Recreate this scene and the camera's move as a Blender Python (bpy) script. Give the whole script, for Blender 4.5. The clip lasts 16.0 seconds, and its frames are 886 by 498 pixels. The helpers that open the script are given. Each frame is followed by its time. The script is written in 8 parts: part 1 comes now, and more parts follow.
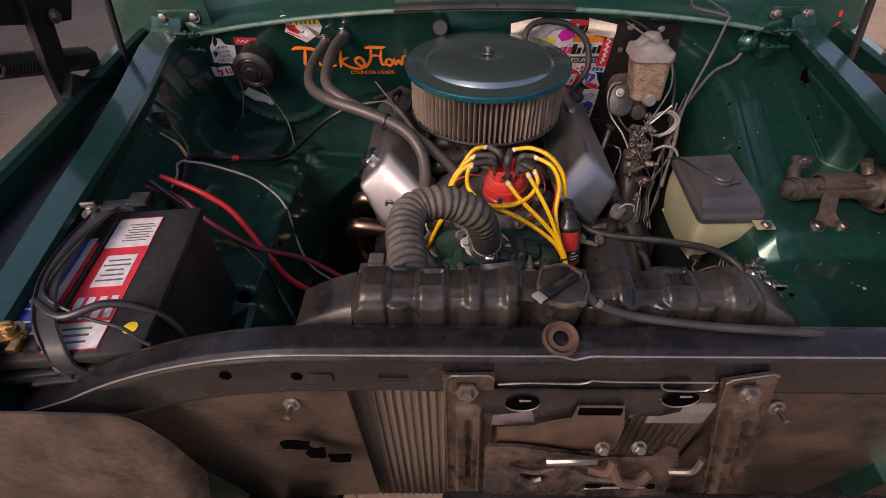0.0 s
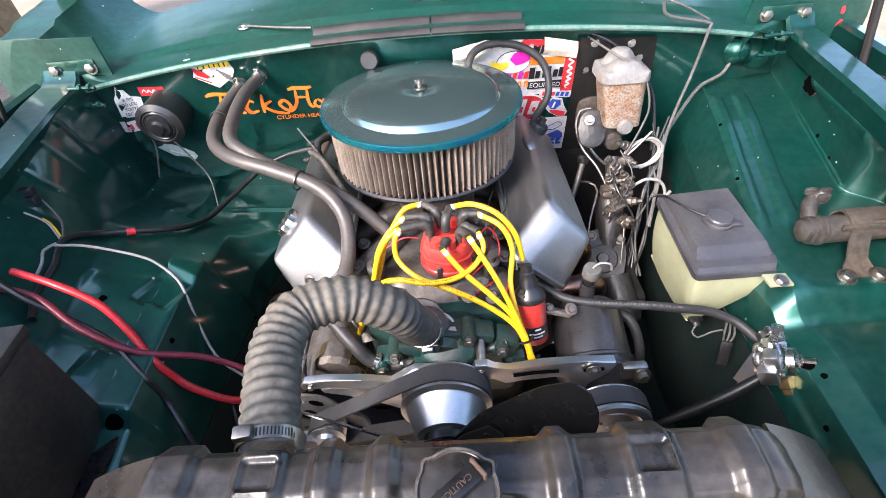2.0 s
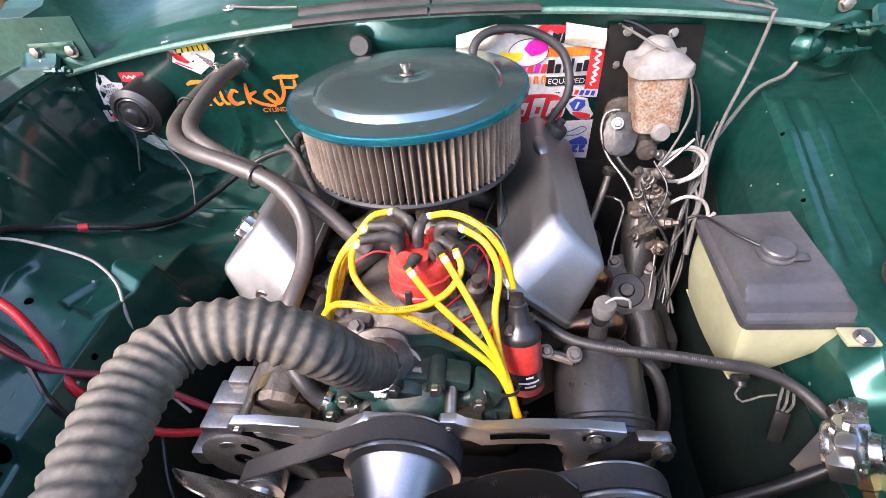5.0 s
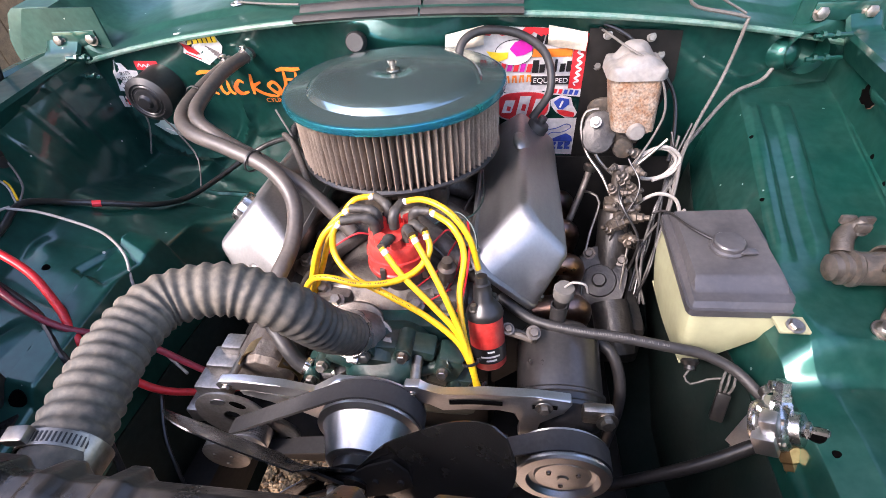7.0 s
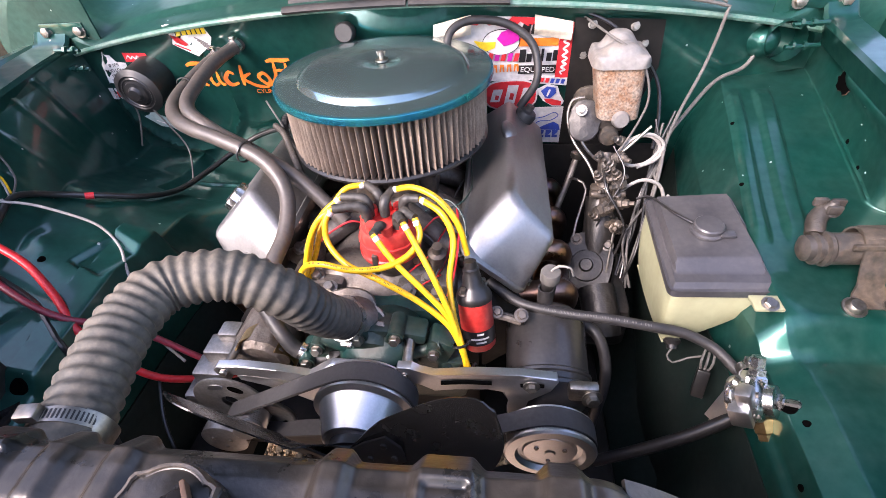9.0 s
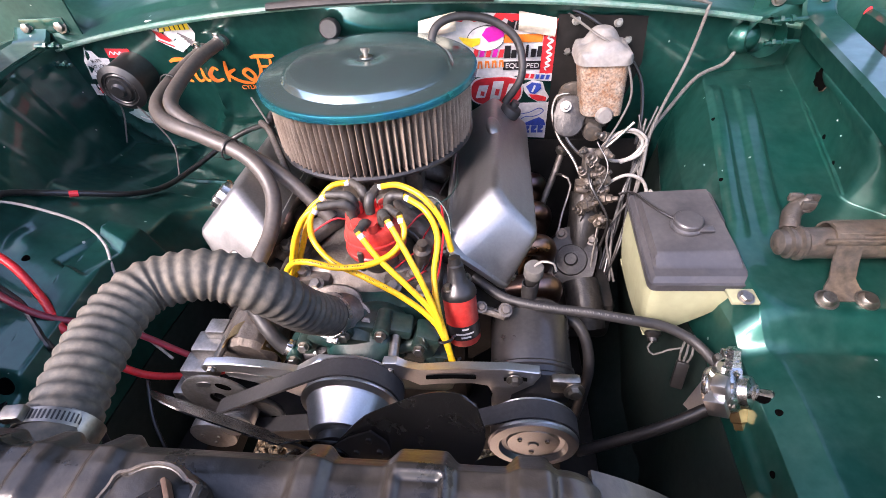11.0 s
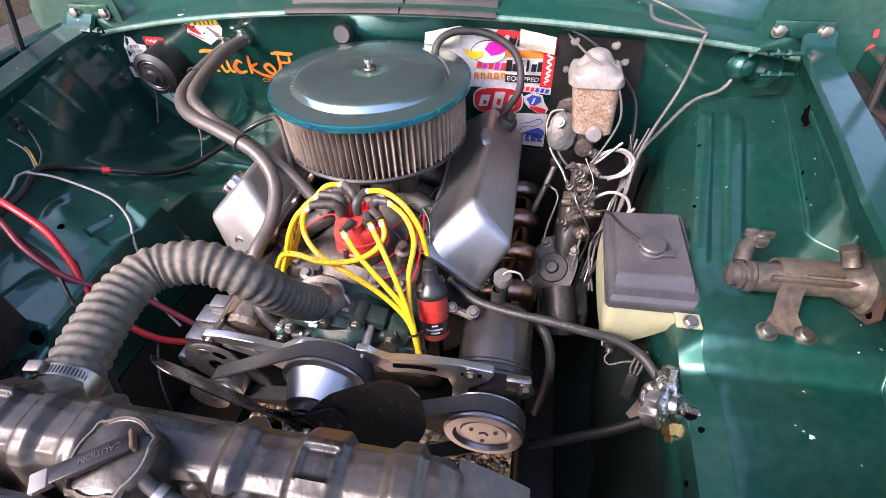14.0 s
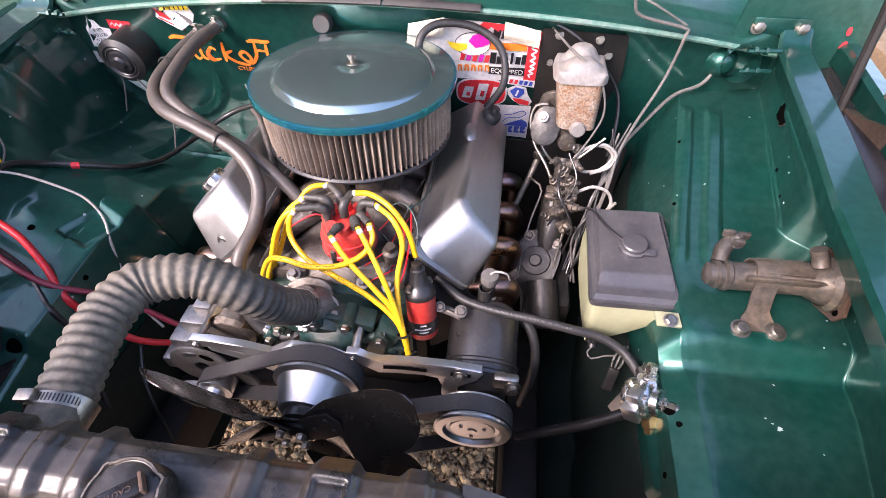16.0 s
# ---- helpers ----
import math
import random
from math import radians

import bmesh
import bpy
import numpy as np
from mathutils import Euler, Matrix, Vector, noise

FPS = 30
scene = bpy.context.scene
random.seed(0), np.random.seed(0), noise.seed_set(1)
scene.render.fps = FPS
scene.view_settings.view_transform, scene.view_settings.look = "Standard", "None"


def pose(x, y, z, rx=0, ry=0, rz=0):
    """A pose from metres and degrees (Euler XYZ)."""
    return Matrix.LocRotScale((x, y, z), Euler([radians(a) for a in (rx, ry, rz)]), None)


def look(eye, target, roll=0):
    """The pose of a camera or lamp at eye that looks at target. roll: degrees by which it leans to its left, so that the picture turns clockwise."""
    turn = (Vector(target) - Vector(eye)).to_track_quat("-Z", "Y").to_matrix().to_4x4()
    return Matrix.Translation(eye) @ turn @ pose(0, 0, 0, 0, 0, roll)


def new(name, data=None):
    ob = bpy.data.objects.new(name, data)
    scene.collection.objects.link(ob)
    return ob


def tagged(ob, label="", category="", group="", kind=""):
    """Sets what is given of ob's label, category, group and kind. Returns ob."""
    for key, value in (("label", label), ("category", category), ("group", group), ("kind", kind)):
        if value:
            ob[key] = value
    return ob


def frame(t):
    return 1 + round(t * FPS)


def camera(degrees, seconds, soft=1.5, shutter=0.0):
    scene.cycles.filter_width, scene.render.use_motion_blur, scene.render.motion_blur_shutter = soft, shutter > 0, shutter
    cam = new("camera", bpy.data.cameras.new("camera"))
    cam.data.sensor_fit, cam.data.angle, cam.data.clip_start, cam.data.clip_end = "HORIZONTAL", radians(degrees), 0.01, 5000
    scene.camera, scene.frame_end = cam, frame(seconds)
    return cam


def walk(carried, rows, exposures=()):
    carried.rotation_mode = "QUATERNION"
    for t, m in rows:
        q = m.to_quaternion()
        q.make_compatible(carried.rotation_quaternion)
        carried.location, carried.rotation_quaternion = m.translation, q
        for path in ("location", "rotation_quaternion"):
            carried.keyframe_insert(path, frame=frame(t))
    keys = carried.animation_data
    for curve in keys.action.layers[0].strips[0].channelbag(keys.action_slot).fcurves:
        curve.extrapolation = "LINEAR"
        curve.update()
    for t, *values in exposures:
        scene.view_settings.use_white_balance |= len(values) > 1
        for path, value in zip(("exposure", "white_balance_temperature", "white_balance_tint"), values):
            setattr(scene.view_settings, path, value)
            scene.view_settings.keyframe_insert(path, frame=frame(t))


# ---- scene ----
cam = camera(86.7, 16.0, soft=0.6)
PATH = [
    (0, (-0.08, -0.351, 1.598), (-0.112, 1.09, 0.212), -0.8),
    (0.5, (-0.043, -0.258, 1.597), (-0.008, 1.199, 0.226), -0.1),
    (1, (-0.017, -0.206, 1.577), (0.028, 1.237, 0.192), -1.2),
    (1.5, (0.007, -0.186, 1.567), (0.022, 1.259, 0.184), -3.7),
    (2, (0.045, -0.143, 1.536), (-0.011, 1.354, 0.212), -5.2),
    (2.5, (0.102, -0.09, 1.533), (-0.03, 1.447, 0.26), -5.4),
    (3, (0.082, -0.023, 1.48), (-0.095, 1.508, 0.205), -6.0),
    (3.2, (0.069, -0.005, 1.465), (-0.089, 1.52, 0.18), -5.7),
    (5.3, (0.156, -0.039, 1.437), (-0.089, 1.501, 0.184), -5.6),
    (5.5, (0.182, -0.049, 1.44), (-0.097, 1.493, 0.198), -5.6),
    (6, (0.188, -0.06, 1.45), (-0.131, 1.478, 0.212), -5.6),
    (6.5, (0.178, -0.064, 1.453), (-0.121, 1.469, 0.204), -5.2),
    (7, (0.183, -0.075, 1.457), (-0.079, 1.441, 0.179), -4.8),
    (7.5, (0.184, -0.076, 1.454), (-0.08, 1.434, 0.169), -4.7),
    (8, (0.181, -0.079, 1.459), (-0.083, 1.425, 0.167), -4.9),
    (8.5, (0.185, -0.088, 1.463), (-0.057, 1.415, 0.166), -4.7),
    (9, (0.19, -0.093, 1.464), (-0.042, 1.401, 0.154), -4.9),
    (11.5, (0.211, -0.095, 1.474), (0.016, 1.372, 0.129), -4.5),
    (12, (0.233, -0.096, 1.471), (0.001, 1.358, 0.117), -5.1),
    (12.5, (0.268, -0.102, 1.469), (-0.023, 1.352, 0.127), -5.5),
    (13, (0.282, -0.103, 1.484), (-0.05, 1.36, 0.161), -5.0),
    (13.5, (0.297, -0.114, 1.533), (-0.019, 1.35, 0.207), -3.4),
    (14, (0.282, -0.113, 1.539), (-0.02, 1.3, 0.157), -2.7),
    (14.5, (0.252, -0.115, 1.562), (0.022, 1.264, 0.132), -1.2),
    (15, (0.223, -0.104, 1.576), (0.069, 1.267, 0.128), 0.4),
    (15.5, (0.207, -0.089, 1.579), (0.083, 1.271, 0.118), 0.4),
    (16, (0.26, -0.088, 1.574), (0.069, 1.262, 0.11), -0.4),
]
walk(cam, [(t, look(eye, target, roll)) for t, eye, target, roll in PATH],
     [(0, 0.62, 7450, 34), (0.3, 0.64, 6950, 28), (0.6, 1.2, 6600, 20), (1.0, 1.85, 6350, 14), (1.5, 2.56, 6250, 15), (2.5, 2.51, 6300, 18), (7, 2.49, 6450, 25), (16, 2.49, 6550, 28)])
from mathutils.bvhtree import BVHTree

# ---- light ----
world = bpy.data.worlds.new("sky")
scene.world = world
world.use_nodes = True
wn, wl = world.node_tree.nodes, world.node_tree.links
sky = wn.new("ShaderNodeTexSky")
sky.sky_type, sky.sun_disc = "NISHITA", False
SUN_UP, SUN_TURN = radians(40), radians(224)
sky.sun_elevation, sky.sun_rotation = SUN_UP, SUN_TURN
sky.dust_density, sky.air_density = 2.2, 1.2
wl.new(sky.outputs[0], wn["Background"].inputs[0])
wn["Background"].inputs[1].default_value = 0.118
sun = new("sun", bpy.data.lights.new("sun", "SUN"))
sun.data.energy, sun.data.angle, sun.data.color = 1.5, radians(24), (1.0, 0.95, 0.88)
sun.matrix_world = look((math.sin(SUN_TURN) * math.cos(SUN_UP) * 9, math.cos(SUN_TURN) * math.cos(SUN_UP) * 9, math.sin(SUN_UP) * 9), (0, 0, 0))

# ---- materials ----
MATS = {}


def mat(name, col, rough=0.5, metal=0.0, second=None, scale=9.0, fine=90.0, amount=0.5, bump=0.15, coat=0.0, dust=0.0, dust_col=(0.22, 0.18, 0.13), spec=0.5, detail=6.0, bump_scale=None, grain=0.16, chips=0.0):
    """Two scales of variation in colour and gloss, fine relief, and dirt in patches."""
    m = bpy.data.materials.new(name)
    m.use_nodes = True
    n, l = m.node_tree.nodes, m.node_tree.links
    b = n["Principled BSDF"]
    tc = n.new("ShaderNodeTexCoord")
    big, small = n.new("ShaderNodeTexNoise"), n.new("ShaderNodeTexNoise")
    big.inputs["Scale"].default_value, big.inputs["Detail"].default_value, big.inputs["Roughness"].default_value = scale, detail, 0.6
    small.inputs["Scale"].default_value, small.inputs["Detail"].default_value = fine, 4.0
    for t in (big, small):
        l.new(tc.outputs["Object"], t.inputs["Vector"])
    ramp = n.new("ShaderNodeValToRGB")
    ramp.color_ramp.elements[0].position, ramp.color_ramp.elements[1].position = 0.35, 0.68
    second = second or tuple(c * 0.72 for c in col)
    ramp.color_ramp.elements[0].color = (*col, 1)
    ramp.color_ramp.elements[1].color = (*[a + (c - a) * amount for a, c in zip(col, second)], 1)
    l.new(big.outputs["Fac"], ramp.inputs[0])
    out = ramp.outputs[0]
    if dust:
        speck = n.new("ShaderNodeMath")
        speck.operation = "MULTIPLY_ADD"
        speck.inputs[1].default_value, speck.inputs[2].default_value = 0.5, -0.08
        l.new(small.outputs["Fac"], speck.inputs[0])
        add = n.new("ShaderNodeMath")
        add.operation = "ADD"
        l.new(speck.outputs[0], add.inputs[0])
        patch = n.new("ShaderNodeTexNoise")
        patch.inputs["Scale"].default_value, patch.inputs["Detail"].default_value = scale * 0.6, 8.0
        l.new(tc.outputs["Object"], patch.inputs["Vector"])
        l.new(patch.outputs["Fac"], add.inputs[1])
        rng = n.new("ShaderNodeMapRange")
        rng.inputs["From Min"].default_value, rng.inputs["From Max"].default_value = 0.55, 0.95
        rng.inputs["To Min"].default_value, rng.inputs["To Max"].default_value = 0.0, dust
        l.new(add.outputs[0], rng.inputs[0])
        mix = n.new("ShaderNodeMix")
        mix.data_type = "RGBA"
        l.new(rng.outputs[0], mix.inputs["Factor"])
        l.new(out, mix.inputs["A"])
        mix.inputs["B"].default_value = (*dust_col, 1)
        out = mix.outputs["Result"]
    if chips:
        vor = n.new("ShaderNodeTexVoronoi")
        vor.inputs["Scale"].default_value = 42.0
        l.new(tc.outputs["Object"], vor.inputs["Vector"])
        near = n.new("ShaderNodeMath")
        near.operation = "LESS_THAN"
        near.inputs[1].default_value = 0.10
        l.new(vor.outputs["Distance"], near.inputs[0])
        few = n.new("ShaderNodeSeparateColor")
        l.new(vor.outputs["Color"], few.inputs[0])
        rare = n.new("ShaderNodeMath")
        rare.operation = "GREATER_THAN"
        rare.inputs[1].default_value = 1.0 - chips
        l.new(few.outputs[0], rare.inputs[0])
        both = n.new("ShaderNodeMath")
        both.operation = "MULTIPLY"
        l.new(near.outputs[0], both.inputs[0])
        l.new(rare.outputs[0], both.inputs[1])
        cm = n.new("ShaderNodeMix")
        cm.data_type = "RGBA"
        l.new(both.outputs[0], cm.inputs["Factor"])
        l.new(out, cm.inputs["A"])
        cm.inputs["B"].default_value = (0.42, 0.46, 0.42, 1)
        out = cm.outputs["Result"]
    if grain:
        gr = n.new("ShaderNodeMapRange")
        gr.inputs["From Min"].default_value, gr.inputs["From Max"].default_value = 0.3, 0.7
        gr.inputs["To Min"].default_value, gr.inputs["To Max"].default_value = 1.0 - grain, 1.0 + grain
        l.new(small.outputs["Fac"], gr.inputs[0])
        gm = n.new("ShaderNodeVectorMath")
        gm.operation = "SCALE"
        l.new(out, gm.inputs[0])
        l.new(gr.outputs[0], gm.inputs["Scale"])
        out = gm.outputs[0]
    l.new(out, b.inputs["Base Color"])
    rr = n.new("ShaderNodeMapRange")
    rr.inputs["To Min"].default_value, rr.inputs["To Max"].default_value = max(rough - 0.12, 0.03), min(rough + 0.14, 1.0)
    l.new(big.outputs["Fac"], rr.inputs[0])
    l.new(rr.outputs[0], b.inputs["Roughness"])
    b.inputs["Metallic"].default_value = metal
    b.inputs["Specular IOR Level"].default_value = spec
    b.inputs["Coat Weight"].default_value = coat
    b.inputs["Coat Roughness"].default_value = 0.11 if coat > 0.4 else 0.2
    if bump:
        bn = n.new("ShaderNodeBump")
        bn.inputs["Strength"].default_value, bn.inputs["Distance"].default_value = bump, 0.002
        src = small
        if bump_scale:
            src = n.new("ShaderNodeTexNoise")
            src.inputs["Scale"].default_value, src.inputs["Detail"].default_value = bump_scale, 5.0
            l.new(tc.outputs["Object"], src.inputs["Vector"])
        l.new(src.outputs["Fac"], bn.inputs["Height"])
        l.new(bn.outputs[0], b.inputs["Normal"])
    MATS[name] = m
    return m


GREEN = mat("green_metallic_paint", (0.003, 0.070, 0.054), 0.40, 0.65, (0.002, 0.045, 0.038), 5, 60, 0.8, 0.02, 0.85, 0.07, (0.075, 0.065, 0.045), bump_scale=14, chips=0.10)
GREEN_DUSTY = mat("dust_covered_green_paint", (0.004, 0.082, 0.064), 0.42, 0.65, (0.003, 0.062, 0.050), 9, 60, 0.8, 0.02, 0.70, 0.24, (0.085, 0.078, 0.062), bump_scale=14, chips=0.10)
GREEN_ENGINE = mat("dirty_green_engine_enamel", (0.003, 0.046, 0.041), 0.38, 0.1, (0.020, 0.024, 0.019), 26, 120, 0.7, 0.3, 0.0, 0.35, (0.10, 0.085, 0.06))
GRIME = mat("grimy_brown_black_steel", (0.008, 0.0085, 0.008), 0.34, 0.2, (0.085, 0.058, 0.043), 15, 110, 0.95, 0.4, 0.25, 0.30, (0.17, 0.125, 0.10))
BLACK_PANEL = mat("scuffed_black_paint", (0.006, 0.006, 0.0075), 0.24, 0.0, (0.017, 0.016, 0.017), 14, 90, 0.8, 0.08, 0.12, 0.10, (0.12, 0.105, 0.09), spec=0.30)
TANK = mat("dusty_black_tank_paint", (0.009, 0.0088, 0.0088), 0.29, 0.1, (0.038, 0.032, 0.027), 26, 150, 0.9, 0.2, 0.0, 0.2, (0.10, 0.085, 0.07), spec=0.42)
CHASSIS = mat("dark_greasy_steel", (0.010, 0.0097, 0.0095), 0.55, 0.1, (0.022, 0.019, 0.017), 14, 60, 0.8, 0.4, spec=0.2)
# near-black green: the shade low in the bay, put into the colour
SHADED_SKIRT = mat("shade_dark_apron_skirt", (0.008, 0.017, 0.015), 0.5, 0.0, (0.020, 0.026, 0.023), 12, 80, 0.8, 0.2, spec=0.12)
RUBBER = mat("grey_black_rubber", (0.016, 0.016, 0.017), 0.5, 0.0, (0.04, 0.036, 0.033), 18, 150, 0.7, 0.15)
BOOT = mat("dusty_boot_rubber", (0.022, 0.021, 0.020), 0.5, 0.0, (0.060, 0.052, 0.044), 40, 180, 0.7, 0.1, 0.0, 0.25, (0.12, 0.10, 0.08))
PUMP_BLACK = mat("scuffed_satin_black_paint", (0.018, 0.0175, 0.018), 0.30, 0.0, (0.032, 0.030, 0.029), 22, 160, 0.7, 0.08, 0.25, 0.14, (0.12, 0.10, 0.085), spec=0.5)
HOSE = mat("dusty_radiator_hose_rubber", (0.042, 0.042, 0.040), 0.62, 0.0, (0.095, 0.086, 0.072), 16, 130, 0.9, 0.3, 0.0, 0.45, spec=0.3)
HEATER = mat("weathered_heater_hose_rubber", (0.058, 0.051, 0.046), 0.42, 0.0, (0.092, 0.074, 0.060), 25, 160, 0.7, 0.1)
POLISHED = mat("brushed_polished_aluminium", (0.37, 0.365, 0.36), 0.46, 1.0, (0.30, 0.295, 0.29), 6, 240, 0.8, 0.04, grain=0.08, dust=0.12, dust_col=(0.20, 0.18, 0.16))
BILLET = mat("billet_aluminium", (0.62, 0.62, 0.63), 0.36, 1.0, (0.50, 0.49, 0.48), 30, 400, 0.5, 0.02, grain=0.05)
CHROME = mat("worn_chrome", (0.74, 0.73, 0.71), 0.26, 1.0, (0.40, 0.37, 0.33), 40, 200, 0.6, 0.06, grain=0.1)
STEEL = mat("plated_steel", (0.34, 0.32, 0.29), 0.4, 1.0, (0.2, 0.17, 0.14), 60, 200, 0.7, 0.1)
BRASS = mat("tarnished_brass", (0.33, 0.23, 0.11), 0.35, 1.0, (0.3, 0.2, 0.1), 60, 200, 0.7, 0.1)
CAST = mat("dirty_cast_metal", (0.095, 0.086, 0.078), 0.42, 0.4, (0.028, 0.023, 0.018), 22, 120, 0.9, 0.5, 0.0, 0.7, (0.17, 0.125, 0.085))
INTAKE = mat("dull_cast_aluminium", (0.19, 0.17, 0.15), 0.5, 0.6, (0.07, 0.052, 0.04), 24, 160, 0.9, 0.5)
GREASY = mat("greasy_dark_casting", (0.038, 0.036, 0.034), 0.40, 0.3, (0.016, 0.014, 0.013), 24, 120, 0.9, 0.5, 0.0, 0.30, (0.10, 0.085, 0.07))
CAST_GREY = mat("machined_grey_casting", (0.33, 0.325, 0.32), 0.42, 0.85, (0.20, 0.185, 0.17), 26, 200, 0.8, 0.15, 0.0, 0.15)
BRONZE = mat("heat_blued_header_steel", (0.3, 0.17, 0.1), 0.3, 1.0, (0.16, 0.12, 0.14), 14, 120, 0.9, 0.1)
RUST = mat("rusty_steel", (0.105, 0.058, 0.036), 0.75, 0.2, (0.032, 0.023, 0.019), 30, 120, 0.9, 0.6)
RED_CAP = mat("red_distributor_plastic", (0.62, 0.030, 0.025), 0.35, 0.0, (0.4, 0.05, 0.04), 30, 160, 0.6, 0.08, 0.1, 0.25)
YELLOW = mat("yellow_silicone_wire", (0.76, 0.44, 0.008), 0.34, 0.0, (0.60, 0.33, 0.01), 30, 200, 0.5, 0.04)
RED_WIRE = mat("red_cable_sheath", (0.58, 0.022, 0.025), 0.35, 0.0, (0.42, 0.02, 0.03), 20, 150, 0.6, 0.05)
MAROON = mat("faded_maroon_cable_sheath", (0.22, 0.02, 0.035), 0.4, 0.0, (0.16, 0.03, 0.04), 20, 150, 0.6, 0.05)
WHITE_WIRE = mat("grubby_white_wire", (0.30, 0.285, 0.265), 0.5, 0.0, (0.25, 0.22, 0.19), 30, 150, 0.6, 0.05)
GREY_WIRE = mat("grey_wire_sheath", (0.105, 0.10, 0.092), 0.5, 0.0, (0.08, 0.072, 0.065), 30, 150, 0.6, 0.05)
LID = mat("dusty_black_plastic_lid", (0.034, 0.034, 0.039), 0.32, 0.0, (0.075, 0.072, 0.075), 12, 140, 0.7, 0.04, 0.15, 0.12, (0.22, 0.2, 0.17), grain=0.05)
CREAM = mat("yellowed_plastic_tank", (0.285, 0.29, 0.18), 0.45, 0.0, (0.24, 0.235, 0.14), 12, 80, 0.6, 0.06, 0.1, grain=0.06)
WHITE_PLASTIC = mat("aged_white_plastic", (0.185, 0.178, 0.172), 0.42, 0.0, (0.19, 0.165, 0.14), 40, 120, 0.7, 0.15)
STAINED = mat("rust_stained_plastic", (0.25, 0.21, 0.17), 0.55, 0.0, (0.17, 0.075, 0.028), 60, 260, 0.95, 0.4, grain=0.5)
BLACK_PLASTIC = mat("black_plastic", (0.010, 0.010, 0.011), 0.36, 0.0, (0.022, 0.020, 0.018), 25, 140, 0.7, 0.08, 0.2, 0.09, (0.09, 0.075, 0.06))
BAT_PLASTIC = mat("dull_black_battery_plastic", (0.014, 0.0135, 0.0135), 0.42, 0.0, (0.028, 0.026, 0.024), 14, 120, 0.8, 0.1, 0.0, 0.12, spec=0.35)
PLEATS = mat("dirty_filter_gauze", (0.235, 0.185, 0.145), 0.75, 0.1, (0.13, 0.095, 0.07), 20, 300, 0.9, 0.4)
LIDMETAL = mat("blue_green_anodised_lid", (0.30, 0.41, 0.42), 0.17, 0.9, (0.20, 0.30, 0.305), 6, 160, 0.8, 0.01, 0.25, 0.12, (0.16, 0.16, 0.14), grain=0.08)
LIDRIM = mat("heat_tinted_blue_rim", (0.012, 0.19, 0.36), 0.22, 0.8, (0.03, 0.30, 0.28), 12, 120, 0.9, 0.02, 0.3)
BELT = mat("black_ribbed_belt_rubber", (0.028, 0.027, 0.028), 0.6, 0.0, (0.045, 0.043, 0.042), 30, 200, 0.6, 0.1)
FAN = mat("dusty_black_fan_paint", (0.008, 0.008, 0.008), 0.24, 0.0, (0.013, 0.012, 0.011), 30, 420, 0.8, 0.12, 0.35, 0.05, (0.12, 0.11, 0.10), grain=0.5)
CORE = mat("dull_radiator_core", (0.17, 0.13, 0.10), 0.6, 0.3, (0.17, 0.13, 0.1), 20, 200, 0.7, 0.3)
STK_WHITE = mat("white_vinyl", (0.60, 0.58, 0.57), 0.35, 0.0, (0.52, 0.49, 0.47), 20, 100, 0.5, 0.02)
STK_RED = mat("red_vinyl", (0.6, 0.03, 0.035), 0.35, 0.0, (0.5, 0.03, 0.04), 20, 100, 0.5, 0.02)
STK_ORANGE = mat("orange_vinyl", (0.8, 0.2, 0.025), 0.35, 0.0, (0.7, 0.16, 0.02), 20, 100, 0.5, 0.02)
STK_BLACK = mat("black_vinyl", (0.015, 0.015, 0.016), 0.35, 0.0, None, 20, 100, 0.5, 0.02)
RECESS = mat("deep_black_recess", (0.002, 0.002, 0.002), 0.95, 0.0, None, 20, 100, 0.5, 0.0, spec=0.0)
STK_BLUE = mat("blue_vinyl", (0.035, 0.07, 0.35), 0.35, 0.0, None, 20, 100, 0.5, 0.02)
STK_MAGENTA = mat("magenta_vinyl", (0.55, 0.02, 0.32), 0.35, 0.0, None, 20, 100, 0.5, 0.02)
STK_YELLOW = mat("yellow_vinyl", (0.85, 0.6, 0.03), 0.35, 0.0, None, 20, 100, 0.5, 0.02)
STK_PALE = mat("pale_blue_vinyl", (0.27, 0.34, 0.33), 0.4, 0.0, (0.35, 0.5, 0.47), 30, 100, 0.7, 0.02)
PAPER = mat("torn_cream_paper", (0.68, 0.6, 0.48), 0.7, 0.0, (0.6, 0.5, 0.38), 30, 120, 0.6, 0.3)
DIRT = mat("pale_dry_ground", (0.34, 0.245, 0.165), 0.95, 0.0, (0.22, 0.15, 0.10), 2, 40, 0.8, 0.6)
STONE = mat("tan_gravel", (0.46, 0.31, 0.165), 0.85, 0.0, (0.16, 0.105, 0.065), 30, 120, 0.9, 0.4)
GREEN_COWL = mat("weathered_green_paint", (0.005, 0.070, 0.053), 0.45, 0.3, (0.004, 0.050, 0.040), 7, 70, 0.8, 0.08, 0.2, 0.2, (0.10, 0.10, 0.075), chips=0.12)
SEAM = mat("pale_green_seam_sealer", (0.13, 0.21, 0.18), 0.5, 0.0, (0.02, 0.13, 0.095), 26, 140, 0.95, 0.4, 0.1, 0.3)
PRIMER = mat("scuffed_grey_metal", (0.20, 0.185, 0.19), 0.45, 0.3, (0.12, 0.10, 0.10), 20, 90, 0.8, 0.2, 0.1, 0.3)
UNDERSIDE = mat("dull_dark_green_underside", (0.010, 0.040, 0.032), 0.65, 0.0, (0.02, 0.022, 0.018), 6, 60, 0.8, 0.2, spec=0.2)
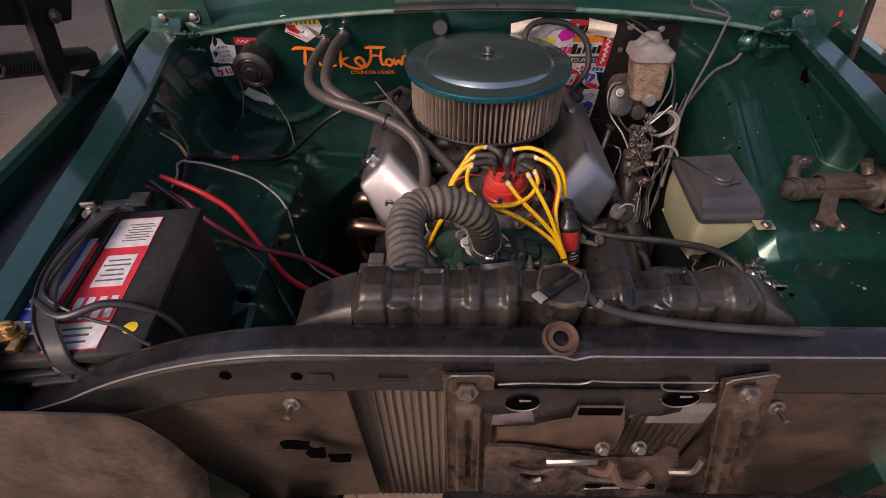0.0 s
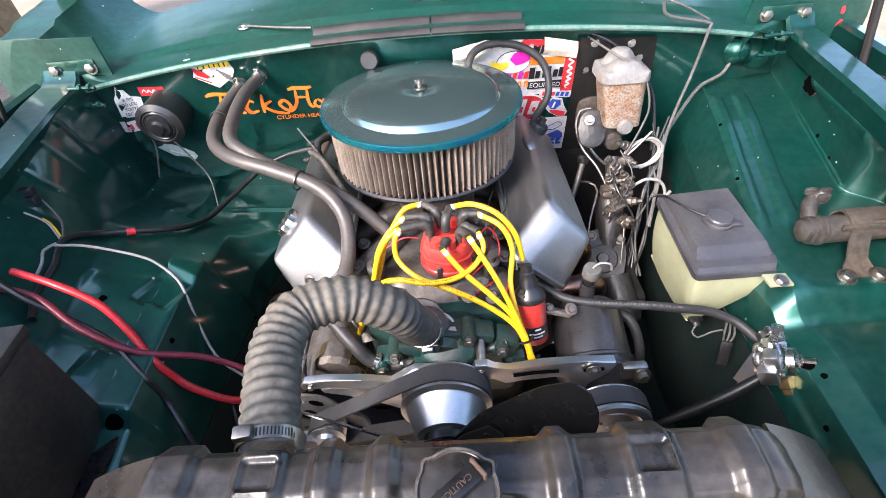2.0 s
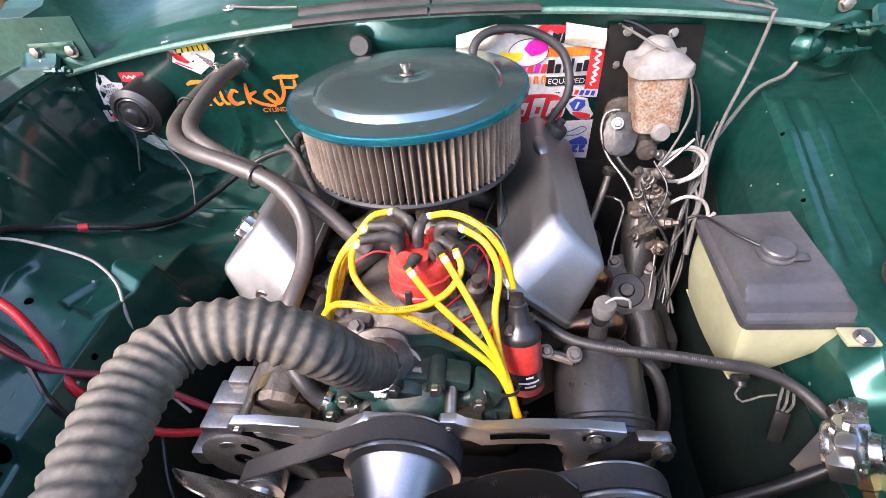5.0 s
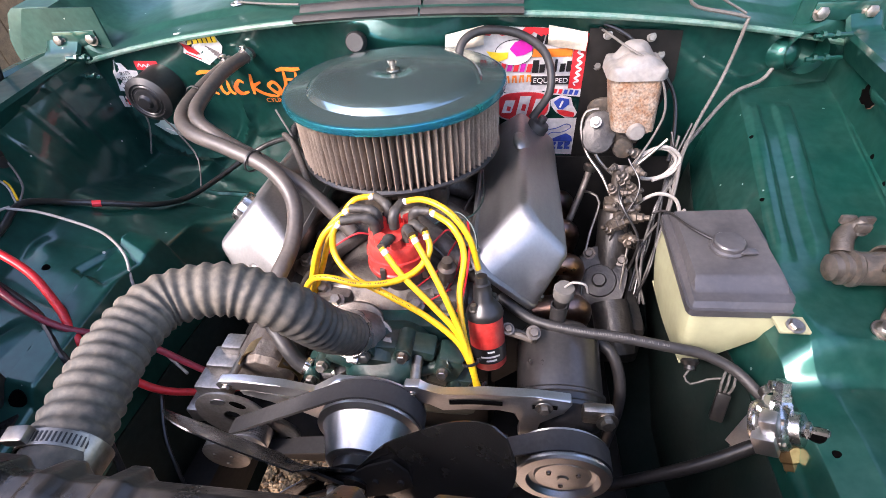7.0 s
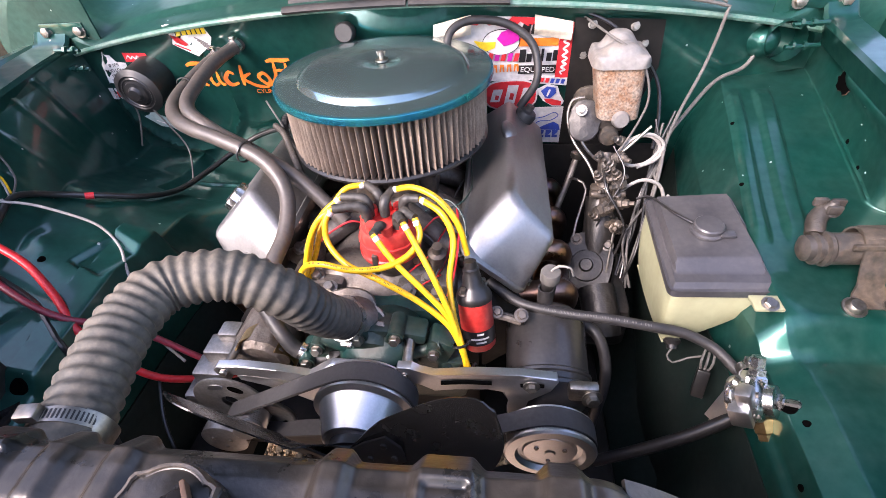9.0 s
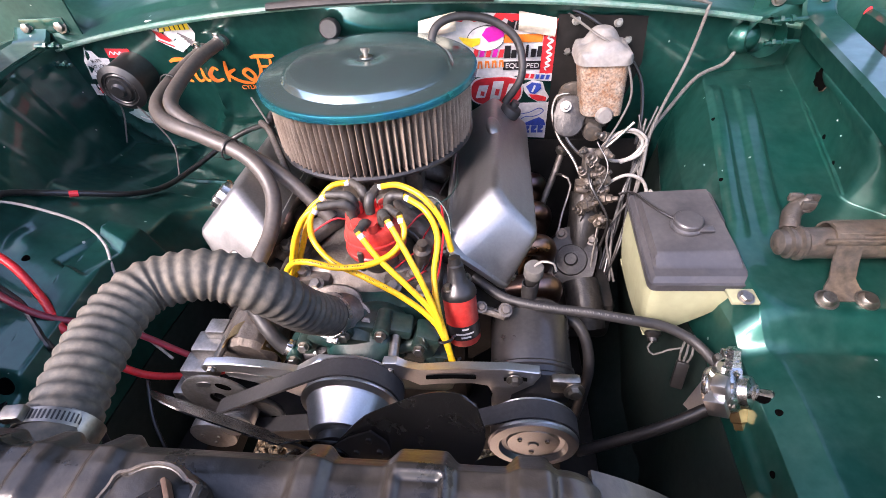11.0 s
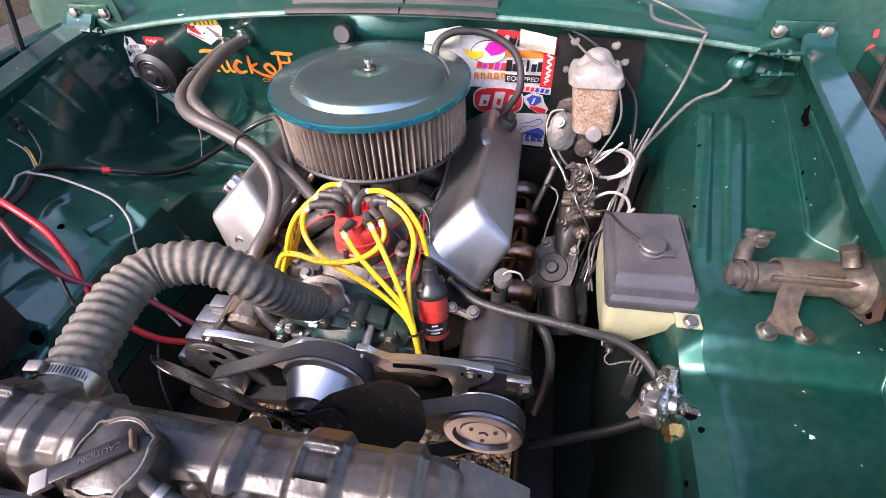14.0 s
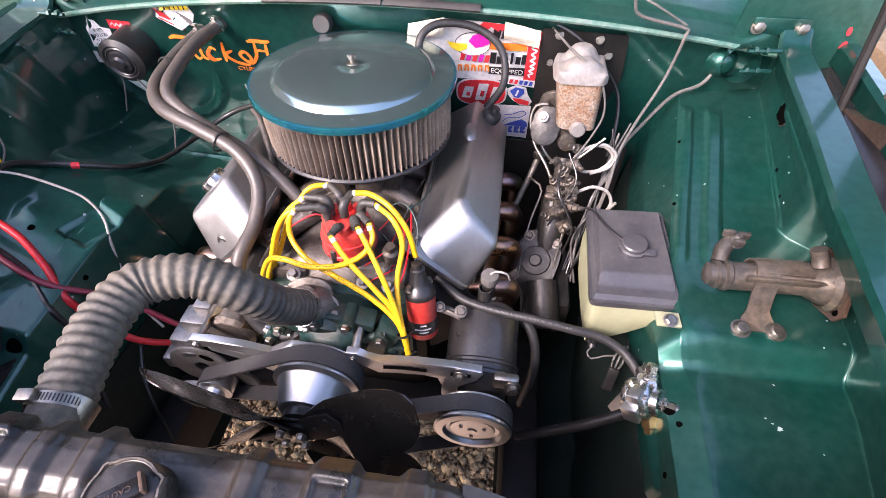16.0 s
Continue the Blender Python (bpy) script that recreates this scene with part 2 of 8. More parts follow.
LATCH = mat("worn_greasy_latch_steel", (0.005, 0.0048, 0.0048), 0.27, 0.4, (0.095, 0.064, 0.048), 26, 110, 0.95, 0.4, 0.3, 0.30, (0.22, 0.165, 0.13))


def scratch(m, strength=0.35, size=60.0, along=(1.0, 0.12, 1.0)):
    """Fine directional scratches: the gloss varies along brushed lines."""
    n, l = m.node_tree.nodes, m.node_tree.links
    b = n["Principled BSDF"]
    tc, mp, tx, rg, ad = n.new("ShaderNodeTexCoord"), n.new("ShaderNodeMapping"), n.new("ShaderNodeTexNoise"), n.new("ShaderNodeMapRange"), n.new("ShaderNodeMath")
    mp.inputs["Scale"].default_value = along
    tx.inputs["Scale"].default_value, tx.inputs["Detail"].default_value = size, 8.0
    rg.inputs["From Min"].default_value, rg.inputs["From Max"].default_value = 0.35, 0.65
    rg.inputs["To Min"].default_value, rg.inputs["To Max"].default_value = -strength * 0.5, strength * 0.5
    ad.operation, ad.use_clamp = "ADD", True
    l.new(tc.outputs["Object"], mp.inputs[0])
    l.new(mp.outputs[0], tx.inputs["Vector"])
    l.new(tx.outputs["Fac"], rg.inputs[0])
    l.new(b.inputs["Roughness"].links[0].from_socket, ad.inputs[0])
    l.new(rg.outputs[0], ad.inputs[1])
    l.new(ad.outputs[0], b.inputs["Roughness"])


scratch(POLISHED, 0.10, 90.0)
scratch(LIDMETAL, 0.14, 60.0, (1.0, 1.0, 1.0))
scratch(GREEN, 0.10, 45.0, (1.0, 1.0, 1.0))
scratch(GREEN_DUSTY, 0.12, 45.0, (1.0, 1.0, 1.0))
isl = STONE.node_tree.nodes.new("ShaderNodeNewGeometry")
hue = STONE.node_tree.nodes.new("ShaderNodeHueSaturation")
sb = STONE.node_tree.nodes["Principled BSDF"]
spread = STONE.node_tree.nodes.new("ShaderNodeMapRange")
spread.inputs["To Min"].default_value, spread.inputs["To Max"].default_value = 0.22, 1.2
STONE.node_tree.links.new(isl.outputs["Random Per Island"], spread.inputs[0])
STONE.node_tree.links.new(spread.outputs[0], hue.inputs["Value"])
STONE.node_tree.links.new(sb.inputs["Base Color"].links[0].from_socket, hue.inputs["Color"])
STONE.node_tree.links.new(hue.outputs[0], sb.inputs["Base Color"])
WOOD = mat("weathered_timber", (0.22, 0.14, 0.07), 0.8, 0.0, (0.12, 0.08, 0.045), 14, 80, 0.8, 0.3)

# ---- mesh tools ----


def thing(name, label, category, at=(0, 0, 0), group="", kind=""):
    ob = new(name)
    ob.empty_display_size = 0.02
    ob.location = at
    return tagged(ob, label, category, group, kind)


def link(name, bm, material, parent=None, label="", sharp=38):
    me = bpy.data.meshes.new(name)
    bmesh.ops.recalc_face_normals(bm, faces=bm.faces)
    bm.to_mesh(me)
    bm.free()
    for mt in (material if isinstance(material, (list, tuple)) else (material,)):
        me.materials.append(mt)
    me.shade_smooth()
    me.set_sharp_from_angle(angle=radians(sharp))
    ob = new(name, me)
    if parent:
        ob.parent = parent
        base = Vector((0, 0, 0))
        up = parent
        while up:
            base += up.location
            up = up.parent
        me.transform(Matrix.Translation(-base))
    if label:
        ob["label"] = label
    return ob


part = link


def solo(name, bm, material, label, category, group="", kind="", sharp=38):
    """A thing that is one mesh, with its origin at its base."""
    pts = [v.co for v in bm.verts]
    at = Vector((sum(p.x for p in pts) / len(pts), sum(p.y for p in pts) / len(pts), min(p.z for p in pts)))
    ob = link(name, bm, material, None, "", sharp)
    ob.data.transform(Matrix.Translation(-at))
    ob.location = at
    return tagged(ob, label, category, group, kind)


def mesh():
    return bmesh.new()


def axis(at, direction, up=(0, 0, 1)):
    """A frame at a place whose z runs along the direction."""
    z = Vector(direction).normalized()
    u = Vector(up)
    if abs(z.dot(u)) > 0.98:
        u = Vector((0, 1, 0))
    x = u.cross(z).normalized()
    y = z.cross(x)
    return Matrix.Translation(at) @ Matrix((x, y, z)).transposed().to_4x4()


def box(bm, at, size, bevel=0.0, m=None, segs=2):
    mm = (m or Matrix.Identity(4)) @ Matrix.Translation(at) @ Matrix.Diagonal((*size, 1))
    r = bmesh.ops.create_cube(bm, size=1, matrix=mm)
    if bevel:
        es = list({e for v in r["verts"] for e in v.link_edges})
        bmesh.ops.bevel(bm, geom=es, offset=bevel, segments=segs, profile=0.5, affect="EDGES")
    return bm


def lathe(bm, profile, m=None, segs=32, wobble=None):
    """Turn (radius, height) pairs round the z of m."""
    m = m or Matrix.Identity(4)
    rings = []
    for r, h in profile:
        if r < 1e-5:
            rings.append([bm.verts.new(m @ Vector((0, 0, h)))])
        else:
            ring = []
            for i in range(segs):
                a = math.tau * i / segs
                k = r * (wobble(a, h) if wobble else 1)
                ring.append(bm.verts.new(m @ Vector((k * math.cos(a), k * math.sin(a), h))))
            rings.append(ring)
    for a, b in zip(rings, rings[1:]):
        for i in range(segs):
            j = (i + 1) % segs
            q = [a[i % len(a)], a[j % len(a)], b[j % len(b)], b[i % len(b)]]
            q = list(dict.fromkeys(q))
            if len(q) > 2:
                bm.faces.new(q)
    return bm


def spline(pts, step=0.006):
    """Evenly spaced points on a smooth line through pts."""
    P = [Vector(p) for p in pts]
    P = [P[0] * 2 - P[1]] + P + [P[-1] * 2 - P[-2]]
    out = []
    for i in range(1, len(P) - 2):
        a, b, c, d = P[i - 1:i + 3]
        n = max(2, int((c - b).length / step))
        for k in range(n):
            t = k / n
            out.append(0.5 * (2 * b + (c - a) * t + (2 * a - 5 * b + 4 * c - d) * t * t + (3 * b - a - 3 * c + d) * t ** 3))
    out.append(P[-2])
    return out


def tube(bm, pts, r, segs=10, step=0.006, ridge=None, smooth=True, caps=True):
    """A round section swept along a line; ridge(s) scales the radius at s metres."""
    line = spline(pts, step) if smooth else [Vector(p) for p in pts]
    s, rings = 0.0, []
    t0 = (line[1] - line[0]).normalized()
    n0 = t0.orthogonal().normalized()
    for i, p in enumerate(line):
        t = (line[min(i + 1, len(line) - 1)] - line[max(i - 1, 0)]).normalized()
        n0 = (n0 - t * n0.dot(t)).normalized()
        b0 = t.cross(n0)
        if i:
            s += (p - line[i - 1]).length
        k = r * (ridge(s) if ridge else 1)
        rings.append([bm.verts.new(p + (n0 * math.cos(math.tau * j / segs) + b0 * math.sin(math.tau * j / segs)) * k) for j in range(segs)])
    for a, b in zip(rings, rings[1:]):
        for i in range(segs):
            j = (i + 1) % segs
            bm.faces.new((a[i], a[j], b[j], b[i]))
    if caps:
        bm.faces.new(rings[0][::-1])
        bm.faces.new(rings[-1])
    return bm


def sheet(bm, f, nu, nv, thick=0.0):
    """A surface from f(u, v), given a second skin where it has thickness."""
    g = [[bm.verts.new(f(i / nu, j / nv)) for j in range(nv + 1)] for i in range(nu + 1)]
    fs = [bm.faces.new((g[i][j], g[i + 1][j], g[i + 1][j + 1], g[i][j + 1])) for i in range(nu) for j in range(nv)]
    if thick:
        bmesh.ops.recalc_face_normals(bm, faces=fs)
        bmesh.ops.solidify(bm, geom=fs, thickness=thick)
    return bm


def slab(bm, outline, depth, m=None, bevel=0.0, holes=()):
    """A flat plate of that outline (x, y), depth along z of m, edges rounded."""
    m = m or Matrix.Identity(4)
    top = [bm.verts.new(m @ Vector((x, y, depth))) for x, y in outline]
    bot = [bm.verts.new(m @ Vector((x, y, 0))) for x, y in outline]
    n = len(outline)
    f1 = bm.faces.new(top)
    bm.faces.new(bot[::-1])
    for i in range(n):
        bm.faces.new((bot[i], bot[(i + 1) % n], top[(i + 1) % n], top[i]))
    if bevel:
        bmesh.ops.bevel(bm, geom=list(f1.edges), offset=bevel, segments=2, profile=0.5, affect="EDGES")
    return bm


def oval(w, h, n=20, at=(0, 0), power=2.0):
    """A rounded outline; higher powers are squarer."""
    o = []
    for i in range(n):
        a = math.tau * i / n
        c, s = math.cos(a), math.sin(a)
        o.append((at[0] + w * math.copysign(abs(c) ** (2 / power), c), at[1] + h * math.copysign(abs(s) ** (2 / power), s)))
    return o


PIECE = [0]


def piece(bm, first):
    """Marks the vertices made since first as one piece, to be a part of its own."""
    lay = bm.verts.layers.int.get("piece") or bm.verts.layers.int.new("piece")
    PIECE[0] += 1
    bm.verts.ensure_lookup_table()
    for v in list(bm.verts)[first:]:
        v[lay] = PIECE[0]


def pieces(name, bm, material, parent=None, label=""):
    """Each marked piece of bm as a part of its own."""
    lay = bm.verts.layers.int.get("piece")
    if lay is None:
        return link(name, bm, material, parent, label)
    for k in sorted({v[lay] for v in bm.verts}):
        b = bm.copy()
        q = b.verts.layers.int.get("piece")
        bmesh.ops.delete(b, geom=[v for v in b.verts if v[q] != k], context="VERTS")
        link(name, b, material, parent, label)
    bm.free()


def bolt(bm, at, direction, r=0.007, h=0.006, washer=1.5):
    """A hexagon head on a washer."""
    first = len(bm.verts)
    m = axis(at, direction)
    lathe(bm, [(0, 0), (r * washer, 0), (r * washer, 0.0015), (r * 0.9, 0.0018)], m, 14)
    lathe(bm, [(r, 0.0015), (r, h), (r * 0.85, h + 0.001), (0, h + 0.001)], m, 6)
    piece(bm, first)
    return bm


def words(text, size, m, material, parent, name="lettering", label=""):
    """Raised flat letters, in the plane of m."""
    c = bpy.data.curves.new(name, "FONT")
    c.body, c.size, c.align_x, c.align_y, c.extrude = text, size, "CENTER", "CENTER", 0.0002
    tmp = bpy.data.objects.new(name, c)
    scene.collection.objects.link(tmp)
    me = bpy.data.meshes.new_from_object(tmp.evaluated_get(bpy.context.evaluated_depsgraph_get()))
    bpy.data.objects.remove(tmp)
    me.transform(m)
    base, up = Vector((0, 0, 0)), parent
    while up:
        base += up.location
        up = up.parent
    me.transform(Matrix.Translation(-base))
    me.materials.clear()
    me.materials.append(material)
    ob = new(name, me)
    ob.parent = parent
    if label:
        ob["label"] = label
    return ob


def lerp(a, b, t):
    return a + (b - a) * t


def along(stations, y):
    """Values between stations (y, values...), by y."""
    if y <= stations[0][0]:
        return stations[0][1:]
    for a, b in zip(stations, stations[1:]):
        if y <= b[0]:
            t = (y - a[0]) / (b[0] - a[0])
            return [lerp(p, q, t) for p, q in zip(a[1:], b[1:])]
    return stations[-1][1:]


def dent(x, y, cx, cy, rx, ry):
    """A soft round bump, 1 in its middle."""
    d = ((x - cx) / rx) ** 2 + ((y - cy) / ry) ** 2
    return math.exp(-d * 1.5)

# ---- ground and distance ----


def gutter(x):
    """The cowl's front edge: y and z at x."""
    return 0.81 + 0.17 * x * x, 1.248 - 0.16 * x * x


bm = mesh()
sheet(bm, lambda u, v: Vector((lerp(-60, 60, u), lerp(-60, 60, v), 0.03 * noise.noise((u * 40, v * 40, 0)) * (1 if abs(u - .5) + abs(v - .5) > .05 else 0))), 60, 60)
link("ground", bm, DIRT)
tagged(bpy.data.objects["ground"], "dry pale dirt and gravel yard", "ground", kind="structure")

rnd = random.Random(4)
ico = mesh()
bmesh.ops.create_icosphere(ico, subdivisions=1, radius=1)
ico.verts.ensure_lookup_table()
ICO_V, ICO_F = [v.co.copy() for v in ico.verts], [[v.index for v in f.verts] for f in ico.faces]
ico.free()
gv, gf = [], []
for i in range(14000):
    x, y = (rnd.uniform(-0.75, 0.62), rnd.uniform(0.25, 0.68)) if i < 10500 else (rnd.uniform(-0.95, -0.45), rnd.uniform(0.68, 1.5))
    r = rnd.uniform(0.004, 0.012) if rnd.random() < 0.85 else rnd.uniform(0.012, 0.02)
    m = Matrix.Translation((x, y, r * 0.3 + rnd.uniform(0, 0.012))) @ Euler((rnd.random() * 6, rnd.random() * 6, rnd.random() * 6)).to_matrix().to_4x4() @ Matrix.Diagonal((r, r * rnd.uniform(0.6, 1), r * rnd.uniform(0.5, 0.9), 1))
    base = len(gv)
    gv.extend(m @ (v * rnd.uniform(0.8, 1.15)) for v in ICO_V)
    gf.extend([base + k for k in f] for f in ICO_F)
gme = bpy.data.meshes.new("gravel")
gme.from_pydata(gv, [], gf)
gme.materials.append(STONE)
gravel = tagged(new("gravel", gme), "tan and grey crushed gravel stones on the ground", "gravel", kind="stuff")

# an added wall, out of view, that keeps sky light off the left side
bm = mesh()
for k in range(34):
    box(bm, (-5.2 + 0.006 * (k % 3), -0.4 + k * 0.2, 2.1), (0.03, 0.192, 4.2), 0.004)
solo("wall_side", bm, WOOD, "unseen timber wall, added to cut the sky from the left", "wall", kind="structure")
for k in range(5):
    bm = mesh()
    box(bm, (2.15 + 0.03 * (k % 2), 1.5, 0.10 + k * 0.11), (0.30, 2.6, 0.09), 0.006)
    solo("timber_plank", bm, WOOD, "long weathered timber plank in a stack", "plank", "stacked planks")

# ---- truck body ----
body = thing("truck_body", "open engine bay of a dark green pickup truck, dusty steel", "truck", (0, 0.4, 0))


def firewall_y(x, z):
    yg, zg = gutter(x)
    t = max(0.0, min(1.0, (z - 0.92) / (zg - 0.92)))
    y = lerp(0.91, yg + 0.02, t)
    y -= 0.010 * max(0, 1 - abs(math.hypot(x + 0.56, (z - 1.07)) - 0.155) / 0.012)
    return y


bm = mesh()
sheet(bm, lambda u, v: Vector((lerp(-0.80, 0.80, u), firewall_y(lerp(-0.80, 0.80, u), lerp(0.45, gutter(lerp(-0.80, 0.80, u))[1] - 0.008, v)), lerp(0.45, gutter(lerp(-0.80, 0.80, u))[1] - 0.008, v))), 160, 80, -0.004)
part("firewall", bm, GREEN, body)
bm = mesh()
sheet(bm, lambda u, v: Vector((lerp(-0.30, 0.56, u), lerp(0.893, 0.86, v) + 0.003 * noise.noise((u * 20, v * 20, 5)), lerp(0.925, 0.46, v))), 40, 20, 0.006)
part("toe_board", bm, CHASSIS, body, "black greasy toe board below the firewall")


def cowl(u, v):
    x = lerp(-0.99, 0.99, u)
    yg, zg = gutter(max(-0.86, min(0.86, x)))
    side = max(0, abs(x) - 0.70)
    t = max(0, v - 0.12) / 0.88
    y = yg + 0.004 + t * 0.34 + (0.02 if side else 0) * min(1, side / 0.14)
    z = zg - 0.004 + min(1, v / 0.12) * 0.010 + t * 0.045 + min(1, side / 0.14) ** 1.5 * max(0, 1.252 - zg) * min(1, v * 8)
    z += 0.007 * min(1, max(0, (v - 0.30) / 0.025)) - 0.004 * max(0, 1 - abs(v - 0.55) / 0.02)
    if abs(x) > 0.95:
        z -= (abs(x) - 0.95) * 1.6
    return Vector((x, y, z))


bm = mesh()
sheet(bm, cowl, 120, 30, 0.004)
part("cowl_panel", bm, GREEN_COWL, body)
for k in range(12):
    u = 0.5 + (0.150 + 0.014 * k) / 1.98
    p, q = cowl(u, 0.62), cowl(u + 0.004, 0.72)
    bm = mesh()
    box(bm, (0, 0, 0.0012), (0.006, (q - p).length, 0.002), 0.0008, axis(lerp(p, q, 0.5), (0, -0.13, 1), (0, 1, 0)))
    part("vent_slot", bm, RECESS, body, "dark cowl vent slot")
bm = mesh()
tube(bm, [(x, gutter(x)[0] + 0.002, gutter(x)[1]) for x in [-0.82 + 1.64 * i / 24 for i in range(25)]], 0.0055, 8, 0.02)
part("gutter_lip", bm, SEAM, body, "seam-sealed cowl gutter edge")
for s in (-1, 1):
    bm = mesh()
    sheet(bm, lambda u, v: Vector((s * lerp(0.70, 0.958, u), lerp(0.925, 0.95, u) + 0.012 * (1 - v), lerp(lerp(1.02, 1.0, u), lerp(1.262, 1.262 - 0.10 * max(0, u - 0.72) / 0.28, u), v))), 40, 20, 0.004)
    side = part("cowl_side", bm, GREEN_COWL, body)
    if s > 0:
        for x, z, tilt in ((0.917, 1.190, 0.2), (0.921, 1.163, -0.5)):
            bm = mesh()
            slab(bm, oval(0.0045, 0.0085, 12, (0, 0), 2.6), 0.001, axis((x, 0.944, z), (0, -1, 0.05)) @ Euler((0, 0, tilt)).to_matrix().to_4x4())
            part("red_mark", bm, STK_RED, side, "dab of red paint")

# each row: y, the rail's x, the wall's x below it, then x and z of the ledge's outer edge, its inner edge and the drop
RIGHT_ROWS = [(-0.1, 0.645, 0.68, 0.70, 0.935, 0.555, 0.93, 0.52, 0.91),
              (0.1, 0.672, 0.715, 0.745, 0.945, 0.562, 0.945, 0.526, 0.925),
              (0.235, 0.695, 0.745, 0.772, 0.952, 0.568, 0.952, 0.530, 0.932),
              (0.304, 0.703, 0.760, 0.785, 0.945, 0.572, 0.945, 0.534, 0.925),
              (0.334, 0.709, 0.768, 0.792, 0.981, 0.563, 0.981, 0.530, 0.945),
              (0.44, 0.722, 0.780, 0.800, 0.986, 0.558, 0.986, 0.530, 0.93),
              (0.515, 0.736, 0.790, 0.802, 0.995, 0.567, 0.996, 0.540, 0.93),
              (0.552, 0.743, 0.747, 0.755, 0.998, 0.573, 1.002, 0.545, 0.93),
              (0.6, 0.752, 0.756, 0.763, 1.008, 0.582, 1.012, 0.55, 0.94),
              (0.76, 0.776, 0.780, 0.780, 1.044, 0.609, 1.044, 0.57, 0.96),
              (0.93, 0.802, 0.806, 0.800, 1.070, 0.638, 1.070, 0.60, 0.99)]
LEFT_ROWS = [(-0.1, 0.63, 0.626, 0.58, 0.9, 0.45, 0.86, 0.43, 0.78),
             (0.226, 0.68, 0.676, 0.6, 0.965, 0.44, 0.93, 0.41, 0.83),
             (0.4, 0.7, 0.696, 0.6, 1, 0.43, 0.955, 0.4, 0.84),
             (0.5, 0.715, 0.711, 0.6, 1.01, 0.425, 0.95, 0.39, 0.84),
             (0.6, 0.73, 0.726, 0.64, 1.01, 0.44, 0.93, 0.39, 0.85),
             (0.7, 0.745, 0.741, 0.67, 0.97, 0.46, 0.9, 0.32, 0.88),
             (0.8, 0.76, 0.756, 0.69, 0.93, 0.5, 0.89, 0.3, 0.88),
             (0.93, 0.775, 0.771, 0.7, 0.92, 0.5, 0.89, 0.3, 0.88)]


def stations(rows, drop, inset):
    """Six points of the section at each row: rail, wall top, ledge out, ledge in, drop, foot."""
    out = []
    for y, rail_x, wall_x, ox, oz, ix, iz, dx, dz in rows:
        rail_z = 1.1515 + 0.0215 * y
        out.append((y, rail_x, rail_z, wall_x, rail_z - drop, ox, oz, ix, iz, dx, dz, dx - inset, 0.58))
    return out


RIGHT, LEFT = stations(RIGHT_ROWS, 0.034, 0.06), stations(LEFT_ROWS, 0.030, 0.03)
APRON = {}


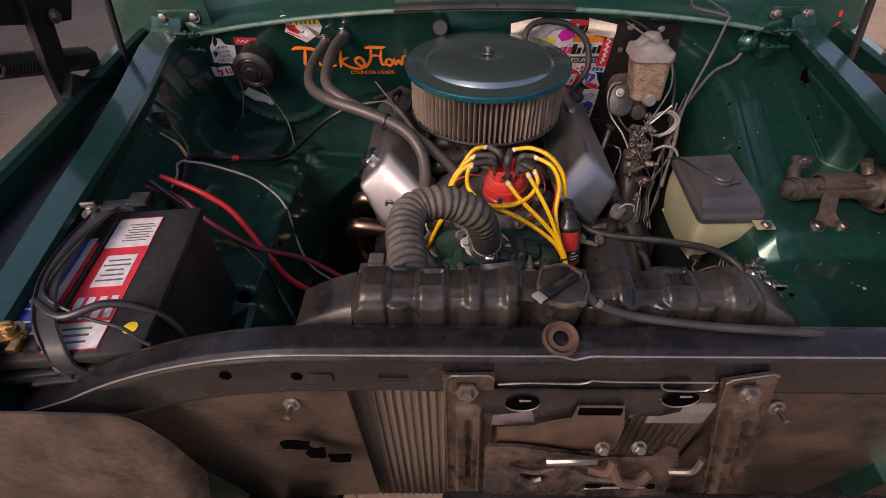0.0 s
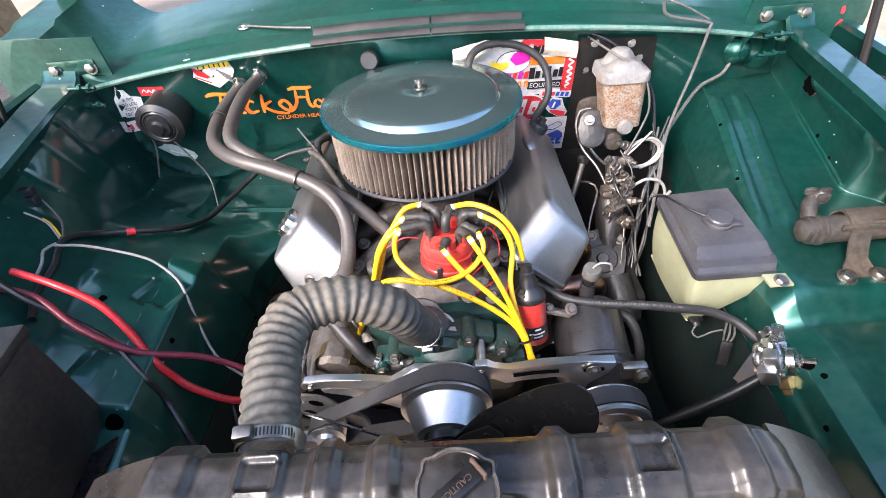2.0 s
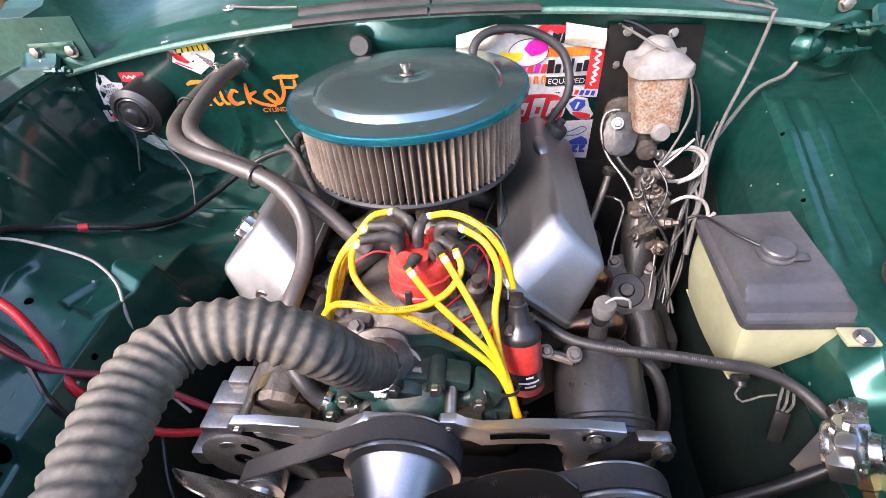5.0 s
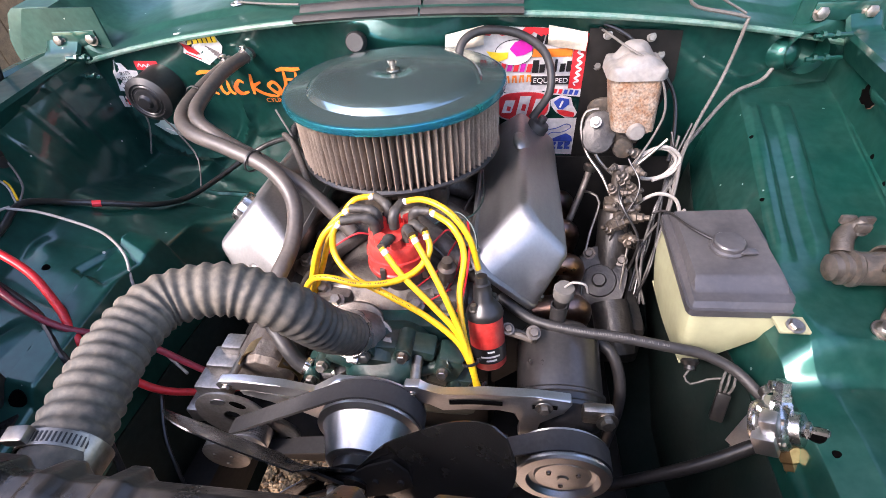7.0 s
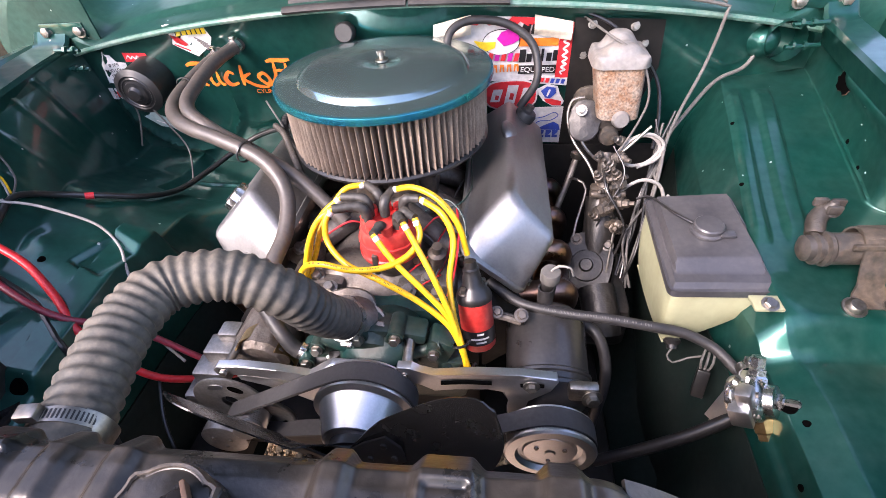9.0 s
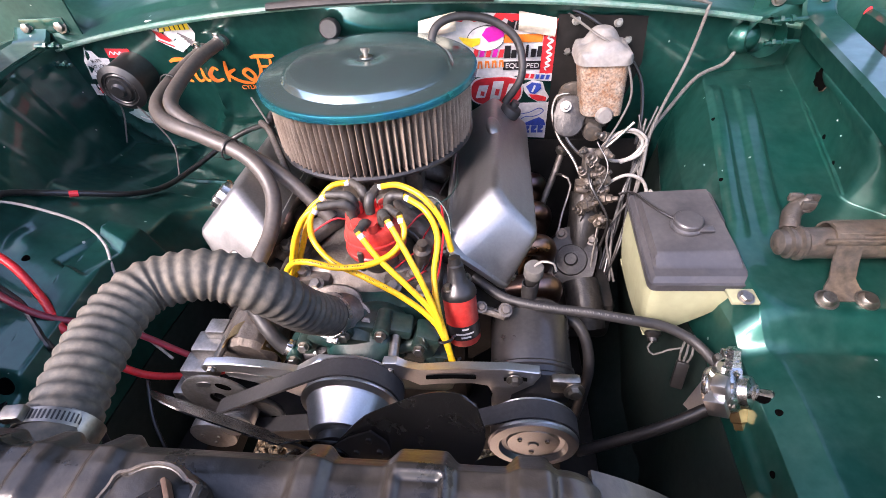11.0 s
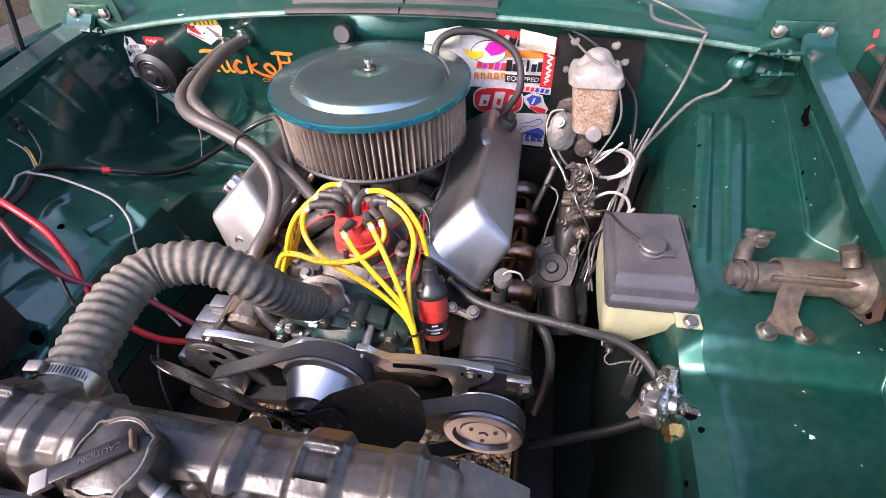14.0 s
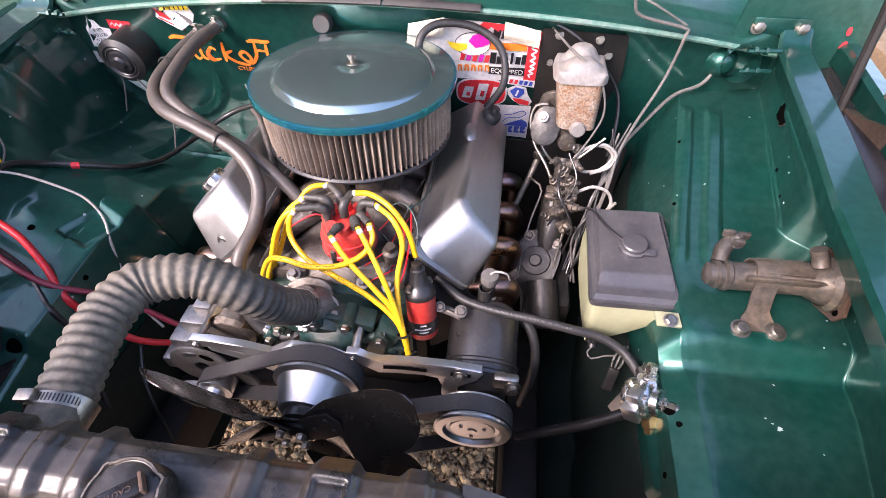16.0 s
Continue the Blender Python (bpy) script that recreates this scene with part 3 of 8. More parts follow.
def apron(side, stations):
    def f(u, v):
        y = lerp(-0.10, 0.93, v)
        # soften the stations along the length
        acc = [0.0] * 12
        for k in (-2, -1, 0, 1, 2):
            acc = [a + b / 5 for a, b in zip(acc, along(stations, y + k * 0.004))]
        p = [(acc[2 * i], acc[2 * i + 1]) for i in range(6)]
        if side > 0:
            # the rail's inner face stands above a narrow sloping ledge
            k = max(0.0, min(1.0, (y - 0.515) / 0.035))
            rx, rz = p[0]
            p[0] = (lerp(rx + 0.030, rx + 0.016, k), rz - 0.020)
            p[1] = (lerp(p[1][0], rx + 0.008, k), lerp((rz + p[2][1]) / 2, rz - 0.046, k))

        def at(w):
            w = max(0, min(4.9999, w))
            i = int(w)
            t = w - i
            return lerp(p[i][0], p[i + 1][0], t), lerp(p[i][1], p[i + 1][1], t)
        x = z = 0
        # the fold is rounder where the step meets the ledge's inner edge
        soft = 0.014 + (0.16 * math.exp(-((u * 5 - 3) / 0.4) ** 2 - ((y - 0.319) / 0.03) ** 2) if side > 0 else 0.0)
        for k in (-2, -1, 0, 1, 2):
            a = at(max(0.0, u * 5 + k * soft))
            x, z = x + a[0] / 5, z + a[1] / 5
        if side > 0:
            # two raised beads along the rear ledge
            q = x - 0.573 - 0.172 * (y - 0.527)
            ends = max(0.0, min(1.0, (y - 0.47) / 0.03, (0.86 - y) / 0.03))
            for a, b in ((0.003, 0.022), (0.050, 0.077)):
                w = max(0.0, min(1.0, (q - a + 0.006) / 0.010, (b + 0.006 - q) / 0.010))
                z += 0.0070 * ends * w * w * (3 - 2 * w) * (1 if 0.2 < u < 0.85 else 0)
            # a soft rounded bulge along the wall below the rail
            x -= 0.013 * math.exp(-((u * 5 - 1.05) / 0.20) ** 2) * max(0.0, min(1.0, (y - 0.535) / 0.02, (0.80 - y) / 0.05))
            # a folded lip where the pressed panel meets the ledge, and the panel's rim
            lip = max(0.0, 1 - abs(u - 0.395) / 0.012) * max(0.0, min(1.0, (y - 0.555) / 0.01, (0.80 - y) / 0.03))
            x, z = x - 0.004 * lip, z + 0.004 * lip
            if u > 0.78 and y < 0.3:
                x -= 0.006 * max(0.0, min(1.0, (u - 0.82) / 0.006)) * max(0.0, min(1.0, (y - 0.135) / 0.012, (0.285 - y) / 0.012))
        else:
            if abs(u - 0.5) < 0.25:
                # a pressed square, turned on its corner
                p, q = (x - 0.517) * 0.927 + (y - 0.415) * 0.375, (y - 0.415) * 0.927 - (x - 0.517) * 0.375
                z -= 0.011 * max(0, min(1, (0.004 - p) / 0.006, (p + 0.085) / 0.02)) * max(0, min(1, (q + 0.002) / 0.006, (0.085 - q) / 0.02))
                z += 0.010 * dent(x, y, 0.575, 0.44, 0.035, 0.03)
            # a raised box along the inner edge, a lower shelf behind it, and a soft ridge towards the front
            z += 0.020 * max(0, min(1, (0.484 - x) / 0.006)) * max(0, min(1, (y - 0.20) / 0.02, (0.520 - y) / 0.007))
            z -= 0.016 * max(0, min(1, (y - 0.705) / 0.007)) * max(0, min(1, (0.56 - x) / 0.02))
            z += 0.006 * max(0, 1 - abs(y - 0.80) / 0.010) * max(0, min(1, (0.55 - x) / 0.02))
            z += 0.012 * max(0, 1 - abs(x - 0.53 - 0.25 * (0.30 - y)) / 0.020) * max(0, min(1, (0.32 - y) / 0.05))
            if u < 0.38:
                for c in (0.52, 0.60, 0.69, 0.77):
                    x -= 0.0028 * max(0, 1 - abs(y - c - 0.10 * (u - 0.2)) / 0.012) * max(0, min(1, (u - 0.06) / 0.05, (0.34 - u) / 0.05))
        z += 0.0018 * noise.noise((x * 7, y * 7, side)) + 0.0003 * noise.noise((x * 33, y * 33, side))
        return Vector((side * x, y, z))
    b, low = mesh(), mesh()
    # below the cut the apron turns dark, its colour standing in for shade
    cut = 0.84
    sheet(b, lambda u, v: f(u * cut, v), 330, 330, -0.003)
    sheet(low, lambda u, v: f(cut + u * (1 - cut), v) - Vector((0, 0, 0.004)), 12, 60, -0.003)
    part("splash_shield", low, SHADED_SKIRT, body, "lower apron skirt, coloured dark for the shade there")
    APRON[side] = BVHTree.FromBMesh(b)
    return b


def on_apron(side, p):
    """The place on the apron's skin near p, as a frame whose z is its normal."""
    d = Vector((-side * 0.5, -0.35, 0.8)).normalized()
    loc, nor, _, _ = APRON[side].ray_cast(Vector(p) + d * 0.06, -d, 0.14)
    if loc is None:
        return axis(p, d)
    return axis(loc, nor if nor.dot(d) > 0 else -nor)


# sloping dark sheets carry the coloured-in shade further in beside the engine
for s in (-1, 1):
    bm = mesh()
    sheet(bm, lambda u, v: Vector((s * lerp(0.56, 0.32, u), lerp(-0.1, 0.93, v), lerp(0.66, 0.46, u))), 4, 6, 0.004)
    part("splash_shield", bm, SHADED_SKIRT, body, "lower apron skirt, coloured dark for the shade there")
part("inner_fender", apron(1, RIGHT), GREEN_DUSTY, body, "dusty green inner fender apron")
part("inner_fender", apron(-1, LEFT), GREEN, body, "dented green inner fender apron")
rnd = random.Random(11)
for s, p, r in ((1, (0.533, 0.238, 0.937), 0.0085), (1, (0.543, 0.216, 0.937), 0.0035), (1, (0.524, 0.157, 0.905), 0.0035), (1, (0.609, 0.745, 1.045), 0.003),
                (1, (0.59, 0.60, 1.0), 0.003), (1, (0.73, 0.60, 1.08), 0.003), (1, (0.74, 0.66, 1.09), 0.0035), (-1, (-0.555, 0.408, 0.988), 0.005), (-1, (-0.458, 0.205, 0.940), 0.0105), (-1, (-0.432, 0.345, 0.94), 0.004)):
    bm = mesh()
    lathe(bm, [(0, 0.0006), (r, 0.0006), (r * 1.08, 0.0010), (r * 1.22, 0.0)], on_apron(s, p), 18, lambda a, h: 1 + 0.06 * math.sin(a * 3 + r * 900))
    part("drilled_hole", bm, RECESS, body, "small dark drilled hole")
for p, w, h, m in (((0.769, 0.765, 1.128), 0.030, 0.0150, RECESS), ):
    o = [(x * rnd.uniform(0.75, 1.15), y * rnd.uniform(0.75, 1.15)) for x, y in oval(w, h, 22)]
    f = axis((0.7765, 0.760, 1.108), (-1, 0.12, 0.25))
    bm = mesh()
    slab(bm, [(x * 1.05, y * 1.06) for x, y in o], 0.0007, f)
    hole = part("rust_hole_edge", bm, RUST, body, "ragged rusted hole edge")
    bm = mesh()
    slab(bm, o, 0.0016, f)
    part("rust_hole", bm, m, hole, "dark rusted-through hole")
for p in ((0.660, 0.226, 0.952), (0.667, 0.220, 0.952), (0.653, 0.233, 0.952), (0.74, 0.33, 1.0), (0.75, 0.37, 1.02), (0.73, 0.58, 1.08), (0.75, 0.63, 1.09), (0.755, 0.66, 1.10), (0.78, 0.5, 1.05), (0.70, 0.30, 0.92), (0.60, 0.62, 1.0), (0.58, 0.66, 1.0), (0.62, 0.10, 0.90)):
    big = 0.0028 if p[1] < 0.24 and p[0] > 0.66 else 0.0012
    bm = mesh()
    slab(bm, [(x * rnd.uniform(0.5, 1.3), y * rnd.uniform(0.4, 1.4)) for x, y in oval(big * 1.5, big, 11)], 0.0004, on_apron(1, p))
    part("paint_chip", bm, STK_PALE, body, "small chip in the green paint")

RAIL_INSET = {1: [(-0.1, 0.017), (0.93, 0.014)], -1: [(-0.1, 0.034), (0.226, 0.028), (0.40, 0.022), (0.56, 0.017), (0.79, 0.0), (0.93, 0.0)]}
for s, st in ((1, RIGHT), (-1, LEFT)):
    bm = mesh()

    def rail(u, v):
        y = lerp(-0.08, 0.925, v)
        x0 = along(st, y)[0] - along(RAIL_INSET[s], y)[0]
        wide = 0.056 if s > 0 else lerp(0.046, 0.080, y / 0.85)
        prof = [(0.012, -0.046), (-0.002, -0.006), (0.003, 0.002), (wide - 0.006, 0.006), (wide, 0.001), (wide, -0.045)]
        w = u * 5
        i = min(4, int(w))
        dx, dz = lerp(prof[i][0], prof[i + 1][0], w - i), lerp(prof[i][1], prof[i + 1][1], w - i)
        return Vector((s * (x0 + dx), y, along(st, y)[1] + dz + max(0, y - 0.90) * 0.9))
    sheet(bm, rail, 20, 60, 0.003)
    r = part("fender_rail", bm, GREEN, body, "green steel rail along the fender")
    bm = mesh()
    box(bm, (s * 0.779, 0.926, 1.200), (0.105, 0.006, 0.032), 0.002)
    part("rail_flange", bm, GREEN, r)
    for dx in (-0.045, 0.04):
        bm = mesh()
        bolt(bm, (s * (0.779 + (0.040 if dx > 0 else -0.040)), 0.924, 1.198), (0, -1, 0.15), 0.0105, 0.009, 1.35)
        part("bolt", bm, STEEL, r)
    for z in (1.175, 1.135):
        bm = mesh()
        tube(bm, [(s * 0.715, 0.87, z - 0.002), (s * 0.775, 0.872, z)], 0.0042, 8, smooth=False)
        lathe(bm, [(0, 0), (0.008, 0), (0.008, 0.006), (0, 0.006)], axis((s * 0.745, 0.871, z), (s, 0, 0)), 6)
        lathe(bm, [(0, 0), (0.008, 0), (0.008, 0.006), (0, 0.006)], axis((s * 0.725, 0.871, z), (s, 0, 0)), 6)
        part("stud", bm, GREEN, body, "green-painted stud with nuts")
    # outer fender with its inward lip
    bm = mesh()

    def fender(u, v):
        y = lerp(-0.15, 0.95, v)
        x0 = along(st, y)[0] + 0.115
        prof = [(0.0, 1.125), (0.0, 1.16), (0.010, 1.167), (0.034, 1.165), (0.046, 1.152), (0.062, 1.10), (0.120, 0.8), (0.11, 0.42)]
        w = u * 7
        i = min(6, int(w))
        return Vector((s * (x0 + lerp(prof[i][0], prof[i + 1][0], w - i)), y, lerp(prof[i][1], prof[i + 1][1], w - i) - max(0, -y) * 0.2))
    sheet(bm, fender, 42, 40, 0.003)
    part("fender", bm, GREEN, body)
    bm = mesh()
    sheet(bm, lambda u, v: Vector((s * (along(st, lerp(-0.1, 0.93, v))[0] + lerp(0.030, 0.118, u)), lerp(-0.1, 0.93, v), 1.105 + 0.02 * u)), 4, 20, 0.003)
    part("fender_gutter", bm, BLACK_PANEL, body)
    # hood hinge: a bent lower arm, an upright arm, the hood's bracket, a thin strut and a coil spring
    YZ = Matrix(((0, 0, 1, 0), (1, 0, 0, 0), (0, 1, 0, 0), (0, 0, 0, 1)))
    hinge = None
    for nm, at, deep, o in (("lower_arm", 0.872, 0.020, [(0.525, 1.152), (0.535, 1.118), (0.560, 1.104), (0.610, 1.096), (0.700, 1.062), (0.800, 1.062), (0.800, 1.116), (0.720, 1.132), (0.620, 1.168), (0.580, 1.200)]),
                            ("upright_arm", 0.886, 0.014, [(0.535, 1.130), (0.578, 1.118), (0.606, 1.220), (0.636, 1.310), (0.670, 1.420), (0.606, 1.420), (0.575, 1.300), (0.550, 1.220)]),
                            ("hood_bracket", 0.902, 0.014, [(0.500, 1.318), (0.620, 1.282), (0.700, 1.264), (0.735, 1.300), (0.740, 1.420), (0.560, 1.500)])):
        bm = mesh()
        slab(bm, o, deep, Matrix.Translation((s * at, 0, 0)) @ YZ, 0.003)
        hinge = part("hood_hinge", bm, CHASSIS if s < 0 else GRIME, body, "dark greasy hood hinge with a coil spring") if hinge is None else part(nm, bm, CHASSIS if s < 0 else GRIME, hinge) and hinge
    bm = mesh()
    tube(bm, [(s * 0.870, 0.768, 1.112), (s * 0.876, 0.800, 1.190), (s * 0.884, 0.845, 1.300), (s * 0.890, 0.880, 1.380)], 0.008, 8)
    part("strut", bm, CHASSIS, hinge)
    bm = mesh()
    tube(bm, [(s * 0.915 + 0.021 * math.cos(k * 0.9), lerp(0.480, 0.730, k / 230) + 0.006 * math.sin(k * 0.9), lerp(1.255, 1.172, k / 230) + 0.021 * math.sin(k * 0.9)) for k in range(231)], 0.0036, 6, 0.004, smooth=False)
    part("spring", bm, CHASSIS if s < 0 else GRIME, hinge, "coil spring")
    for y, z in ((0.556, 1.135), (0.770, 1.090), (0.625, 1.295)):
        bm = mesh()
        bolt(bm, (s * 0.862, y, z), (-s, 0, 0), 0.010, 0.007, 1.4)
        part("pivot", bm, STEEL, hinge)

# the raised hood, leaning back over the cowl
bm = mesh()


def hood(u, v):
    x = lerp(-0.90, 0.90, u)
    t = v
    y, z = 1.17 - 0.74 * t, 1.295 + 1.10 * t
    z += 0.03 * math.cos(x * 1.8)
    ribs = max(0, 1 - abs(abs(x) - 0.45) / 0.03) + max(0, 1 - abs(t - 0.5) / 0.03)
    return Vector((x, y - 0.012 * min(1, ribs), z))


sheet(bm, hood, 60, 40, 0.012)
part("hood", bm, UNDERSIDE, body, "raised hood with a dull dark green underside")

# black weatherstrip seated on the gutter
strip = thing("hood_seal", "grey-black rubber hood seal lying on the cowl gutter", "seal", (0, 0.83, 1.24))
for a, b in ((-0.212, 0.022), (0.026, 0.205)):
    bm = mesh()
    sheet(bm, lambda u, v: Vector((lerp(a, b, u), gutter(lerp(a, b, u))[0] + lerp(-0.012, 0.052, v), gutter(lerp(a, b, u))[1] + 0.004 + 0.012 * v + 0.006 * math.sin(v * 9))), 20, 14, 0.006)
    part("seal_strip", bm, RUBBER, strip)

# front panel over the radiator
front = thing("radiator_support", "scuffed black steel radiator support panel", "panel", (0, -0.07, 1.0))


def support_z(x):
    d = max(0.0, -0.22 - x)
    return 1.1975 - (1.05 * d * d if d < 0.3 else 0.0945 + 0.45 * (d - 0.3))


bm = mesh()


def support(u, v):
    x = lerp(-0.92, 0.88, u)
    z = support_z(x + 0.03)
    prof = [(-0.040, -0.012), (-0.041, -0.002), (-0.046, 0.0), (-0.072, 0.001), (-0.078, -0.002), (-0.0815, -0.008), (-0.084, -0.030), (-0.086, -0.058), (-0.082, -0.066), (-0.070, -0.068)]
    w = v * 9
    i = min(8, int(w))
    y, dz = lerp(prof[i][0], prof[i + 1][0], w - i), lerp(prof[i][1], prof[i + 1][1], w - i)
    if 0.0 < x < 0.03 and y < -0.066:
        dz -= 0.006 * min(1, x / 0.01, (0.03 - x) / 0.01)
    if y < -0.08:
        y += 0.002 * noise.noise((x * 14, z * 20, 0))
    return Vector((x, y, z + dz))


sheet(bm, support, 160, 54, 0.002)
part("top_panel", bm, BLACK_PANEL, front)
# a thin pale tube draws the highlight along the worn fold
bm = mesh()
tube(bm, [(x, -0.0790, support_z(x + 0.03) - 0.0015 - (0.006 * min(1, x / 0.01, (0.03 - x) / 0.01) if 0 < x < 0.03 else 0)) for x in [-0.93 + 0.015 * k for k in range(118)]], 0.0012, 6, 0.01)
part("worn_edge", bm, PRIMER, front, "worn fold edge, drawn pale for its highlight")
bm = mesh()
lathe(bm, [(0.008, -0.001), (0.013, -0.002), (0.0165, 0.004), (0.018, 0.002), (0.019, -0.003)], axis((0.002, -0.062, 1.203), (0, -0.35, 1)), 24)
part("rubber_stop_cup", bm, RUST, front, "rusty cup of the hood stop")
for x, z in ((-0.345, 1.165), (-0.27, 1.165)):
    bm = mesh()
    lathe(bm, [(0, 0), (0.006, 0), (0.0065, -0.002)], axis((x, -0.0855, z), (0, -1, 0)), 14)
    part("hole_rim", bm, RECESS, front)
bm = mesh()
box(bm, (-0.245, -0.086, 1.163), (0.026, 0.003, 0.017), 0.001)
part("square_emboss", bm, BLACK_PANEL, front)
bm = mesh()
for z in (1.160, 1.164):
    box(bm, (-0.17, -0.086, z), (0.032, 0.002, 0.0022), 0.0006)
part("stamped_bars", bm, BLACK_PANEL, front)
# closing panels below
for s in (-1, 1):
    bm = mesh()
    sheet(bm, lambda u, v: Vector((s * lerp(0.232, 0.62, u), lerp(-0.062, -0.045, v) - 0.02 * u, lerp(support_z(s * lerp(0.232, 0.62, u) + 0.03) - 0.06, 0.72, v) + 0.004 * noise.noise((u * 6, v * 6, s)))), 30, 24, 0.003)
    part("side_panel", bm, GRIME, front)
    bm = mesh()
    bx = -0.30 if s < 0 else 0.275
    bolt(bm, (bx, -0.068, 1.075), (0, -1, 0.3), 0.006, 0.005, 1.7)
    tube(bm, [(bx, -0.068, 1.075), (bx, -0.088, 1.079)], 0.0033, 8, smooth=False)
    part("stud", bm, STEEL, front)
bm = mesh()
sheet(bm, lambda u, v: Vector((lerp(-0.75, -0.430, u), lerp(-0.105, -0.16, v), lerp(1.112, 0.86, v) + 0.008 * math.sin(u * 3.1) - 0.15 * max(0, (u - 0.80) / 0.20) ** 5 * (1 - v))), 30, 20, 0.003)
part("headlight_panel", bm, GRIME, front, "grimy brown headlight panel")
rnd = random.Random(31)
for x, z, w, h in ((-0.312, 0.985, 0.022, 0.012), (-0.290, 0.960, 0.014, 0.016), (-0.262, 0.945, 0.016, 0.012)):
    bm = mesh()
    slab(bm, [(a * rnd.uniform(0.7, 1.2), b * rnd.uniform(0.7, 1.2)) for a, b in oval(w, h, 12, (0, 0), 4)], 0.002, axis((x, -0.078, z), (0, -1, 0.05)))
    part("cutout", bm, RECESS, front, "dark cut-out in the side panel")
bm = mesh()
box(bm, (0.28, -0.15, 0.955), (0.8, 0.05, 0.02), 0.006)
part("lower_bar", bm, BLACK_PANEL, front)

# an unseen panel added to stop light leaking in under the bay
bm = mesh()
sheet(bm, lambda u, v: Vector((lerp(-0.95, 0.95, u), -0.17 - 0.03 * math.sin(v * 3), lerp(0.86, 0.42, v))), 20, 8, 0.004)
part("valance", bm, BLACK_PANEL, front, "unseen black front panel, added to keep light out from below")
latch = thing("hood_latch", "rusty hood latch between two steel braces on the radiator support", "latch", (0.04, -0.09, 1.0))
PLATE = Euler((radians(88), 0, 0)).to_matrix().to_4x4()
for x, lean in ((-0.092, -1), (0.190, -17)):
    o = [(-0.030, -0.32), (0.030, -0.32), (0.026, -0.18), (0.025, -0.05), (0.030, -0.024), (0.026, 0.006), (0.020, 0.012), (-0.016, 0.012), (-0.022, 0.006), (-0.024, -0.02), (-0.025, -0.18)]
    bf = Matrix.Translation((x, -0.091, 1.172)) @ Euler((0, radians(lean), 0)).to_matrix().to_4x4()
    bm = mesh()
    sheet(bm, lambda u, v: bf @ Vector((lerp(-0.026, 0.027, u), -0.001 - 0.011 * max(0.0, min(1.0, (u - 0.16) / 0.10, (0.84 - u) / 0.10)) * max(0.0, min(1.0, (v - 0.16) / 0.05)) + 0.007 * math.exp(-((u - 0.52) / 0.055) ** 2) * max(0.0, min(1.0, (v - 0.22) / 0.04, (0.80 - v) / 0.04)), lerp(0.010, -0.32, v))), 44, 60, 0.003)
    br = part("brace", bm, LATCH, latch, "worn chipped steel brace")
    bm = mesh()
    tube(bm, [bf @ Vector((a, -0.003, c)) for a, c in o[5:10]] + [bf @ Vector((-0.026, -0.003, -0.30))], 0.0012, 6, smooth=False)
    part("worn_edge", bm, STEEL, br)
    bm = mesh()
    lathe(bm, [(0.0, 0.010), (0.0062, 0.010), (0.0072, 0.008), (0.0072, 0.003), (0.0125, 0.003), (0.0125, 0.0)], axis(bf @ Vector((-0.001, -0.005, -0.014)), (0, -1, 0.2)), 6)
    part("bolt", bm, STEEL, br)
bm = mesh()
slab(bm, [(-0.115, 0.005), (0.115, 0.005), (0.115, -0.036), (0.095, -0.046), (0.062, -0.042), (0.058, -0.062), (0.044, -0.062), (0.040, -0.018), (0.002, -0.016), (0.0, -0.05), (-0.040, -0.062), (-0.046, -0.034), (-0.085, -0.046), (-0.115, -0.036)], 0.003, Matrix.Translation((0.026, -0.090, 1.148)) @ PLATE, 0.001)
part("back_plate", bm, BLACK_PANEL, latch)
for x, z in ((-0.033, 1.131), (0.131, 1.142)):
    bm = mesh()
    lathe(bm, [(0.0, 0.0014), (0.0145, 0.0014), (0.0146, 0.001)], axis((x, -0.0945, z), (0, -1, 0)), 24, lambda a, h: 1 + 0.25 * abs(math.cos(a)))
    part("opening", bm, RECESS, latch)
    bm = mesh()
    tube(bm, [(x + 0.0185 * math.cos(a), -0.0955, z + 0.0150 * math.sin(a)) for a in [3.6 + 0.16 * k for k in range(18)]], 0.0012, 6)
    part("opening_rim", bm, STEEL, latch)
    bm = mesh()
    box(bm, (x + 0.002, -0.0965, z + 0.008), (0.013, 0.002, 0.0035), 0.0008)
    part("bright_tab", bm, CHROME, latch)
for x, w, z in ((-0.033, 0.060, 1.090), (0.084, 0.025, 1.110), (0.147, 0.066, 1.098)):
    bm = mesh()
    box(bm, (x, -0.088, z), (w, 0.003, 0.044), 0.001)
    part("tab", bm, PRIMER, latch, "scuffed grey metal tab")
for run in ([(-0.062, -0.0965, 1.172), (-0.03, -0.0965, 1.175), (0.02, -0.0965, 1.174), (0.030, -0.0965, 1.180)], [(0.030, -0.0965, 1.180), (0.06, -0.0965, 1.178), (0.155, -0.0965, 1.178)], [(0.100, -0.0975, 1.176), (0.108, -0.0975, 1.164), (0.148, -0.0975, 1.164), (0.152, -0.0975, 1.176)]):
    bm = mesh()
    tube(bm, run, 0.0012, 6)
    part("plate_edge", bm, STEEL, latch)
# the rusty upper lever plate with its dark slot
bm = mesh()
slab(bm, [(-0.070, -0.050), (0.074, -0.050), (0.070, 0.012), (0.062, 0.052), (0.012, 0.052), (0.010, 0.026), (-0.010, 0.020), (-0.030, 0.008), (-0.070, 0.004)], 0.003, Matrix.Translation((0.014, -0.098, 1.078)) @ PLATE, 0.001)
part("lever_plate", bm, RUST, latch, "rusty brown lever plate")
bm = mesh()
box(bm, (0.050, -0.1005, 1.124), (0.046, 0.003, 0.012), 0.001)
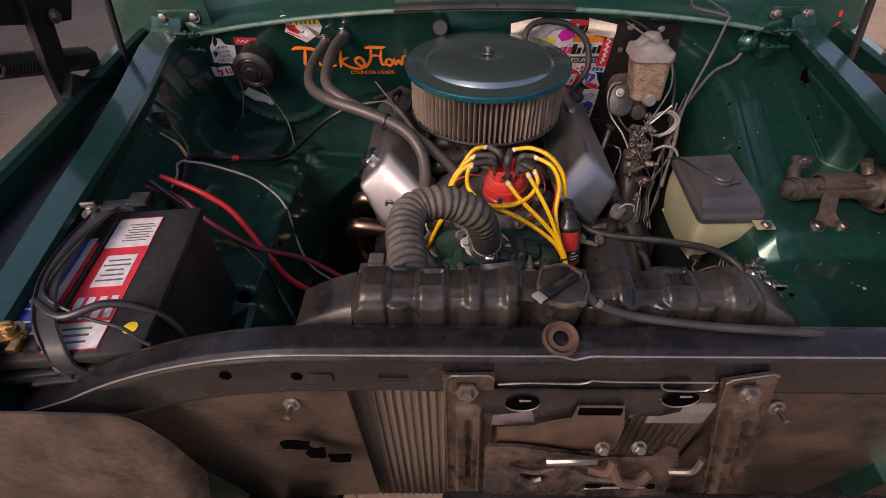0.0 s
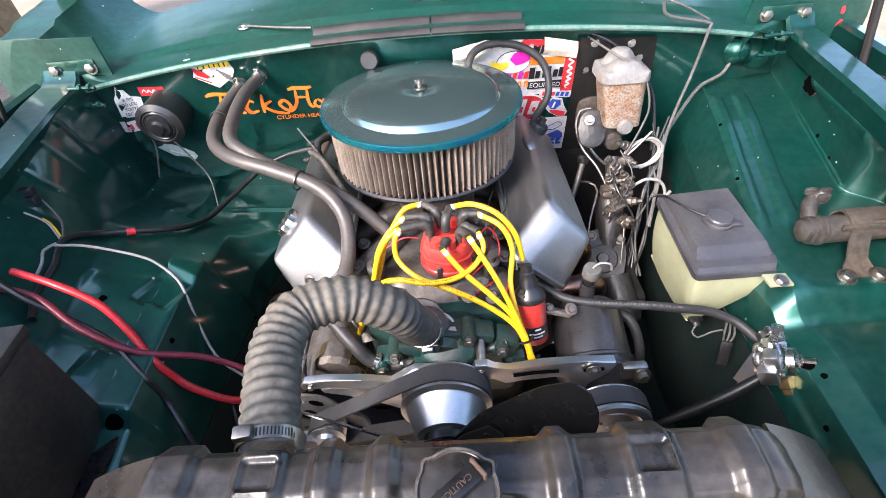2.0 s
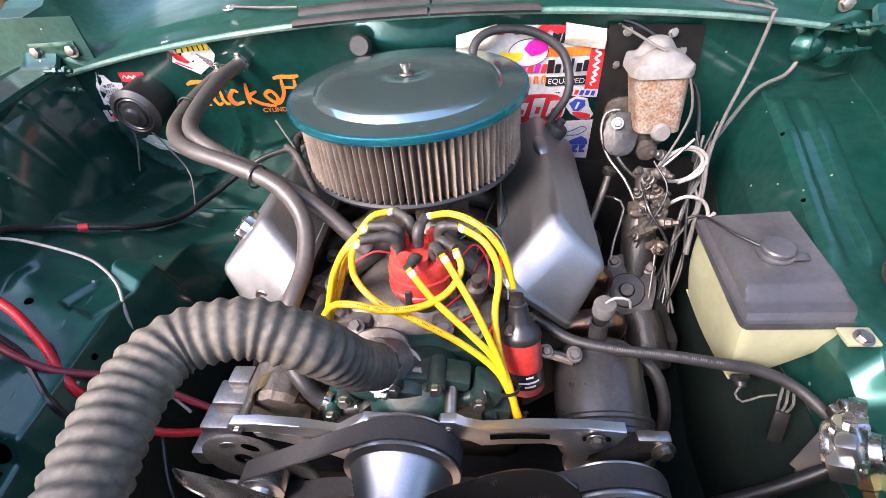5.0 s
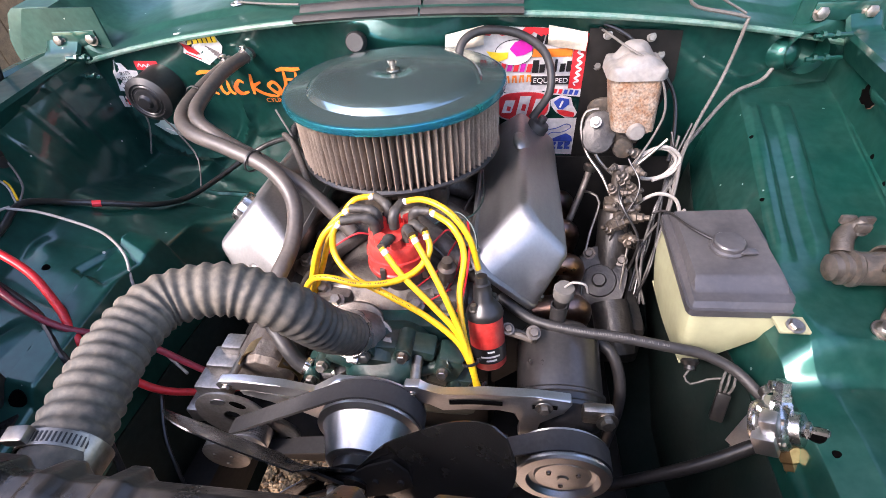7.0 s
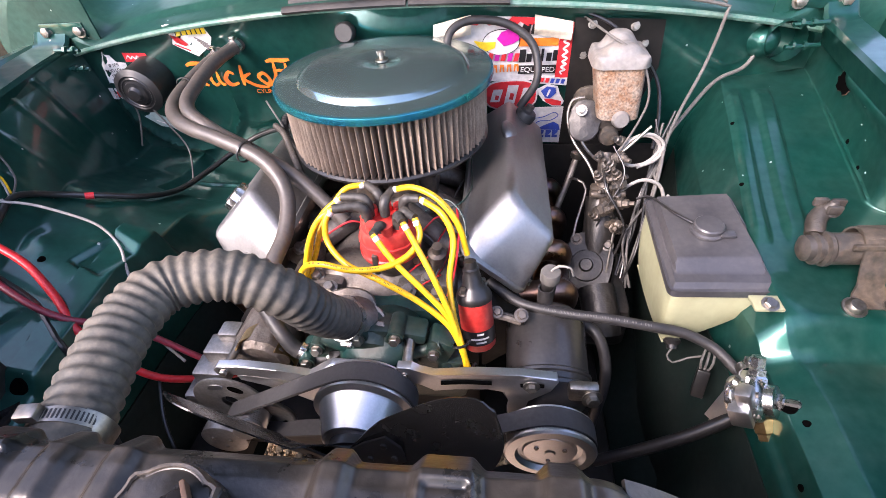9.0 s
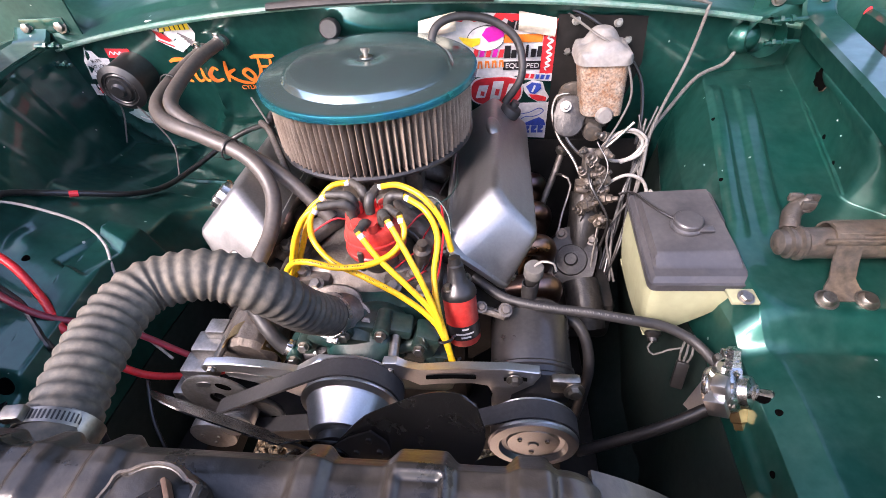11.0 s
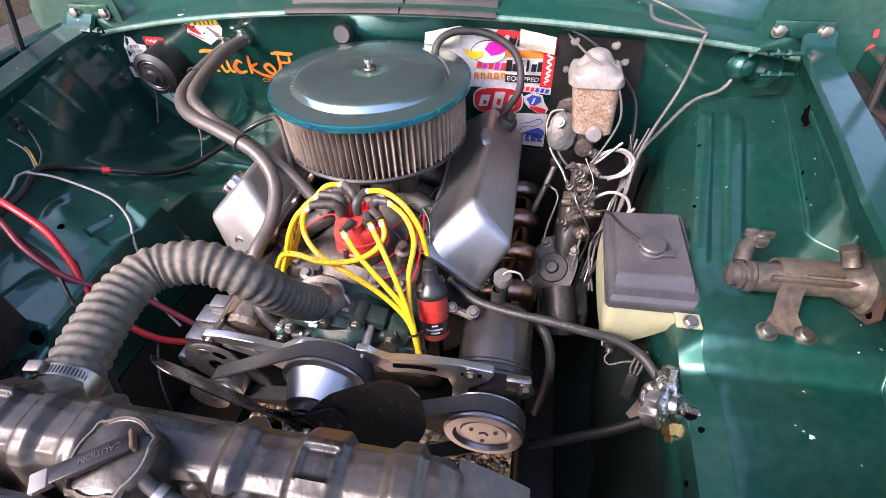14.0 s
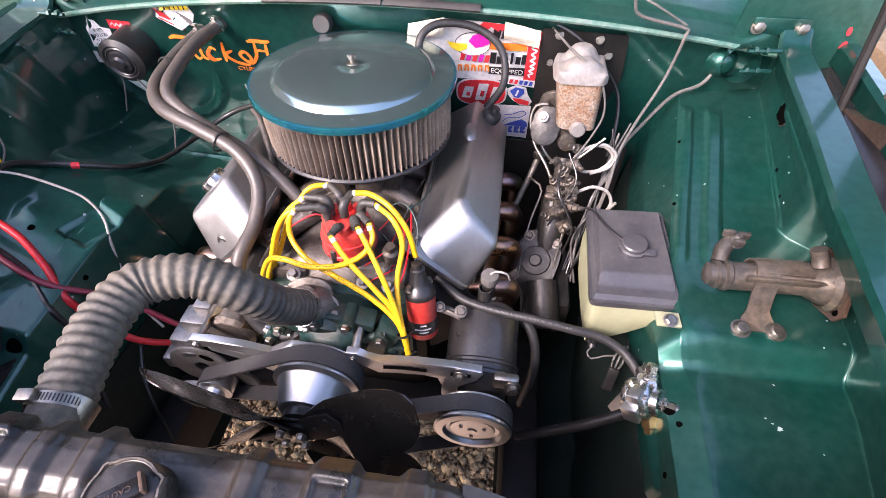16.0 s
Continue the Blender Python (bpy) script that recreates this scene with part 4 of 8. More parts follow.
part("slot", bm, RECESS, latch)
# the lower plate, dished, with turned-up ends
bm = mesh()
slab(bm, [(-0.098, 0.004), (-0.060, 0.002), (0.030, -0.018), (0.090, -0.014), (0.100, 0.008), (0.116, 0.002), (0.124, -0.020), (0.126, -0.14), (-0.102, -0.14), (-0.104, -0.004)], 0.005, Matrix.Translation((0.034, -0.108, 1.058)) @ Euler((radians(80), 0, 0)).to_matrix().to_4x4(), 0.002)
part("lower_plate", bm, LATCH, latch, "greasy black latch plate")
bm = mesh()
sheet(bm, lambda u, v: Vector((lerp(0.052, 0.125, u) - 0.004 * v * (1 - 2 * u), -0.128 - 0.010 * math.sin(v * 1.6), lerp(0.985, 0.90, v))), 12, 10, 0.003)
sub_plate = part("inner_plate", bm, LATCH, latch)
bm = mesh()
tube(bm, [(0.048, -0.129, 0.955), (0.053, -0.130, 0.982), (0.062, -0.130, 0.988), (0.125, -0.130, 0.992)], 0.0016, 6)
part("bright_edge", bm, STEEL, sub_plate)
for x, z in ((0.060, 1.072), (0.100, 1.074)):
    bm = mesh()
    bolt(bm, (x, -0.116, z), (0, -1, 0.5), 0.0062, 0.007, 1.4)
    part("bolt", bm, STEEL, latch)
for run, r, m in (([(0.002, -0.122, 1.046), (0.030, -0.126, 1.058), (0.055, -0.124, 1.054)], 0.0045, STEEL), ([(0.050, -0.128, 1.040), (0.066, -0.136, 1.052), (0.070, -0.130, 1.072)], 0.0050, RUST), ([(0.070, -0.132, 1.060), (0.080, -0.140, 1.040), (0.102, -0.138, 1.030), (0.118, -0.130, 1.034)], 0.0060, RUST),
                  ([(0.150, -0.122, 1.020), (0.168, -0.128, 1.038), (0.172, -0.124, 1.062)], 0.0040, STEEL), ([(-0.040, -0.122, 1.030), (-0.012, -0.126, 1.026), (0.012, -0.124, 1.030)], 0.0032, LATCH), ([(-0.030, -0.124, 1.006), (-0.014, -0.128, 1.000), (0.0, -0.126, 1.006)], 0.0050, LATCH), ([(0.030, -0.124, 1.030), (0.060, -0.130, 1.018), (0.120, -0.130, 1.020)], 0.0035, LATCH)):
    bm = mesh()
    tube(bm, run, r, 8)
    part("lever", bm, m, latch)
for x, z, w in ((0.060, 1.006, 0.020), (0.100, 1.004, 0.016), (0.128, 1.006, 0.010)):
    bm = mesh()
    slab(bm, oval(w * 0.5, 0.005, 14, (0, 0), 3), 0.001, axis((x, -0.1335, z), (0, -1, 0.15)))
    part("slot", bm, RECESS, latch)
bm = mesh()
bolt(bm, (-0.012, -0.124, 0.992), (0, -1, 0.3), 0.0075, 0.006, 1.6)
part("bolt", bm, GRIME, latch)
bm = mesh()
tube(bm, [(0.076 + 0.005 * math.cos(k * 0.9), -0.142 + 0.005 * math.sin(k * 0.9), 0.975 - k * 0.0006) for k in range(90)], 0.0011, 5, smooth=False)
part("spring", bm, STEEL, latch)

for ob in (front, latch):
    ob.location += Vector((0.030, -0.008, 0.0))

# ---- radiator ----
rad = thing("radiator", "dusty black radiator with a ribbed top tank", "radiator", (0.015, 0.0, 0.75))
RL, RR = -0.212, 0.242
bm = mesh()


def tank(u, v):
    x = lerp(RL, RR, u)
    prof = [(0.030, 1.120), (0.030, 1.196), (0.027, 1.208), (0.020, 1.2155), (0.010, 1.217), (-0.008, 1.216), (-0.018, 1.212), (-0.023, 1.203), (-0.030, 1.168), (-0.035, 1.150), (-0.036, 1.12)]
    w = v * 10
    i = min(9, int(w))
    y, z = lerp(prof[i][0], prof[i + 1][0], w - i), lerp(prof[i][1], prof[i + 1][1], w - i)
    top = max(0, min(1, (v - 0.1) / 0.08, (0.97 - v) / 0.08))
    k = 0.0
    for c, wd in ((-0.185, 0.018), (-0.120, 0.017), (-0.075, 0.010), (-0.035, 0.010), (0.085, 0.010), (0.145, 0.018), (0.205, 0.012)):
        q = min(1, max(0, (wd + 0.003 - abs(x - c)) / 0.009))
        k = max(k, q * q * (3 - 2 * q))
    rise = 0.007 * k * top
    if v > 0.62:
        wave = 0.5 + 0.5 * math.sin(x * math.tau / 0.041 + 0.6)
        rise = max(rise, 0.0075 * wave * wave * (3 - 2 * wave) * min(1, (v - 0.62) / 0.06))
    rise += 0.0012 * noise.noise((x * 30, v * 8, 3)) if 0.2 < v < 0.9 else 0
    for c in (-0.120, 0.145):
        hole = max(0, min(1, (0.0135 - abs(x - c)) / 0.003)) * max(0, min(1, (0.012 - abs(y - 0.004)) / 0.003)) if z > 1.205 else 0
        rise -= 0.005 * hole
    dip = max(0, min(1, (0.055 - abs(x - 0.0155)) / 0.03)) * max(0, min(1, (v - 0.55) / 0.1))
    ny, nz = (0, 1) if 0.25 < v < 0.6 else ((-0.8, 0.45) if v >= 0.6 else (1, 0))
    e = min(x - RL, RR - x)
    if e < 0.022:
        z -= (0.022 - e) ** 2 * 30
    return Vector((x, y + ny * rise + dip * 0.012 * (1 if v > 0.6 else 0), z + nz * rise - 0.012 * dip))


sheet(bm, tank, 260, 80, 0.002)
part("top_tank", bm, TANK, rad, "embossed dusty black top tank", 75)
for s, x0, x1 in ((-1, RL + 0.004, -0.276), (1, RR - 0.004, 0.290)):
    bm = mesh()
    sheet(bm, lambda u, v: Vector((lerp(x0, x1, u), lerp(0.03, -0.034, v), 1.203 - 0.022 * u - 0.012 * u * u - (0.02 * max(0, v - 0.8) / 0.2))), 10, 12, 0.003)
    sheet(bm, lambda u, v: Vector((x1, lerp(0.03, -0.036, v), lerp(1.12, 0.66, u))), 6, 6, 0.003)
    part("side_plate", bm, TANK, rad, "worn black side bracket")
bm = mesh()
sheet(bm, lambda u, v: Vector((lerp(RL - 0.04, RR + 0.03, u), -0.028 + 0.0009 * (int(u * 119.9) % 2), lerp(1.13, 0.66, v))), 120, 2, 0.0)
sheet(bm, lambda u, v: Vector((lerp(RL, RR, u), 0.028, lerp(1.13, 0.66, v))), 2, 2)
part("core", bm, CORE, rad, "finned brown radiator core", sharp=10)
bm = mesh()
for i in range(46):
    x = lerp(RL - 0.035, RR + 0.025, i / 45)
    first = len(bm.verts)
    box(bm, (x, -0.031, 0.895), (0.0016, 0.003, 0.46))
    piece(bm, first)
pieces("core_tube", bm, CORE, rad)
CAPX, CAPY, CAPZ = 0.0155, -0.018, 1.2225
bm = mesh()
lathe(bm, [(0.0265, -0.030), (0.0265, 0.008), (0.0255, 0.010), (0, 0.010)], axis((CAPX, CAPY, CAPZ), (0, -0.12, 1)), 32)
part("filler_neck", bm, TANK, rad)
bm = mesh()
lathe(bm, [(0.0260, 0.006), (0.0266, 0.014), (0.0251, 0.0165), (0.0231, 0.0155), (0.0211, 0.0165), (0, 0.0175)], axis((CAPX, CAPY, CAPZ), (0, -0.12, 1)), 48,
      lambda a, h: 1 + (0.13 if any(abs((a - c + math.pi) % math.tau - math.pi) < 0.13 for c in (0.6, 2.4, 4.1, 5.4)) and h < 0.0165 else 0))
cap = part("pressure_cap", bm, TANK, rad, "grey-black radiator cap with a lever")
bm = mesh()
lathe(bm, [(0.0234, 0.0150), (0.0241, 0.0172), (0.0256, 0.0172), (0.0267, 0.0150), (0.0269, 0.010)], axis((CAPX, CAPY, CAPZ), (0, -0.12, 1)), 64,
      lambda a, h: 1 + 0.13 * max(0, 1 - min(abs((a - c + math.pi) % math.tau - math.pi) for c in (0.6, 2.4, 4.1, 5.4)) / 0.2))
part("cap_ring", bm, CAST, cap, "worn grey-beige cap rim with ears")
bm = mesh()
lv = Matrix.Translation((CAPX - 0.004, CAPY - 0.006, CAPZ + 0.0185)) @ Euler((radians(-2), 0, radians(38))).to_matrix().to_4x4()
box(bm, (-0.002, 0, 0.003), (0.046, 0.0125, 0.005), 0.0015, lv)
box(bm, (-0.028, 0, 0.0025), (0.012, 0.0145, 0.004), 0.001, lv)
lever = part("lever", bm, BLACK_PANEL, cap, "worn black release lever")
bm = mesh()
box(bm, (0.0225, 0, 0.004), (0.0025, 0.014, 0.007), 0.0006, lv)
part("lever_end", bm, RUST, lever)
bm = mesh()
box(bm, (-0.031, 0, 0.0032), (0.010, 0.0135, 0.0035), 0.001, lv)
part("lever_tip", bm, WHITE_PLASTIC, lever, "worn pale lever tip")
words("CAUTION", 0.0055, lv @ Matrix.Translation((0.004, 0, 0.0057)) @ Euler((0, 0, math.pi)).to_matrix().to_4x4(), RUST, lever)
rad.location += Vector((0.0205, -0.008, 0.0))
bm = mesh()
tube(bm, [(0.058, -0.034, 1.230), (0.07, -0.039, 1.221), (0.093, -0.042, 1.210), (0.132, -0.047, 1.204), (0.193, -0.055, 1.203), (0.253, -0.060, 1.203), (0.300, -0.058, 1.195), (0.36, -0.04, 1.15), (0.42, 0.0, 1.08)], 0.0048, 10)
ofh = thing("overflow_hose", "thin black rubber overflow hose along the radiator tank", "hose", (0.05, -0.03, 1.21))
part("tube", bm, RUBBER, ofh)
bm = mesh()
lathe(bm, [(0.0050, -0.003), (0.0062, -0.003), (0.0062, 0.003), (0.0050, 0.003)], axis((0.071, -0.039, 1.2205), (1, -0.3, -0.7)), 16)
part("clip", bm, STEEL, ofh, "small wire hose clip")

# ---- air cleaner ----
AX, AY = 0.0, 0.662
air = thing("air_cleaner", "large round air cleaner with a pleated filter and blue-green lid", "air filter", (AX, AY, 1.07))
bm = mesh()
lathe(bm, [(0.168, 1.176), (0.1765, 1.177), (0.178, 1.183), (0.1765, 1.188), (0.1740, 1.1892), (0.1430, 1.1895), (0.1405, 1.1902), (0.1340, 1.1975), (0.1290, 1.2010), (0.1200, 1.2030), (0.100, 1.2050), (0.05, 1.2070), (0.026, 1.2068), (0.020, 1.2035), (0, 1.203)], Matrix.Translation((AX, AY, 0)), 96)
lid = part("lid", bm, LIDMETAL, air, "dull blue-green metal lid with a raised dome", 30)
bm = mesh()
lathe(bm, [(0.1755, 1.1765), (0.1785, 1.178), (0.1795, 1.183), (0.1780, 1.1885), (0.1745, 1.1892)], Matrix.Translation((AX, AY, 0)), 96)
part("rim", bm, LIDRIM, lid, "bright blue lid rim")
bm = mesh()
lathe(bm, [(0, 1.204), (0.011, 1.204), (0.011, 1.2065), (0.0045, 1.207), (0.0045, 1.212), (0.0055, 1.213), (0.0055, 1.217), (0.003, 1.219), (0, 1.219)], Matrix.Translation((AX, AY, 0)), 12)
for s in (-1, 1):
    slab(bm, [(s * 0.002, 0.0), (s * 0.006, 0.003), (s * 0.008, 0.009), (s * 0.0055, 0.010), (s * 0.002, 0.006)][::s], 0.0024, Matrix.Translation((AX, AY + 0.0012, 1.209)) @ Euler((radians(90), 0, 0)).to_matrix().to_4x4(), 0.0006)
part("wing_nut", bm, STEEL, lid, "small worn wing nut")
bm = mesh()
NP = 94


def pleat(a, h):
    ph = (a / math.tau * NP) % 1.0
    ridge = max(0.0, 1 - (abs(ph - 0.5) / 0.36) ** 2.5)
    k = int(a / math.tau * NP)
    return 1 + 0.13 * ridge - 0.085 + 0.006 * math.sin(k * 2.3) + 0.004 * math.sin(k * 5.1 + h * 70)


lathe(bm, [(0.160, lerp(1.083, 1.178, k / 4)) for k in range(5)], Matrix.Translation((AX, AY, 0)), NP * 8, pleat)
part("filter_element", bm, PLEATS, air, "grimy grey-brown pleated filter", 50)
bm = mesh()
lathe(bm, [(0.04, 1.066), (0.10, 1.068), (0.155, 1.074), (0.168, 1.076), (0.170, 1.081), (0.166, 1.084), (0.15, 1.083)], Matrix.Translation((AX, AY, 0)), 72)
part("base_pan", bm, BLACK_PLASTIC, air)

# ---- engine ----
eng = thing("engine", "V8 engine with polished valve covers and a dirty cast intake", "engine", (0, 0.6, 0.55))
bm = mesh()
box(bm, (0, 0.62, 0.72), (0.34, 0.50, 0.34), 0.03)
block = part("block", bm, CHASSIS, eng, "dark greasy engine block")
for s in (-1, 1):
    bm = mesh()
    mm = Matrix.Translation((s * 0.16, 0.62, 0.86)) @ Euler((0, s * radians(45), 0)).to_matrix().to_4x4()
    box(bm, (0, 0, 0), (0.15, 0.46, 0.13), 0.012, mm)
    part("cylinder_head", bm, CHASSIS, block)
bm = mesh()


RUNNERS = []


def plenum(u, v):
    x, y = lerp(-0.145, 0.145, u), lerp(0.37, 0.86, v)
    z = 0.958 - 0.4 * max(0, abs(x) - 0.05) + 0.012 * math.sin(y * 62) * max(0, 1 - abs(abs(x) - 0.085) / 0.06)
    z += 0.018 * max(0, min(1, (0.065 - abs(x)) / 0.01)) * max(0, min(1, (0.085 - abs(y - 0.66)) / 0.01))
    z -= 0.05 * max(0, (0.42 - y) / 0.05)
    return Vector((x, y, z + 0.003 * noise.noise((x * 40, y * 40, 1))))


sheet(bm, plenum, 60, 90, -0.02)
for s in (-1, 1):
    for k in range(4):
        y = 0.47 + 0.105 * k
        b = mesh()
        tube(b, [(s * 0.03, lerp(y, 0.64, 0.5), 0.985), (s * 0.075, lerp(y, 0.64, 0.2), 0.985), (s * 0.125, y, 0.962), (s * 0.150, y, 0.945)], 0.019, 12)
        RUNNERS.append(b)
    b = mesh()
    box(b, (s * 0.085, 0.415, 0.955), (0.09, 0.06, 0.034), 0.009)
    RUNNERS.append(b)
man = part("intake_manifold", bm, INTAKE, eng, "grimy cast aluminium intake manifold")
for b in RUNNERS:
    part("runner", b, INTAKE, man)
bm = mesh()
for x, y, z in ((0.088, 0.40, 0.972), (-0.085, 0.40, 0.972), (0.128, 0.455, 0.98), (-0.128, 0.455, 0.98), (0.10, 0.385, 0.955), (0.125, 0.52, 0.975), (-0.125, 0.52, 0.975), (-0.06, 0.38, 0.968), (0.06, 0.378, 0.968)):
    bolt(bm, (x, y, z), (0, -0.35, 1), 0.008, 0.010)
pieces("bolt", bm, STEEL, man)
bm = mesh()
for x, y, r in ((-0.092, 0.43, 0.013), (0.098, 0.425, 0.011)):
    first = len(bm.verts)
    lathe(bm, [(r, -0.02), (r, 0.02), (r * 1.25, 0.022), (r * 1.25, 0.034), (r * 0.7, 0.037), (r * 0.7, 0.05), (0, 0.05)], axis((x, y, 0.975), (0.1, -0.2, 1)), 16)
    piece(bm, first)
pieces("sender", bm, CAST, man)
bm = mesh()
box(bm, (0, 0.66, 1.035), (0.12, 0.16, 0.06), 0.012)
for x, y, z, sx, sy, sz in ((0.07, 0.60, 1.02, 0.03, 0.05, 0.035), (-0.07, 0.62, 1.03, 0.03, 0.06, 0.03), (0.03, 0.57, 1.03, 0.05, 0.03, 0.04), (-0.03, 0.565, 1.02, 0.04, 0.03, 0.03)):
    box(bm, (x, y, z), (sx, sy, sz), 0.005)
for x, y in ((0.062, 0.575), (-0.055, 0.57), (0.02, 0.555), (0.085, 0.63)):
    bolt(bm, (x, y, 1.045), (0.2, -0.4, 1), 0.006, 0.008)
part("carburettor", bm, CAST, eng, "dirty carburettor under the filter")

Y0, Y1 = 0.412, 0.845


def cover_frame(s):
    # base line runs down and outward from the intake
    return Matrix.Translation((s * 0.184, 0, 0.965)) @ Euler((0, s * radians(43), 0)).to_matrix().to_4x4()


for s in (-1, 1):
    fr = cover_frame(s)
    bm = mesh()
    base = [(-0.067, Y0 + 0.030), (-0.040, Y0 + 0.008), (0.061, Y0 + 0.006), (0.061, Y1 - 0.006), (-0.067, Y1 - 0.006)]
    crown = [(-0.050, Y0 + 0.092), (-0.022, Y0 + 0.066), (0.046, Y0 + 0.048), (0.046, Y1 - 0.02), (-0.050, Y1 - 0.02)]
    lo = [bm.verts.new(fr @ Vector((s * x, y, 0.004))) for x, y in base]
    hi = [bm.verts.new(fr @ Vector((s * x, y, 0.090))) for x, y in crown]
    bm.faces.new(lo)
    bm.faces.new(hi[::-1])
    for i in range(5):
        j = (i + 1) % 5
        bm.faces.new((lo[i], hi[i], hi[j], lo[j]))
    bmesh.ops.recalc_face_normals(bm, faces=bm.faces)
    bmesh.ops.bevel(bm, geom=[e for e in bm.edges if not (e.verts[0] in lo and e.verts[1] in lo)], offset=0.0115, segments=5, profile=0.5, affect="EDGES")
    bmesh.ops.triangulate(bm, faces=[f for f in bm.faces if len(f.verts) > 4])
    bmesh.ops.subdivide_edges(bm, edges=[e for e in bm.edges if e.calc_length() > 0.03], cuts=5, use_grid_fill=True)
    for v in bm.verts:
        v.co += 0.0010 * noise.noise(v.co * 17) * (fr.to_3x3() @ Vector((0, 0, 1)))
    slab(bm, oval(0.070, (Y1 - Y0) / 2, 40, (0, 0), 9), 0.008, fr @ Matrix.Translation((-0.003 * s, (Y0 + Y1) / 2, 0)), 0.003)
    cv = part("valve_cover", bm, POLISHED, eng, "polished tall aluminium valve cover", 50)
    bm = mesh()
    for y in (Y0 + 0.03, Y1 - 0.03):
        for x in (-0.069, 0.063):
            bolt(bm, fr @ Vector((s * x, y, 0.008)), fr.to_3x3() @ Vector((0, 0, 1)), 0.005, 0.007)
    pieces("bolt", bm, STEEL, cv)
    if s < 0:
        at, d = fr @ Vector((-0.012, 0.535, 0.090)), fr.to_3x3() @ Vector((0, 0, 1))
        bm = mesh()
        lathe(bm, [(0, 0.012), (0.024, 0.012), (0.026, 0.008), (0.026, -0.002)], axis(at, d), 28, lambda a, h: 1 + 0.03 * math.cos(a * 14))
        box(bm, (0, 0, 0.013), (0.04, 0.006, 0.004), 0.001, axis(at, d))
        part("filler_cap", bm, CHROME, cv, "worn chrome twist cap")
        bm = mesh()
        lathe(bm, [(0.006, 0.004), (0.011, 0.004), (0.013, 0.002), (0.014, -0.002)], axis(fr @ Vector((-0.012, Y0 + 0.022, 0.022)), (-0.2, -1, 0.1)), 18)
        part("plug", bm, STEEL, cv)
    else:
        at, d = fr @ Vector((-0.012, 0.79, 0.089)), fr.to_3x3() @ Vector((-0.25, 0, 1))
        bm = mesh()
        lathe(bm, [(0.013, -0.004), (0.020, 0.0), (0.021, 0.012), (0.018, 0.018), (0.009, 0.020), (0.008, 0.03), (0, 0.03)], axis(at, d), 24)
        part("breather_cap", bm, RUBBER, cv, "black rubber breather grommet")
        bm = mesh()
        bmesh.ops.create_uvsphere(bm, u_segments=24, v_segments=12, radius=1, matrix=fr @ Matrix.Translation((-0.047, 0.70, 0.083)) @ Matrix.Diagonal((0.018, 0.030, 0.011, 1)))
        part("bolt_relief", bm, POLISHED, cv)
    # headers
    for k in range(4):
        y = 0.47 + 0.105 * k
        p = [fr @ Vector((s * 0.04, y, -0.06)), fr @ Vector((s * 0.085, y, -0.05)), Vector((s * 0.300, y + 0.005, 0.875)), Vector((s * 0.305, y + 0.03, 0.80)), Vector((s * 0.28, y + 0.05, 0.68)), Vector((s * 0.27, y * 0.6 + 0.35, 0.58))]
        bm = mesh()
        tube(bm, p, 0.021, 14, 0.012)
        part("exhaust_tube", bm, BRONZE, eng, "heat-stained steel header tube")

# ---- front of the engine ----
WX, WZ = 0.015, 0.893
bm = mesh()
lathe(bm, [(0, -0.02), (0.030, -0.02), (0.036, -0.01), (0.048, 0.0), (0.056, 0.012), (0.060, 0.04), (0.058, 0.07), (0.05, 0.08), (0, 0.08)], axis((WX + 0.01, 0.285, WZ + 0.01), (0, 1, 0)), 36, lambda a, h: 1 + 0.08 * math.sin(a * 3 + 0.6))
lathe(bm, [(0.02, 0.0), (0.036, 0.004), (0.040, 0.02), (0.040, 0.05)], axis((WX, 0.292, WZ + 0.03), (0, 1, 0.25)), 28)
BOSSES = []
for x, z, sx, sz, tilt in ((0.0, 0.958, 0.085, 0.022, 0), (0.055, 0.955, 0.05, 0.020, -14), (0.092, 0.918, 0.040, 0.060, -24), (-0.065, 0.925, 0.045, 0.030, 22), (-0.085, 0.875, 0.045, 0.08, 8), (0.112, 0.868, 0.03, 0.07, -6)):
    BOSSES.append(box(mesh(), (0, 0, 0), (sx, 0.036, sz), 0.006, Matrix.Translation((WX + x, 0.318, z)) @ Euler((0, radians(-tilt), 0)).to_matrix().to_4x4()))
for x0, z0, x1, z1 in ((-0.03, 0.93, -0.07, 0.945), (0.02, 0.94, 0.045, 0.972), (0.05, 0.92, 0.10, 0.94)):
    BOSSES.append(tube(mesh(), [(WX + x0, 0.300, z0), (WX + x1, 0.303, z1)], 0.009, 10, smooth=False))
for x, z in ((0.005, 0.962), (0.055, 0.965), (0.105, 0.935), (-0.06, 0.935), (0.118, 0.89), (-0.085, 0.90)):
    BOSSES.append(tube(mesh(), [(x, 0.33, z), (x, 0.290, z + 0.002)], 0.0115, 14, smooth=False))
box(bm, (WX, 0.38, 0.83), (0.26, 0.05, 0.24), 0.02)
wp = part("water_pump", bm, GREEN_ENGINE, eng, "dirty dark green water pump housing")
for b in BOSSES:
    part("boss", b, GREEN_ENGINE, wp)
bm = mesh()
for x, z, d in ((0.005, 0.964, (0, -1, 0.2)), (0.055, 0.967, (0, -1, 0.2)), (0.105, 0.937, (0, -1, 0.3)), (-0.06, 0.937, (0, -1, 0.3)), (0.118, 0.892, (0, -1, 0.3)), (-0.085, 0.902, (0, -1, 0.3))):
    bolt(bm, (x, 0.289, z), d, 0.007, 0.008, 1.2)
pieces("bolt", bm, STEEL, wp)
bm = mesh()
tube(bm, [(-0.03, 0.36, 0.93), (-0.022, 0.335, 0.965), (-0.018, 0.318, 0.985)], 0.024, 20)
